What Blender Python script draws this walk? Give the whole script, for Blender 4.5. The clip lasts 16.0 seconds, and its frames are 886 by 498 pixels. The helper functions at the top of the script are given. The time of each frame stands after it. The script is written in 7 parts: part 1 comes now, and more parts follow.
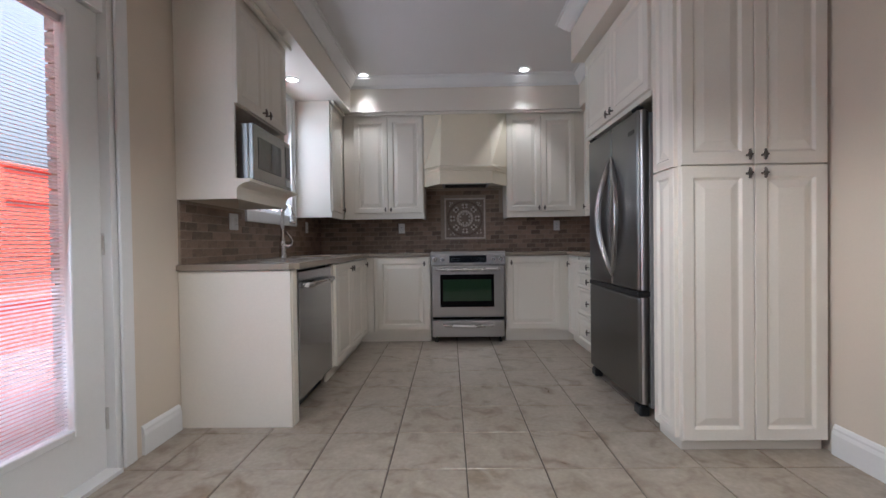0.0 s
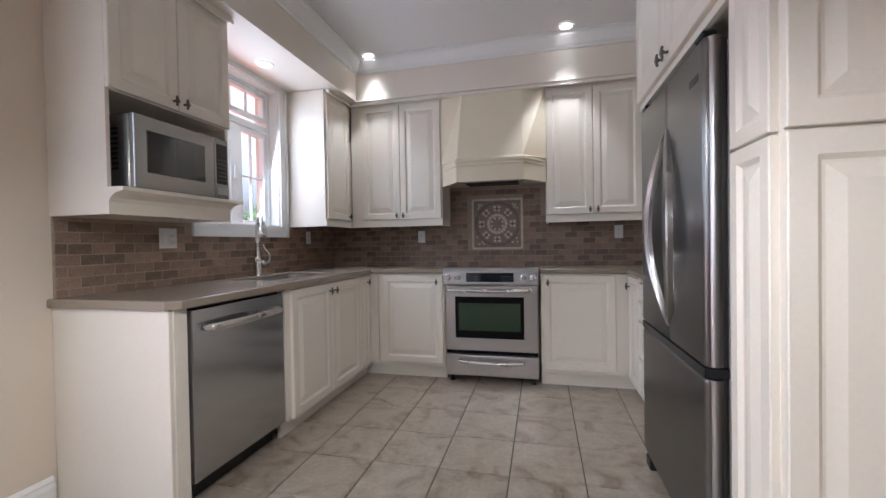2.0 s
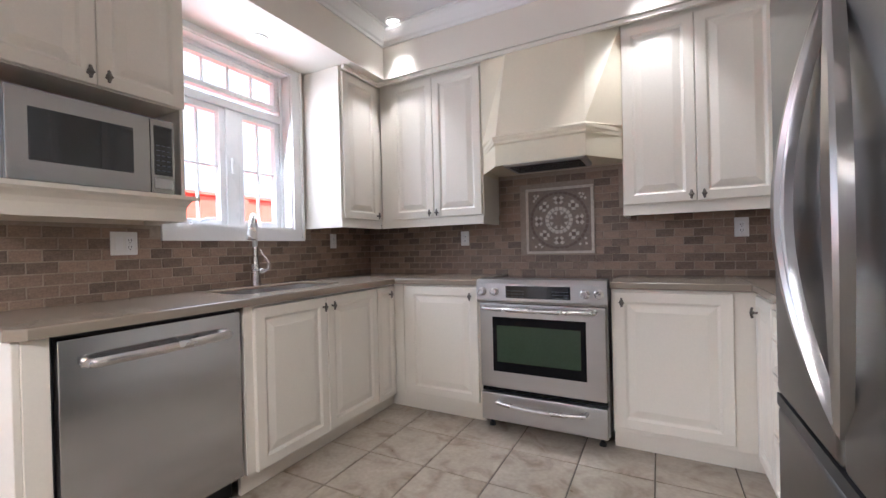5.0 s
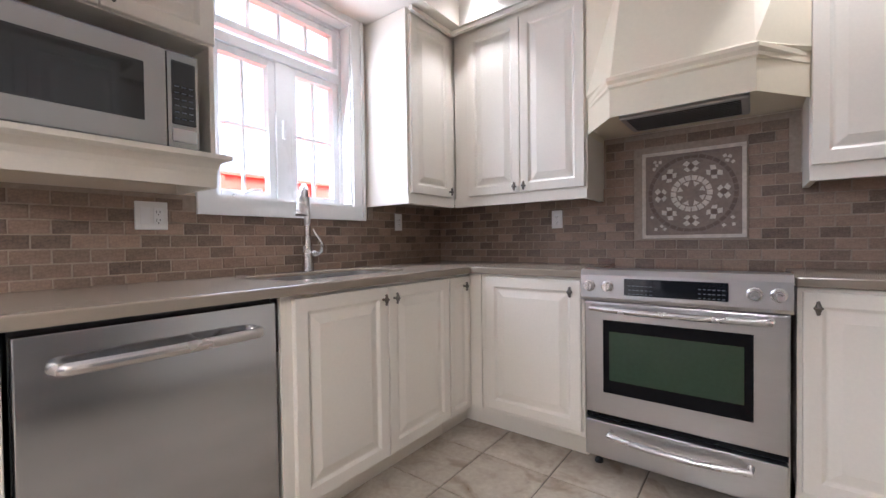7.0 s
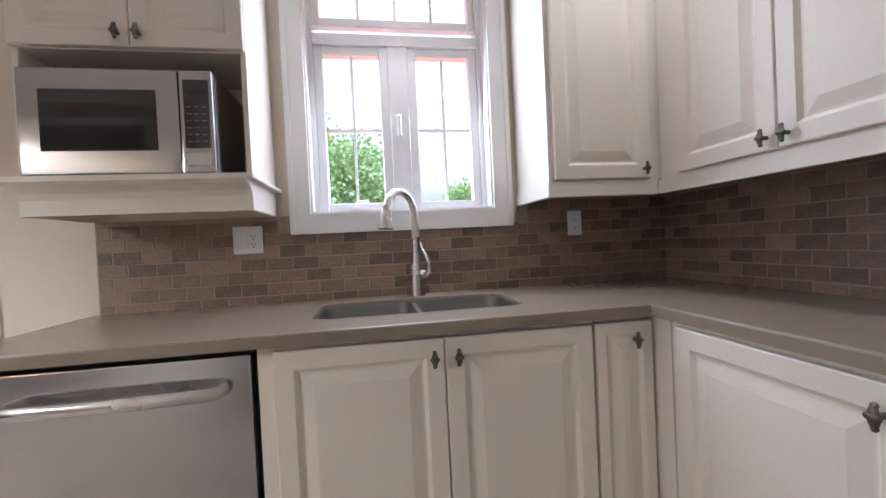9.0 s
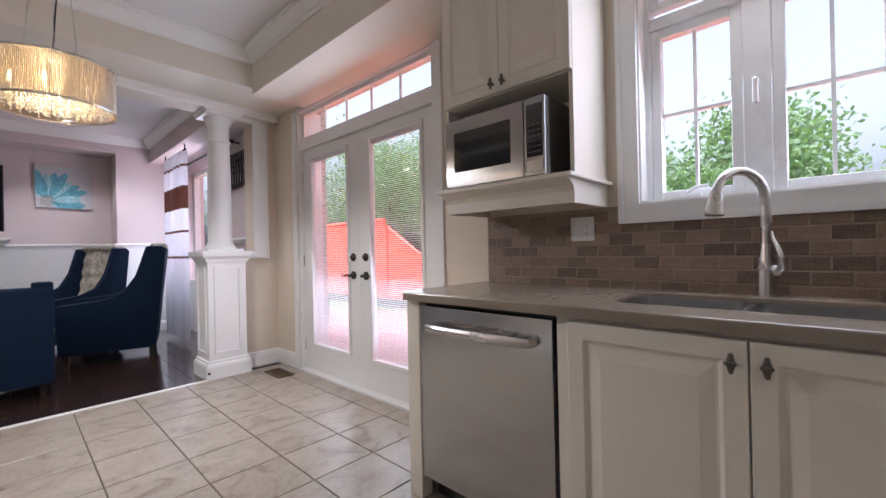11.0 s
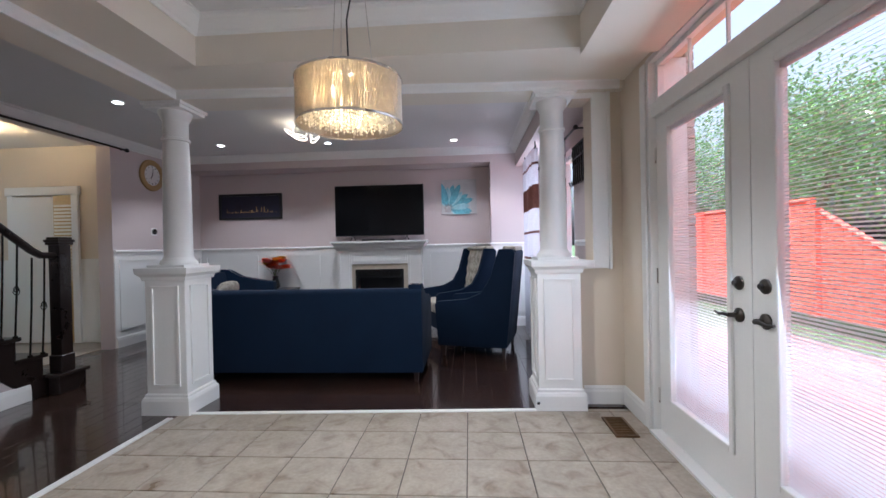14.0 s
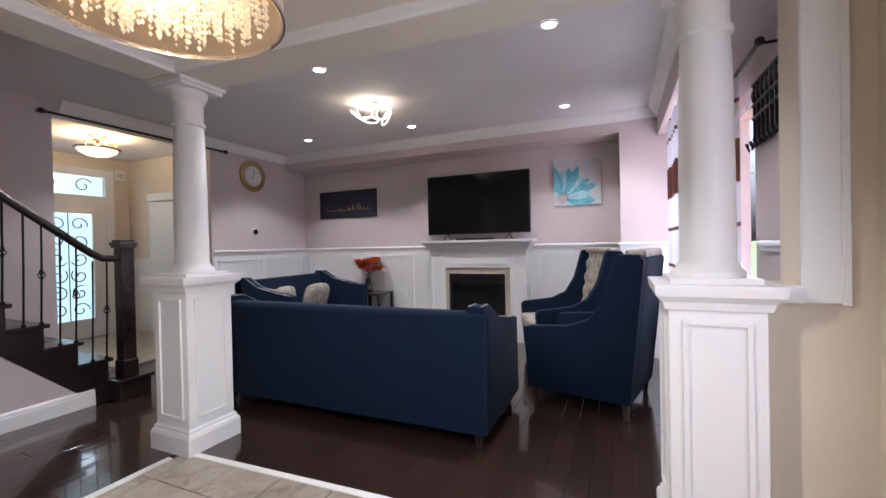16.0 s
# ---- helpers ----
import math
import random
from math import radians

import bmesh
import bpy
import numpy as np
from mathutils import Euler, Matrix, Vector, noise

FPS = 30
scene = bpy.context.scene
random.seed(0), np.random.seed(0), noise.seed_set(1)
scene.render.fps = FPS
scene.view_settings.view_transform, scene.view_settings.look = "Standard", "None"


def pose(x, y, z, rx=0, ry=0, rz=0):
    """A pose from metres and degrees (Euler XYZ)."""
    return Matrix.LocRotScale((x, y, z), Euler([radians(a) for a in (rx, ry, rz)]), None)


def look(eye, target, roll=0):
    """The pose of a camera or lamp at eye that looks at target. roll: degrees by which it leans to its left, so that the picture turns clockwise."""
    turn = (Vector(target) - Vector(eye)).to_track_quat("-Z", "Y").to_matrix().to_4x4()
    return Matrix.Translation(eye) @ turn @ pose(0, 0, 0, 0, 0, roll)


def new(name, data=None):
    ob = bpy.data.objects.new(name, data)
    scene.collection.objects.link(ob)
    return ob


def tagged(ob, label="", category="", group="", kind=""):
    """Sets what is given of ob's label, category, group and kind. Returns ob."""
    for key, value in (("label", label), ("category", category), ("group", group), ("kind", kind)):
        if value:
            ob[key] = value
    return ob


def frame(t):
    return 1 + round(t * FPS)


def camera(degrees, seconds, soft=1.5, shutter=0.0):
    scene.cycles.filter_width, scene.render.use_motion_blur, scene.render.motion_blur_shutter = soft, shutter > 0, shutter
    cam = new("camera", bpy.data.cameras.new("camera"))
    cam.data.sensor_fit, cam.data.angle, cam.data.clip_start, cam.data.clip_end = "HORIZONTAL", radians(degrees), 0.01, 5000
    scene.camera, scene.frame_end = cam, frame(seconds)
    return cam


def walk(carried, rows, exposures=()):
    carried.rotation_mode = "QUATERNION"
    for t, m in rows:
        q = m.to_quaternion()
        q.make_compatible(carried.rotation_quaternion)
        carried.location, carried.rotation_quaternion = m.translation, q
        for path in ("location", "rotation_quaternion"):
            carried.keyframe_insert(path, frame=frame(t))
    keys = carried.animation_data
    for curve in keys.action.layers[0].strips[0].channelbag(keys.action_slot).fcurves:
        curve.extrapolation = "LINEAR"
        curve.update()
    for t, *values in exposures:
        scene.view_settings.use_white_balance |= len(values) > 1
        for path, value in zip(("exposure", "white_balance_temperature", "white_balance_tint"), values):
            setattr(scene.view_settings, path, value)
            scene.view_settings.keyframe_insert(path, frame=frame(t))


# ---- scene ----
cam = camera(94.9, 16.0)
PATH = [
    (0, (0.103, 0.01, 1.031), (0.069, 2.01, 1.004), -0.8),
    (0.5, (0.264, 0.213, 1.029), (0.127, 2.208, 1.001), -0.9),
    (1, (0.422, 0.45, 1.052), (0.168, 2.433, 1.023), -0.9),
    (1.5, (0.57, 0.675, 1.096), (0.202, 2.641, 1.067), -0.9),
    (2, (0.69, 0.935, 1.151), (0.22, 2.879, 1.121), -1.0),
    (2.5, (0.782, 1.145, 1.185), (0.217, 3.064, 1.162), -1.3),
    (3, (0.851, 1.343, 1.227), (0.199, 3.233, 1.207), -1.4),
    (3.5, (0.905, 1.51, 1.245), (0.163, 3.368, 1.226), -1.4),
    (4, (0.921, 1.636, 1.231), (0.107, 3.462, 1.212), -1.3),
    (4.2, (0.933, 1.693, 1.226), (0.088, 3.505, 1.207), -1.3),
    (6.3, (0.71, 2.022, 1.011), (-0.35, 3.718, 1.0), -1.0),
    (6.5, (0.647, 2.09, 1.045), (-0.441, 3.768, 1.013), -0.9),
    (7, (0.549, 2.254, 1.082), (-0.663, 3.845, 1.045), -0.8),
    (7.5, (0.486, 2.544, 1.124), (-0.926, 3.961, 1.093), -0.9),
    (8, (0.426, 2.86, 1.147), (-1.217, 4.0, 1.125), -1.1),
    (8.2, (0.418, 2.986, 1.158), (-1.31, 3.994, 1.128), -1.6),
    (10.5, (0.365, 3.7, 1.15), (-1.333, 2.644, 1.153), -1.5),
    (11, (0.463, 3.71, 1.119), (-0.995, 2.341, 1.124), -1.2),
    (11.5, (0.502, 3.687, 1.084), (-0.698, 2.087, 1.084), -1.3),
    (12, (0.44, 3.603, 1.064), (-0.497, 1.836, 1.065), -1.1),
    (12.5, (0.292, 3.521, 1.089), (-0.382, 1.638, 1.085), -1.1),
    (13, (0.114, 3.36, 1.144), (-0.29, 1.401, 1.137), -1.1),
    (13.5, (-0.057, 3.1, 1.227), (-0.197, 1.105, 1.213), -1.2),
    (14, (-0.229, 2.845, 1.277), (-0.101, 0.849, 1.262), -1.2),
    (14.5, (-0.362, 2.556, 1.313), (-0.001, 0.589, 1.296), -1.2),
    (15, (-0.415, 2.227, 1.327), (0.13, 0.303, 1.31), -1.2),
    (15.5, (-0.495, 1.883, 1.333), (0.197, 0.006, 1.314), -1.3),
    (16, (-0.569, 1.544, 1.327), (0.227, -0.29, 1.306), -1.2),
]
walk(cam, [(t, look(eye, target, roll)) for t, eye, target, roll in PATH],
     [(0, 1.76, 5400, 12), (2, 2.25, 5450, 13), (4, 2.6, 5500, 14), (8, 2.85, 5500, 16), (10.5, 2.02, 5600, 16), (12, 2.1, 5600, 16), (13.5, 2.0, 5250, 10), (15, 2.1, 5500, 13), (16, 2.3, 5600, 14)])

# ---- world, sun and large lights ----
world = bpy.data.worlds.new("sky")
scene.world = world
world.use_nodes = True
wn = world.node_tree
sky = wn.nodes.new("ShaderNodeTexSky")
sky.sky_type, sky.sun_disc = "NISHITA", False
sky.sun_elevation, sky.sun_rotation = radians(58), radians(70)
sky.air_density, sky.dust_density, sky.ozone_density = 0.8, 10.0, 0.2
haze = wn.nodes.new("ShaderNodeHueSaturation")
haze.inputs["Saturation"].default_value, haze.inputs["Value"].default_value = 0.3, 1.2
wn.links.new(sky.outputs[0], haze.inputs["Color"])
wn.links.new(haze.outputs[0], wn.nodes["Background"].inputs[0])
wn.nodes["Background"].inputs[1].default_value = 0.12

sun = new("sun", bpy.data.lights.new("sun", "SUN"))
sun.data.energy, sun.data.angle, sun.data.color = 2.4, radians(2), (1, 0.95, 0.88)
sun.matrix_world = look((4, 1.5, 7), (0, 0, 0))


def area(name, eye, target, w, h, power, colour):
    lamp = new(name, bpy.data.lights.new(name, "AREA"))
    lamp.data.shape, lamp.data.size, lamp.data.size_y = "RECTANGLE", w, h
    lamp.data.energy, lamp.data.color = power, colour
    lamp.matrix_world = look(eye, target)
    return lamp


def bulb(name, place, power, colour, radius=0.04, spot=0):
    lamp = new(name, bpy.data.lights.new(name, "SPOT" if spot else "POINT"))
    lamp.data.energy, lamp.data.color, lamp.data.shadow_soft_size = power, colour, radius
    if spot:
        lamp.data.spot_size, lamp.data.spot_blend = radians(spot), 0.45
    lamp.location = place
    return lamp


area("patio_daylight", (-1.46, 0.94, 1.3), (0, 0.94, 1.1), 1.45, 1.9, 4.5, (0.92, 0.96, 1))
area("kitchen_window_daylight", (-1.50, 3.54, 1.85), (0, 3.54, 1.5), 0.75, 1.0, 2.4, (0.90, 0.95, 1))
area("living_window_daylight", (-1.45, -2.55, 1.5), (1, -2.55, 1.2), 1.3, 1.6, 8, (0.95, 0.95, 1))
area("entrance_daylight", (7.05, -1.75, 1.3), (5, -1.75, 1.0), 0.6, 1.6, 2.5, (0.9, 0.97, 1))

# ---- materials ----
MATS = {}


def mat(name, colour, rough=0.5, metal=0.0, vary=0.12, scale=6.0, bump=0.05, grain=60.0, spread=0.0, stretch=(1, 1, 1), coat=0.0, emit=0.0, sheen=0.0, rvar=0.05):
    """A surface with colour drift at two sizes, fine relief and, where spread is set, a change of tone from piece to piece."""
    m = bpy.data.materials.new(name)
    m.use_nodes = True
    t = m.node_tree
    b = t.nodes["Principled BSDF"]
    link = t.links.new
    co = t.nodes.new("ShaderNodeTexCoord")
    mp = t.nodes.new("ShaderNodeMapping")
    mp.inputs["Scale"].default_value = stretch
    link(co.outputs["Object"], mp.inputs[0])
    n1, n2 = t.nodes.new("ShaderNodeTexNoise"), t.nodes.new("ShaderNodeTexNoise")
    n1.inputs["Scale"].default_value, n1.inputs["Detail"].default_value = scale, 5
    n2.inputs["Scale"].default_value, n2.inputs["Detail"].default_value = grain, 3
    link(mp.outputs[0], n1.inputs[0])
    link(mp.outputs[0], n2.inputs[0])
    add = t.nodes.new("ShaderNodeMath")
    add.operation = "ADD"
    link(n1.outputs[0], add.inputs[0])
    link(n2.outputs[0], add.inputs[1])
    last = add
    if spread:
        oi = t.nodes.new("ShaderNodeObjectInfo")
        mul = t.nodes.new("ShaderNodeMath")
        mul.operation = "MULTIPLY_ADD"
        mul.inputs[1].default_value = spread
        link(oi.outputs["Random"], mul.inputs[0])
        link(add.outputs[0], mul.inputs[2])
        last = mul
    mr = t.nodes.new("ShaderNodeMapRange")
    mr.inputs["From Min"].default_value, mr.inputs["From Max"].default_value = 0.6, 1.4 + spread
    mr.inputs["To Min"].default_value, mr.inputs["To Max"].default_value = 1 - vary, 1 + vary
    link(last.outputs[0], mr.inputs[0])
    mx = t.nodes.new("ShaderNodeVectorMath")
    mx.operation = "SCALE"
    mx.inputs[0].default_value = colour
    link(mr.outputs[0], mx.inputs["Scale"])
    link(mx.outputs[0], b.inputs["Base Color"])
    rr = t.nodes.new("ShaderNodeMapRange")
    rr.inputs["From Min"].default_value, rr.inputs["From Max"].default_value = 0.3, 0.7
    rr.inputs["To Min"].default_value, rr.inputs["To Max"].default_value = max(rough - rvar, 0.02), min(rough + rvar, 1)
    link(n1.outputs[0], rr.inputs[0])
    link(rr.outputs[0], b.inputs["Roughness"])
    b.inputs["Metallic"].default_value = metal
    b.inputs["Coat Weight"].default_value = coat
    b.inputs["Sheen Weight"].default_value = sheen
    if bump:
        bp = t.nodes.new("ShaderNodeBump")
        bp.inputs["Strength"].default_value, bp.inputs["Distance"].default_value = bump, 0.004
        link(n2.outputs[0], bp.inputs["Height"])
        link(bp.outputs[0], b.inputs["Normal"])
    if emit:
        b.inputs["Emission Color"].default_value = (*colour, 1)
        b.inputs["Emission Strength"].default_value = emit
    MATS[name] = m
    return m


cream = mat("cream_lacquer", (0.80, 0.745, 0.65), 0.38, vary=0.03, scale=2, bump=0.02, grain=90)
hood_cream = mat("hood_cream", (0.80, 0.72, 0.55), 0.45, vary=0.03, scale=2, bump=0.02)
beige = mat("beige_wall_paint", (0.70, 0.61, 0.50), 0.75, vary=0.03, scale=1.5, bump=0.06, grain=180)
mauve = mat("pale_mauve_wall_paint", (0.60, 0.51, 0.50), 0.75, vary=0.03, scale=1.5, bump=0.06, grain=180)
ceil_paint = mat("ceiling_paint", (0.74, 0.72, 0.71), 0.85, vary=0.03, scale=1.5, bump=0.12, grain=120)
soffit_paint = mat("soffit_paint", (0.76, 0.70, 0.61), 0.5, vary=0.03, scale=1.5, bump=0.05, grain=150)
white = mat("white_trim_paint", (0.82, 0.81, 0.79), 0.35, vary=0.02, scale=2, bump=0.02)
steel = mat("brushed_steel", (0.52, 0.51, 0.50), 0.30, 1.0, vary=0.03, scale=2, bump=0.012, grain=30, stretch=(1, 1, 12), rvar=0.012)
steel_h = mat("brushed_steel_across", (0.55, 0.54, 0.53), 0.29, 1.0, vary=0.03, scale=2, bump=0.008, grain=30, stretch=(12, 12, 1), rvar=0.012)
# refrigerator steel, darkened in colour for the dim surroundings it reflects
fridge_steel = mat("reflection_darkened_steel", (0.24, 0.235, 0.225), 0.315, 1.0, vary=0.04, scale=2, bump=0.0, grain=30, stretch=(1, 1, 12), rvar=0.012)
dish_steel = mat("satin_grey_steel", (0.54, 0.545, 0.555), 0.2, 1.0, vary=0.05, scale=2, bump=0.0, grain=30, stretch=(1, 1, 14), rvar=0.012)
oven_steel = mat("grey_microwave_steel", (0.37, 0.365, 0.36), 0.24, 1.0, vary=0.04, scale=2, bump=0.01, grain=30, stretch=(12, 1, 1), rvar=0.012)
cabinet_grey = mat("grey_appliance_paint", (0.30, 0.29, 0.28), 0.4, 0.3, vary=0.05, bump=0.04, grain=200)
door_bronze = mat("dark_bronze", (0.05, 0.042, 0.036), 0.4, 0.85, vary=0.2, scale=80, bump=0.05)
tv_glass = mat("matte_black_screen", (0.006, 0.006, 0.007), 0.12, vary=0.02, bump=0.0)
dim_mark = mat("grey_print", (0.16, 0.17, 0.19), 0.5, vary=0.05, bump=0.0)
chrome = mat("satin_nickel", (0.66, 0.64, 0.62), 0.27, 1.0, vary=0.04, bump=0.0)
bronze = mat("dark_pewter", (0.16, 0.14, 0.12), 0.4, 0.9, vary=0.25, scale=80, bump=0.1)
black = mat("black_plastic", (0.015, 0.015, 0.016), 0.35, vary=0.1, bump=0.02)
black_glass = mat("black_glass", (0.012, 0.013, 0.015), 0.06, vary=0.05, bump=0.0, coat=0.6)
oven_frame = mat("black_oven_enamel", (0.004, 0.004, 0.005), 0.2, vary=0.05, bump=0.0)
oven_frame.node_tree.nodes["Principled BSDF"].inputs["Specular IOR Level"].default_value = 0.15
oven_glass = mat("dark_green_oven_glass", (0.022, 0.045, 0.024), 0.08, vary=0.1, bump=0.0, coat=0.1)
quartz = mat("taupe_quartz", (0.285, 0.235, 0.18), 0.25, vary=0.05, scale=30, bump=0.0, grain=300, coat=0.1, rvar=0.012)
splash = mat("tumbled_stone_tile", (0.255, 0.175, 0.125), 0.5, vary=0.68, scale=14, bump=0.35, grain=120, spread=1.0)
grout = mat("grey_brown_grout", (0.36, 0.29, 0.225), 0.9, vary=0.15, scale=30, bump=0.3)
pale_stone = mat("pale_marble", (0.62, 0.55, 0.46), 0.45, vary=0.2, scale=25, bump=0.1)
mid_stone = mat("medallion_taupe_stone", (0.24, 0.18, 0.14), 0.5, vary=0.2, scale=25, bump=0.1)
dark_chip = mat("medallion_brown_stone", (0.15, 0.10, 0.075), 0.5, vary=0.25, scale=25, bump=0.1)
floor_grout = mat("floor_grout", (0.13, 0.11, 0.09), 0.9, vary=0.15, scale=30, bump=0.3)
darkwood = mat("dark_walnut_floor", (0.035, 0.019, 0.014), 0.16, vary=0.4, scale=3, bump=0.05, grain=40, spread=0.8, stretch=(1, 8, 1), coat=0.5)
espresso = mat("espresso_wood", (0.018, 0.011, 0.009), 0.3, vary=0.3, scale=5, bump=0.04, coat=0.3)
iron = mat("wrought_iron", (0.03, 0.028, 0.027), 0.45, 0.8, vary=0.15, bump=0.1)
navy = mat("navy_velvet", (0.007, 0.016, 0.036), 0.85, vary=0.22, scale=3, bump=0.15, grain=300, sheen=0.03)
pattern = mat("silver_patterned_fabric", (0.38, 0.34, 0.28), 0.7, vary=0.75, scale=22, bump=0.2, grain=90)
red_wood = mat("red_stained_wood", (0.58, 0.055, 0.025), 0.7, vary=0.2, scale=4, bump=0.15, grain=60, stretch=(1, 1, 6))
deck_wood = mat("red_stained_deck", (0.44, 0.14, 0.11), 0.6, vary=0.2, scale=4, bump=0.15, grain=60)
brick_red = mat("orange_brick", (0.60, 0.56, 0.545), 0.85, vary=0.3, scale=12, bump=0.3, spread=0.6)
leaf = mat("leaf", (0.09, 0.15, 0.065), 0.6, vary=0.5, scale=3, bump=0.0)
bark = mat("bark", (0.12, 0.09, 0.06), 0.9, vary=0.3, scale=20, bump=0.4)
grass = mat("lawn", (0.06, 0.10, 0.03), 0.9, vary=0.4, scale=3, bump=0.3)
vinyl = mat("white_vinyl", (0.84, 0.84, 0.84), 0.3, vary=0.02, bump=0.0)
ribbon_glow = mat("ribbon_diffuser", (1.0, 0.88, 0.70), 0.4, vary=0.0, bump=0.0, emit=0.75)
bulb_glow = mat("lamp_lens", (1.0, 0.93, 0.82), 0.4, vary=0.0, bump=0.0, emit=3.5)
warm_glow = mat("warm_bulb", (1.0, 0.72, 0.38), 0.4, vary=0.0, bump=0.0, emit=6)
frost = mat("alabaster_glass", (1.0, 0.78, 0.48), 0.4, vary=0.1, bump=0.0, emit=0.35)
brass = mat("antique_bronze", (0.20, 0.13, 0.07), 0.35, 0.9, vary=0.2, bump=0.05)
gold = mat("gold_frame", (0.50, 0.34, 0.16), 0.4, 0.8, vary=0.15, bump=0.1)
paper = mat("white_card", (0.75, 0.74, 0.72), 0.6, vary=0.03, bump=0.0)
flower_red = mat("orange_red_petal", (0.85, 0.16, 0.05), 0.6, vary=0.4, scale=30, bump=0.1, spread=0.6)
flower_pink = mat("coral_pink_petal", (0.72, 0.24, 0.20), 0.6, vary=0.35, scale=30, bump=0.1)
flower_yellow = mat("yellow_petal", (0.80, 0.42, 0.05), 0.6, vary=0.3, scale=30, bump=0.1)
teal = mat("teal_paint", (0.12, 0.34, 0.42), 0.6, vary=0.5, scale=20, bump=0.1)
teal_pale = mat("pale_teal_paint", (0.30, 0.50, 0.55), 0.6, vary=0.4, scale=25, bump=0.1)
canvas = mat("grey_canvas", (0.50, 0.48, 0.48), 0.8, vary=0.15, scale=12, bump=0.1, grain=300)
night = mat("night_print", (0.02, 0.02, 0.045), 0.4, vary=0.4, scale=9, bump=0.0)
night_light = mat("night_lights", (0.55, 0.33, 0.12), 0.5, vary=0.5, scale=60, bump=0.0)
curtain_white = mat("white_sheer", (0.70, 0.69, 0.72), 0.9, vary=0.06, scale=20, bump=0.05)
curtain_brown = mat("brown_band", (0.20, 0.10, 0.08), 0.8, vary=0.2, scale=30, bump=0.05)
tan_stone = mat("beige_marble_surround", (0.55, 0.48, 0.38), 0.35, vary=0.15, scale=12, bump=0.03)
silver_thread = mat("silver_shade", (0.60, 0.52, 0.42), 0.35, 0.4, vary=0.25, scale=40, bump=0.3, grain=200)
# faint emission adds the bulbs' sparkle to the beads, which are no lamps
crystal = mat("crystal", (0.95, 0.85, 0.65), 0.08, vary=0.1, bump=0.0, emit=0.03)
shade_lining = bpy.data.materials.new("amber_lining")
shade_lining.use_nodes = True
sl_t = shade_lining.node_tree
sl_a, sl_b, sl_c = (sl_t.nodes.new("ShaderNode" + n) for n in ("BsdfTransparent", "BsdfTranslucent", "MixShader"))
sl_b.inputs[0].default_value = (0.92, 0.78, 0.55, 1)
sl_c.inputs[0].default_value = 0.65
for a, b in ((sl_a.outputs[0], sl_c.inputs[1]), (sl_b.outputs[0], sl_c.inputs[2]), (sl_c.outputs[0], sl_t.nodes["Material Output"].inputs[0])):
    sl_t.links.new(a, b)
blind_mat = mat("white_blind", (0.82, 0.82, 0.85), 0.5, vary=0.03, bump=0.0)

bt = blind_mat.node_tree
bt_t, bt_m = bt.nodes.new("ShaderNodeBsdfTranslucent"), bt.nodes.new("ShaderNodeMixShader")
bt_t.inputs[0].default_value, bt_m.inputs[0].default_value = (0.85, 0.85, 0.88, 1), 0.35
bt.links.new(bt.nodes["Principled BSDF"].outputs[0], bt_m.inputs[1])
bt.links.new(bt_t.outputs[0], bt_m.inputs[2])
bt.links.new(bt_m.outputs[0], bt.nodes["Material Output"].inputs[0])
lt = leaf.node_tree
lt_t, lt_m = lt.nodes.new("ShaderNodeBsdfTranslucent"), lt.nodes.new("ShaderNodeMixShader")
lt_t.inputs[0].default_value, lt_m.inputs[0].default_value = (0.18, 0.31, 0.07, 1), 0.45
lt.links.new(lt.nodes["Principled BSDF"].outputs[0], lt_m.inputs[1])
lt.links.new(lt_t.outputs[0], lt_m.inputs[2])
lt.links.new(lt_m.outputs[0], lt.nodes["Material Output"].inputs[0])
for brushed in (dish_steel, fridge_steel, oven_steel):
    brushed.node_tree.nodes["Principled BSDF"].inputs["Anisotropic"].default_value = 0.8
navy.node_tree.nodes["Principled BSDF"].inputs["Specular IOR Level"].default_value = 0.12
tv_glass.node_tree.nodes["Principled BSDF"].inputs["Specular IOR Level"].default_value = 0.2

glass = bpy.data.materials.new("clear_glass")
glass.use_nodes = True
gt = glass.node_tree
gt.nodes.remove(gt.nodes["Principled BSDF"])
g1, g2, g3 = (gt.nodes.new("ShaderNode" + n) for n in ("BsdfTransparent", "BsdfGlossy", "MixShader"))
g2.inputs["Roughness"].default_value = 0.03
g3.inputs[0].default_value = 0.05
gt.links.new(g1.outputs[0], g3.inputs[1])
gt.links.new(g2.outputs[0], g3.inputs[2])
gt.links.new(g3.outputs[0], gt.nodes["Material Output"].inputs[0])

# stone floor tile: cloudy beige with rust-brown veins, changing from tile to tile
floor_tile_mat = bpy.data.materials.new("cloudy_ceramic_tile")
floor_tile_mat.use_nodes = True
ft = floor_tile_mat.node_tree
fb = ft.nodes["Principled BSDF"]
fco, foi = ft.nodes.new("ShaderNodeTexCoord"), ft.nodes.new("ShaderNodeObjectInfo")
fadd = ft.nodes.new("ShaderNodeVectorMath")
fadd.operation = "MULTIPLY_ADD"
fadd.inputs[1].default_value = (17, 31, 7)
ft.links.new(foi.outputs["Random"], fadd.inputs[0])
ft.links.new(fco.outputs["Object"], fadd.inputs[2])
fn1, fn2 = ft.nodes.new("ShaderNodeTexNoise"), ft.nodes.new("ShaderNodeTexNoise")
fn1.inputs["Scale"].default_value, fn1.inputs["Detail"].default_value, fn1.inputs["Distortion"].default_value = 5.5, 8, 1.2
fn2.inputs["Scale"].default_value, fn2.inputs["Detail"].default_value = 45, 4
for n in (fn1, fn2):
    ft.links.new(fadd.outputs[0], n.inputs[0])
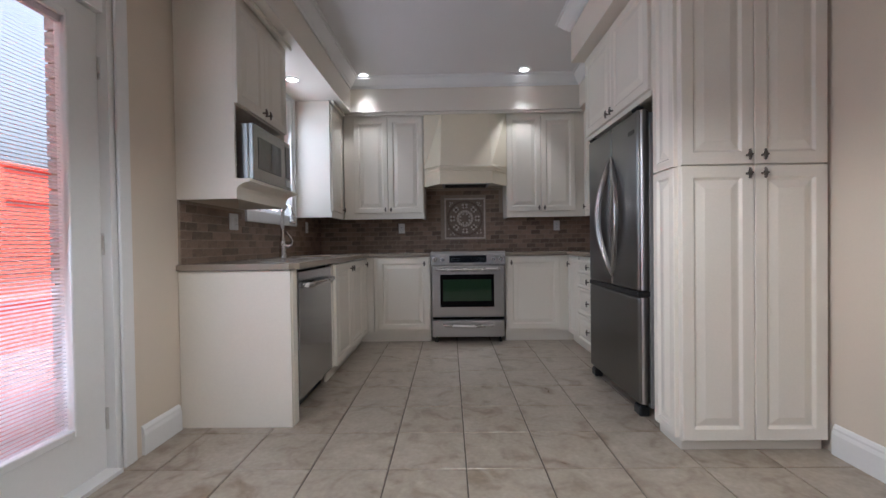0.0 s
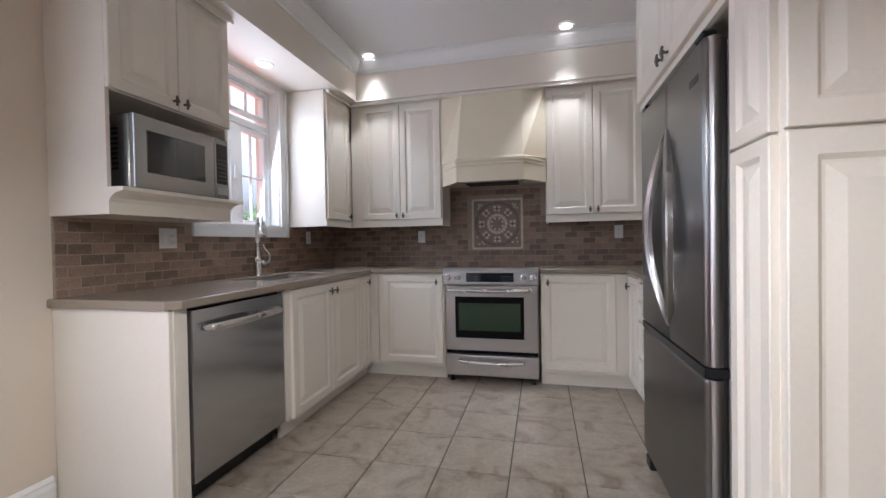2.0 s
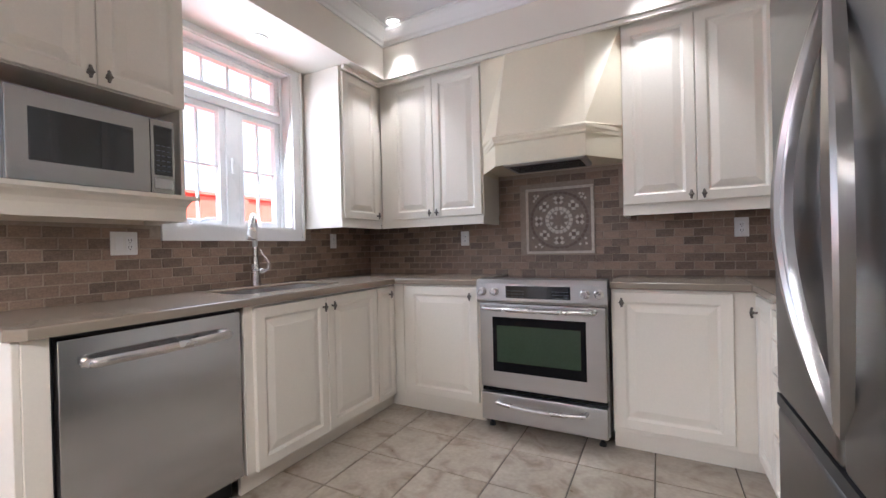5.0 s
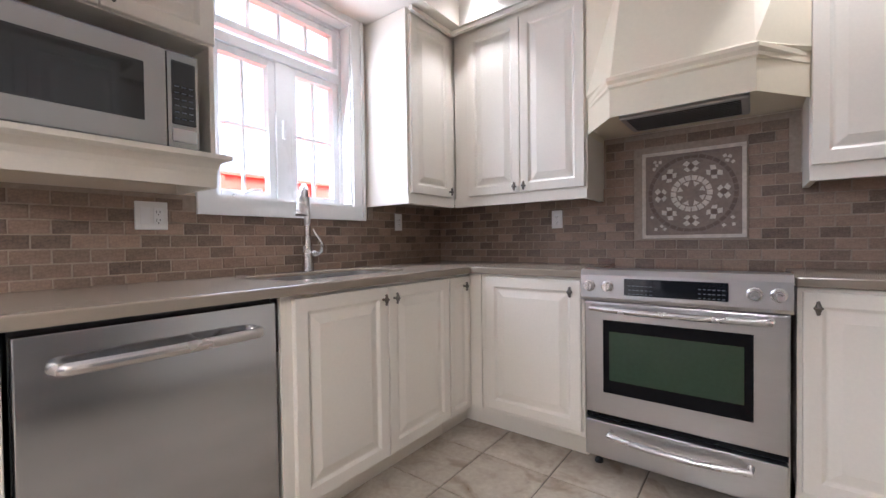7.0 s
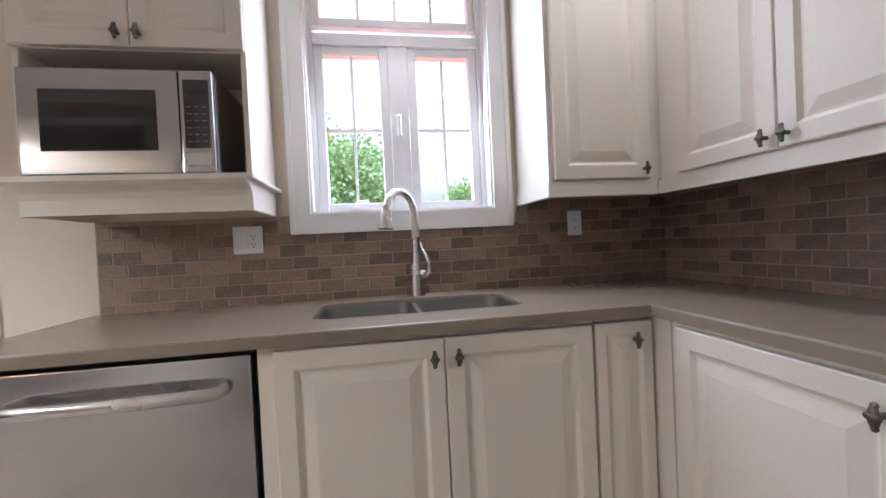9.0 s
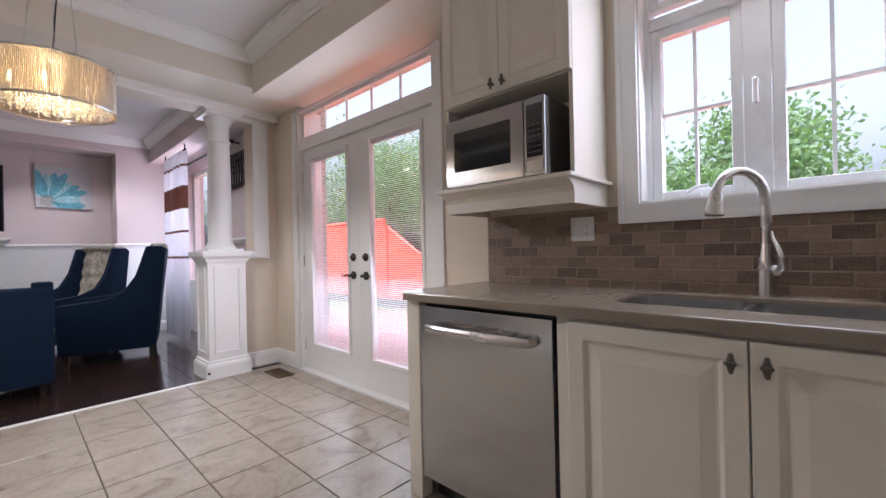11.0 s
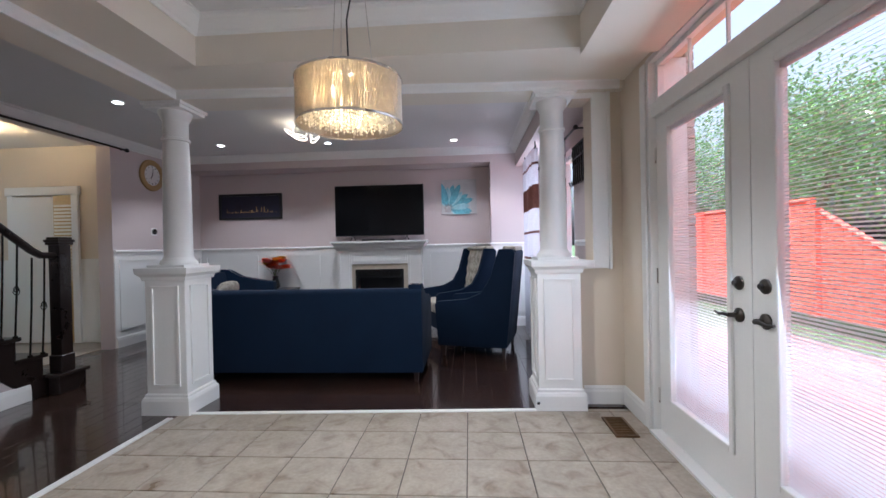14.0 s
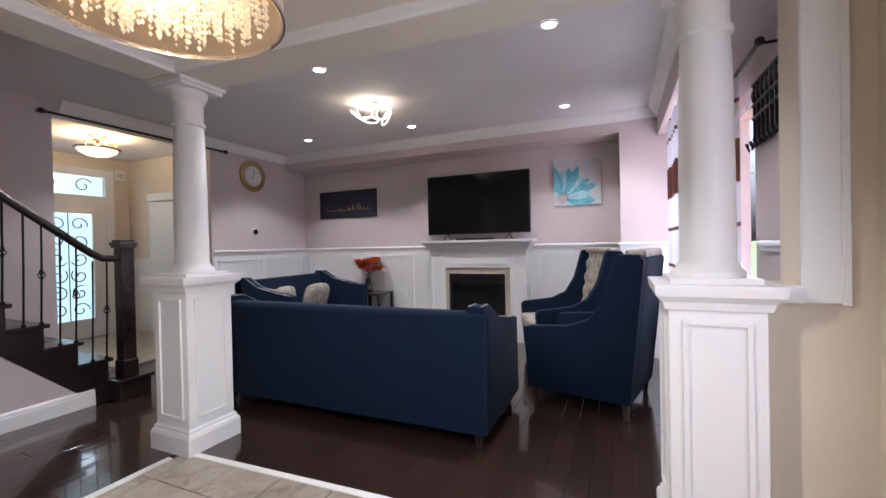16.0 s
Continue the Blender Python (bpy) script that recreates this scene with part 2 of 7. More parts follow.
framp = ft.nodes.new("ShaderNodeValToRGB")
e = framp.color_ramp.elements
e[0].position, e[0].color = 0.30, (0.235, 0.18, 0.125, 1)
e[1].position, e[1].color = 0.72, (0.43, 0.375, 0.305, 1)
mid = e.new(0.46)
mid.color = (0.355, 0.30, 0.235, 1)
ft.links.new(fn1.outputs[0], framp.inputs[0])
fmix = ft.nodes.new("ShaderNodeMixRGB")
fmix.blend_type = "OVERLAY"
fmix.inputs[0].default_value = 0.25
ft.links.new(framp.outputs[0], fmix.inputs[1])
ft.links.new(fn2.outputs[0], fmix.inputs[2])
ft.links.new(fmix.outputs[0], fb.inputs["Base Color"])
fr = ft.nodes.new("ShaderNodeMapRange")
fr.inputs["To Min"].default_value, fr.inputs["To Max"].default_value = 0.22, 0.42
ft.links.new(fn1.outputs[0], fr.inputs[0])
ft.links.new(fr.outputs[0], fb.inputs["Roughness"])
fbump = ft.nodes.new("ShaderNodeBump")
fbump.inputs["Strength"].default_value, fbump.inputs["Distance"].default_value = 0.25, 0.003
ft.links.new(fn1.outputs[0], fbump.inputs["Height"])
ft.links.new(fbump.outputs[0], fb.inputs["Normal"])

# ---- building helpers ----
WORLD = {}


def thing(name, base, label, category, group="", kind="", m=None):
    """An Empty at the base of a thing."""
    ob = new(name)
    ob.matrix_basis = m if m is not None else pose(*base)
    ob.empty_display_size = 0.1
    WORLD[ob] = ob.matrix_basis.copy()
    return tagged(ob, label, category, group, kind)


def part(name, bm, material, parent=None, label="", m=None, smooth=False):
    """Links a bmesh (or a mesh) as one mesh object under a thing or a part; m: its pose in the world."""
    if isinstance(bm, bmesh.types.BMesh):
        me = bpy.data.meshes.new(name)
        bmesh.ops.recalc_face_normals(bm, faces=bm.faces)
        if smooth:
            for f in bm.faces:
                f.smooth = True
        bm.to_mesh(me)
        bm.free()
        me.materials.append(material)
        if smooth:
            me.set_sharp_from_angle(angle=radians(40))
    else:
        me = bm
    ob = new(name, me)
    ob.matrix_basis = m if m is not None else Matrix()
    WORLD[ob] = ob.matrix_basis.copy()
    if parent is not None:
        ob.parent = parent
        ob.matrix_parent_inverse = WORLD[parent].inverted()
    if label:
        tagged(ob, label)
    return ob


def solo(name, bm, material, label, category, group="", kind="", smooth=False, m=None):
    return tagged(part(name, bm, material, None, "", m, smooth), label, category, group, kind)


def structure(name, bm, material, label, category="", smooth=False):
    return tagged(part(name, bm, material, None, "", None, smooth), label, category, "", "structure")


def B(*boxes, bevel=0.0, segs=1):
    """A bmesh of boxes (x0, y0, z0, x1, y1, z1), with softened edges."""
    bm = bmesh.new()
    for x0, y0, z0, x1, y1, z1 in boxes:
        add_box(bm, x0, y0, z0, x1, y1, z1)
    if bevel:
        bmesh.ops.bevel(bm, geom=bm.edges[:], offset=bevel, segments=segs, affect="EDGES", profile=0.6)
    return bm


def add_box(bm, x0, y0, z0, x1, y1, z1, m=None):
    vs = [bm.verts.new((x, y, z)) for x in (x0, x1) for y in (y0, y1) for z in (z0, z1)]
    for f in ((0, 1, 3, 2), (4, 6, 7, 5), (0, 4, 5, 1), (2, 3, 7, 6), (0, 2, 6, 4), (1, 5, 7, 3)):
        bm.faces.new([vs[i] for i in f])
    if m is not None:
        bmesh.ops.transform(bm, matrix=m, verts=vs)
    return vs


def add_lathe(bm, rings, segs=24, m=None, cap=True):
    """A turned body from (radius, height) rings."""
    loops = []
    for r, z in rings:
        loops.append([bm.verts.new((r * math.cos(2 * math.pi * i / segs), r * math.sin(2 * math.pi * i / segs), z)) for i in range(segs)])
    for a, b in zip(loops, loops[1:]):
        for i in range(segs):
            bm.faces.new((a[i], a[(i + 1) % segs], b[(i + 1) % segs], b[i]))
    if cap:
        bm.faces.new(loops[0][::-1])
        bm.faces.new(loops[-1])
    if m is not None:
        bmesh.ops.transform(bm, matrix=m, verts=[v for l in loops for v in l])
    return bm


def add_tube(bm, points, radius, segs=8, closed=False, flat=1.0):
    """A rod along points; radius may be one number or one per point."""
    pts = [Vector(p) for p in points]
    n = len(pts)
    rad = radius if isinstance(radius, (list, tuple)) else [radius] * n
    loops, up = [], None
    for i, p in enumerate(pts):
        a = pts[(i - 1) % n] if closed or i else pts[i]
        b = pts[(i + 1) % n] if closed or i < n - 1 else pts[i]
        d = (b - a).normalized()
        if up is None:
            up = Vector((0, 0, 1)) if abs(d.z) < 0.9 else Vector((1, 0, 0))
        side = d.cross(up).normalized()
        up = side.cross(d).normalized()
        loops.append([bm.verts.new(p + rad[i] * (math.cos(2 * math.pi * k / segs) * side + flat * math.sin(2 * math.pi * k / segs) * up)) for k in range(segs)])
    pairs = list(zip(loops, loops[1:])) + ([(loops[-1], loops[0])] if closed else [])
    for a, b in pairs:
        for k in range(segs):
            bm.faces.new((a[k], a[(k + 1) % segs], b[(k + 1) % segs], b[k]))
    if not closed:
        bm.faces.new(loops[0][::-1])
        bm.faces.new(loops[-1])
    return bm


def add_ball(bm, centre, radii, m=None, u=10, v=6):
    mm = Matrix.Translation(centre) @ Matrix.Diagonal((*radii, 1))
    bmesh.ops.create_uvsphere(bm, u_segments=u, v_segments=v, radius=1, matrix=(m @ mm) if m is not None else mm)
    return bm


def add_profile(bm, path, outline, closed=False):
    """Sweeps an outline of (outwards, up) steps along a level path, mitred at its corners; outwards is to the right of the path."""
    pts = [Vector(p) for p in path]
    n = len(pts)
    loops = []
    for i, p in enumerate(pts):
        da = (p - pts[i - 1]).normalized() if closed or i else None
        db = (pts[(i + 1) % n] - p).normalized() if closed or i < n - 1 else None
        da, db = da or db, db or da
        na, nb = Vector((da.y, -da.x, 0)), Vector((db.y, -db.x, 0))
        mit = (na + nb) / max(1 + na.dot(nb), 0.2)
        loops.append([bm.verts.new(p + mit * o + Vector((0, 0, u))) for o, u in outline])
    k = len(outline)
    pairs = list(zip(loops, loops[1:])) + ([(loops[-1], loops[0])] if closed else [])
    for a, b in pairs:
        for j in range(k):
            bm.faces.new((a[j], a[(j + 1) % k], b[(j + 1) % k], b[j]))
    if not closed:
        bm.faces.new(loops[0])
        bm.faces.new(loops[-1][::-1])
    return bm


def wall_boxes(axis, face, back, a0, a1, z0, z1, holes=()):
    """Boxes of a wall that runs along the other axis from a0 to a1, with holes (a0, a1, z0, z1) through it."""
    cuts = sorted({a0, a1, *[h[0] for h in holes], *[h[1] for h in holes]})
    out = []
    for c0, c1 in zip(cuts, cuts[1:]):
        spans = sorted((h[2], h[3]) for h in holes if h[0] < c1 - 1e-6 and h[1] > c0 + 1e-6)
        z = z0
        for s0, s1 in spans + [(z1, z1)]:
            if s0 > z + 1e-6:
                lo, hi = min(face, back), max(face, back)
                out.append((lo, c0, z, hi, c1, s0) if axis == "x" else (c0, lo, z, c1, hi, s0))
            z = max(z, s1)
    return out


CROWN = [(0, 0), (0, -0.11), (0.012, -0.11), (0.02, -0.095), (0.035, -0.085), (0.07, -0.04), (0.08, -0.03), (0.085, -0.012), (0.10, -0.01), (0.10, 0)]
BASEBOARD = [(0, 0), (0.018, 0), (0.018, 0.10), (0.013, 0.118), (0.013, 0.128), (0.006, 0.14), (0, 0.145)]
RAIL = [(0, -0.035), (0.012, -0.035), (0.016, -0.01), (0.03, 0.0), (0.03, 0.015), (0.02, 0.025), (0, 0.03)]


def moulding(name, paths, outline, material, label, category, closed=False):
    bm = bmesh.new()
    for p in paths:
        add_profile(bm, p, outline, closed)
    return structure(name, bm, material, label, category, smooth=False)

# ---- the large structure ----
LX, BY, RX = -1.44, 4.83, 1.93          # kitchen: window wall, range wall, refrigerator wall
CZ, SZ = 2.83, 2.47                     # raised ceiling, underside of the bulkhead
DOOR = (0.0, 1.885, 0.0, 2.50)          # patio door with its transom
WIN = (3.12, 3.94, 1.305, 2.43)         # kitchen window
LWIN = (-3.35, -1.75, 0.75, 2.35)       # living room window
LIVY, LIVX, LIVR = -4.06, 4.5, -1.40    # living room: chimney wall, clock wall, window wall
LZ = 2.82

floor = structure("floor_kitchen", B((LX - 0.2, -0.36, -0.12, 2.08, BY + 0.2, -0.006)), floor_grout, "tiled kitchen floor with thin dark grout joints", "floor")
floor_wood = structure("floor_living", B((LIVR - 0.2, LIVY - 0.2, -0.12, 4.7, -0.36, -0.012), (2.08, -0.36, -0.12, 4.9, 3.0, -0.012)), espresso, "dark stained hardwood floor, glossy", "floor")
floor_foyer = structure("floor_foyer", B((4.7, -2.8, -0.12, 7.2, -0.36, -0.004)), floor_tile_mat, "pale tiled entrance floor", "floor")

wall_left = structure("wall_west", B(*wall_boxes("x", LX, LX - 0.22, -0.66, BY + 0.2, -0.12, 2.95, [DOOR, WIN])), beige, "warm beige painted wall with window and patio door", "wall")
wall_back = structure("wall_north", B((LX, BY, -0.12, RX, BY + 0.2, 2.95)), beige, "kitchen wall behind the range", "wall")
wall_right = structure("wall_east", B((RX, 1.25, -0.12, RX + 0.2, BY + 0.2, 2.95)), beige, "beige painted wall beside the pantry", "wall")
structure("wall_hall", B((RX + 0.2, 2.9, -0.12, 4.9, 3.1, 2.95), (4.5, -0.60, -0.12, 4.7, 3.0, 2.95)), mauve, "pale wall along the staircase", "wall")
structure("wall_living_window", B(*wall_boxes("x", LIVR, LIVR - 0.22, LIVY - 0.2, -0.66, -0.12, 2.95, [LWIN])), mauve, "pale mauve living room wall with a window", "wall")
structure("wall_chimney", B((LIVR - 0.2, LIVY - 0.2, -0.12, 4.7, LIVY, 2.95)), mauve, "pale mauve wall behind the television", "wall")
structure("wall_clock", B((LIVX, LIVY, -0.12, LIVX + 0.2, -2.27, 2.95), (LIVX, -2.27, 2.70, LIVX + 0.2, -0.60, 2.95)), mauve, "pale mauve wall with the entrance opening", "wall")
structure("wall_chimney_pier", B((LIVR, LIVY, -0.12, -0.585, -3.62, 2.595), (LIVR, LIVY, 2.595, LIVX, -3.62, 2.95)), mauve, "bulkhead and pier framing the television recess", "wall")
structure("wall_living_bulkhead", B((LIVR, -3.62, 2.505, -0.98, -0.62, 2.95)), mauve, "bulkhead over the living room window", "wall")
structure("wall_foyer", B((7.0, -2.9, -0.12, 7.2, -0.2, 2.95), (4.7, -2.85, -0.12, 7.0, -2.65, 2.95), (4.7, -0.36, -0.12, 7.0, -0.16, 2.95)), beige, "warm beige entrance walls", "wall")

structure("ceiling_kitchen", B((LX, -0.10, CZ, 2.02, BY, CZ + 0.12)), ceil_paint, "raised kitchen ceiling", "ceiling")
structure("ceiling_living", B((LIVR, LIVY, LZ, 7.2, -0.66, LZ + 0.09), (2.301, -0.66, LZ, 7.2, 3.1, LZ + 0.09), (LIVR, -0.66, LZ, 2.301, -0.30, LZ + 0.09)), ceil_paint, "smooth living room ceiling", "ceiling")
# bulkhead ring round the raised ceiling
for b in ((LX, 0.20, SZ, -0.96, BY, CZ), (-0.96, 4.44, SZ, RX, BY, CZ), (1.52, 3.32, SZ, RX, 4.44, CZ), (1.10, 1.94, SZ, RX, 3.32, CZ),
          (1.58, 0.20, 2.52, 2.02, 1.94, CZ)):
    structure("ceiling_bulkhead", B(b), soffit_paint, "cream bulkhead round the raised ceiling", "bulkhead")


def prism(outline, z0, z1):
    bm = bmesh.new()
    lo, hi = [bm.verts.new((x, y, z0)) for x, y in outline], [bm.verts.new((x, y, z1)) for x, y in outline]
    bm.faces.new(lo[::-1])
    bm.faces.new(hi)
    n = len(outline)
    for i in range(n):
        bm.faces.new((lo[i], lo[(i + 1) % n], hi[(i + 1) % n], hi[i]))
    return bm


structure("ceiling_beam_dining", prism([(LX, -0.37), (2.30, -0.17), (2.30, -0.46), (LX, -0.62)], 2.46, 2.95), soffit_paint, "beam carried by the two columns", "beam")
structure("ceiling_beam_lower", prism([(LX, 0.21), (2.30, 0.21), (2.30, -0.165), (LX, -0.365)], 2.52, 2.95), soffit_paint, "lowered ceiling band beside the beam", "bulkhead")
structure("ceiling_beam_hall", B((2.02, -0.165, 2.46, 2.30, 2.95, 2.95)), soffit_paint, "beam between dining area and stair hall", "beam")

moulding("crown_kitchen", [[(-0.96, 0.20, CZ), (1.58, 0.20, CZ), (1.58, 1.94, CZ), (1.10, 1.94, CZ), (1.10, 3.32, CZ), (1.52, 3.32, CZ), (1.52, 4.44, CZ), (-0.96, 4.44, CZ)]],
         [(-o, u) for o, u in CROWN], white, "white crown moulding round the raised ceiling", "moulding", closed=True)
moulding("crown_living", [[(-0.98, -0.72, LZ), (-0.98, -3.62, LZ), (LIVX, -3.62, LZ), (LIVX, -0.65, LZ)]], [(-o, u) for o, u in CROWN], white, "white crown moulding in the living room", "moulding")
BEAMTRIM = [(0, 0), (0.012, 0), (0.018, 0.02), (0.018, 0.055), (0.035, 0.075), (0.04, 0.10), (0, 0.10)]
moulding("trim_beam", [[(-1.40, -0.366, 2.455), (2.02, -0.182, 2.455), (2.02, 2.9, 2.455)]], [(-o, u) for o, u in BEAMTRIM], white, "white moulding along the beam", "moulding")
bead = [(0, -0.03), (0.025, -0.03), (0.025, -0.005), (0.012, 0.0), (0, 0.0)]
moulding("trim_cabinet_top", [[(-1.055, 2.29, 2.47), (-1.055, 2.97, 2.47)], [(-1.055, 4.06, 2.47), (-1.055, 4.475, 2.47), (1.55, 4.475, 2.47)]], bead, cream, "cream moulding at the top of the wall cabinets", "moulding")

moulding("baseboard_kitchen", [[(LX, 2.27, 0), (LX, 1.99, 0)]], [(-o, u) for o, u in BASEBOARD], white, "white baseboard", "baseboard")
moulding("baseboard_corner", [[(LX, -0.04, 0), (LX, -0.45, 0), (-1.12, -0.45, 0)]], [(-o, u) for o, u in BASEBOARD], white, "white baseboard round the corner", "baseboard")
moulding("baseboard_pantry", [[(RX, 1.97, 0), (RX, 1.25, 0)]], BASEBOARD, white, "white baseboard beside the pantry", "baseboard")

# wainscot of the living room
wain = bmesh.new()
for b in ((LIVR, LIVY, 0, LIVX, LIVY + 0.012, 1.275), (LIVX - 0.012, LIVY, 0, LIVX, -2.28, 1.275), (LIVR, -3.61, 0, LIVR + 0.012, -0.71, 0.74), (-1.39, -3.62, 0, -0.585, -3.608, 1.275),
          (4.7, -2.65, 0, 7.0, -2.638, 1.2)):
    add_box(wain, *b)
structure("wainscot", wain, white, "white painted wainscot below the chair rail", "wainscot")
moulding("trim_chair_rail", [[(-1.38, -3.605, 1.285), (-0.585, -3.605, 1.285), (-0.585, LIVY + 0.012, 1.285), (LIVX - 0.012, LIVY + 0.012, 1.285), (LIVX - 0.012, -2.28, 1.285)],
                             [(-1.388, -0.72, 1.285), (-1.388, -1.6, 1.285)]],
         [(-o, u) for o, u in RAIL], white, "white chair rail", "chair rail")

def picture_frame(paths, y, x0, x1, z0, z1, axis="y", d=0.012, w=0.022):
    for q in ((x0, z0, x1, z0 + w), (x0, z1 - w, x1, z1), (x0, z0 + w, x0 + w, z1 - w), (x1 - w, z0 + w, x1, z1 - w)):
        if axis == "y":
            add_box(paths, q[0], y, q[1], q[2], y + d, q[3])
        else:
            add_box(paths, y - d, q[0], q[1], y, q[2], q[3])


panels = bmesh.new()
for x0, x1 in ((2.35, 3.35), (3.45, 4.40), (-0.45, 0.45)):
    picture_frame(panels, LIVY + 0.012, x0, x1, 0.22, 1.175)
picture_frame(panels, -3.608, -1.30, -0.645, 0.22, 1.175)
picture_frame(panels, LIVX - 0.012, -4.0, -3.2, 0.22, 1.175, "x")
picture_frame(panels, LIVX - 0.012, -3.1, -2.35, 0.22, 1.175, "x")
structure("trim_wainscot_panels", panels, white, "white panel moulding on the wainscot", "moulding")
moulding("baseboard_living", [[(-1.38, -3.605, 0), (-0.585, -3.605, 0), (-0.585, LIVY + 0.012, 0), (LIVX - 0.012, LIVY + 0.012, 0), (LIVX - 0.012, -2.28, 0)]], [(-o, u) for o, u in BASEBOARD], white, "white baseboard in the living room", "baseboard")

# half wall beside the column, with its framed opening
structure("wall_half", B(*wall_boxes("y", -0.45, -0.66, LX, -1.08, -0.12, 2.50, [(-1.21, -1.08, 1.14, 2.42)])), beige, "beige half wall beside the column", "wall")
structure("trim_half_wall", B((-1.345, -0.45, 1.075, -1.21, -0.428, 2.46), (-1.21, -0.45, 2.42, -1.05, -0.428, 2.46), (-1.21, -0.45, 1.075, -1.08, -0.41, 1.14), (-1.352, -0.45, 1.068, -1.325, -0.418, 2.46), bevel=0.004), white, "white casing round the opening in the half wall", "casing")
strip = bmesh.new()
for a, b in (((-0.72, -0.312), (2.02, -0.205)), ((2.08, -0.12), (2.08, 2.9))):
    d = (Vector(b) - Vector(a)).normalized()
    n = Vector((-d.y, d.x)) * 0.022
    vs = [strip.verts.new((p[0] + s * n.x, p[1] + s * n.y, z)) for z in (-0.01, 0.006) for p, s in ((a, 1), (b, 1), (b, -1), (a, -1))]
    strip.faces.new(vs[4:])
    for i in range(4):
        strip.faces.new((vs[i], vs[(i + 1) % 4], vs[4 + (i + 1) % 4], vs[4 + i]))
structure("trim_floor_border", prism([(-0.745, -0.336), (1.96, -0.2295), (1.96, -0.43), (-0.745, -0.43)], -0.01, 0.004), darkwood, "dark wooden border board behind the threshold strip", "threshold")
structure("trim_floor_strip", strip, white, "pale wooden threshold strip between tile and hardwood", "threshold")


# ---- columns ----
def column(cx, cy, w, label):
    ob = thing("column", (cx, cy, 0), label, "column", "columns of the dining area")
    h = w / 2
    part("pedestal", B((cx - h, cy - h, 0, cx + h, cy + h, 1.08), bevel=0.004), white, ob)
    foot = [(0, 0), (0.028, 0), (0.028, 0.11), (0.022, 0.13), (0.012, 0.14), (0.012, 0.155), (0, 0.165)]
    sq = [(cx - h, cy - h, 0), (cx - h, cy + h, 0), (cx + h, cy + h, 0), (cx + h, cy - h, 0)]
    bm = bmesh.new()
    add_profile(bm, sq, [(-o, u) for o, u in foot], True)
    part("base_moulding", bm, white, ob)
    bm = bmesh.new()
    cap = [(0, 1.05), (0.012, 1.05), (0.02, 1.08), (0.045, 1.105), (0.05, 1.135), (0.05, 1.15), (-0.15, 1.15), (-0.15, 1.08), (0, 1.08)]
    add_profile(bm, sq, [(-o, u) for o, u in cap], True)
    add_box(bm, cx - 0.155, cy - 0.155, 1.15, cx + 0.155, cy + 0.155, 1.172)
    part("cap", bm, white, ob)
    for k in range(4):
        bm = bmesh.new()
        for q in ((-h + 0.05, 0.22, h - 0.05, 0.238), (-h + 0.05, 0.99, h - 0.05, 1.008), (-h + 0.05, 0.238, -h + 0.068, 0.99), (h - 0.068, 0.238, h - 0.05, 0.99)):
            add_box(bm, q[0], -h - 0.012, q[1], q[2], -h + 0.001, q[3])
        bmesh.ops.transform(bm, matrix=pose(cx, cy, 0, 0, 0, 90 * k), verts=bm.verts)
        part("panel_moulding", bm, white, ob)
    bm = bmesh.new()
    add_lathe(bm, [(0.135, 1.172), (0.135, 1.19), (0.128, 1.20), (0.118, 1.21), (0.112, 1.225), (0.104, 1.235), (0.103, 1.6), (0.098, 2.0), (0.092, 2.17), (0.104, 2.175), (0.104, 2.195),
                   (0.092, 2.20), (0.091, 2.33), (0.10, 2.345), (0.115, 2.375), (0.122, 2.40), (0.122, 2.41)], 32, Matrix.Translation((cx, cy, 0)))
    add_box(bm, cx - 0.15, cy - 0.15, 2.41, cx + 0.15, cy + 0.15, 2.435)
    add_box(bm, cx - 0.165, cy - 0.165, 2.435, cx + 0.165, cy + 0.165, 2.459)
    part("shaft", bm, white, ob, smooth=True)
    return ob


column(2.155, -0.355, 0.33, "white round column on a square panelled pedestal")
column(-0.91, -0.485, 0.33, "white round column on a panelled pedestal beside the half wall")


# ---- kitchen cabinets ----
def door_mesh(w, h, t=0.021, frame=0.058):
    """A raised-panel door: x 0..w, z 0..h, its front at y = -t."""
    bm = bmesh.new()
    steps = [(0, 0), (0, -t + 0.003), (0.003, -t), (frame - 0.006, -t), (frame, -t + 0.005), (frame + 0.006, -t + 0.010), (frame + 0.013, -t + 0.010), (frame + 0.045, -t + 0.002), (frame + 0.048, -t + 0.001)]
    loops = []
    for i, y in steps:
        loops.append([bm.verts.new(p) for p in ((i, y, i), (w - i, y, i), (w - i, y, h - i), (i, y, h - i))])
    bm.faces.new(loops[0][::-1])
    for a, b in zip(loops, loops[1:]):
        for k in range(4):
            bm.faces.new((a[k], a[(k + 1) % 4], b[(k + 1) % 4], b[k]))
    bm.faces.new(loops[-1])
    return bm


knob_bm = bmesh.new()
add_lathe(knob_bm, [(0.006, 0), (0.005, 0.012), (0.008, 0.016), (0.008, 0.02)], 10, pose(0, 0, 0, 90))
add_ball(knob_bm, (0, -0.024, 0), (0.010, 0.007, 0.022))
add_ball(knob_bm, (0, -0.026, 0), (0.015, 0.006, 0.008))
for dz in (0.02, -0.02):
    add_ball(knob_bm, (0, -0.022, dz), (0.0065, 0.006, 0.0065))
knob_mesh = bpy.data.meshes.new("knob")
knob_bm.to_mesh(knob_mesh)
knob_bm.free()
knob_mesh.materials.append(bronze)


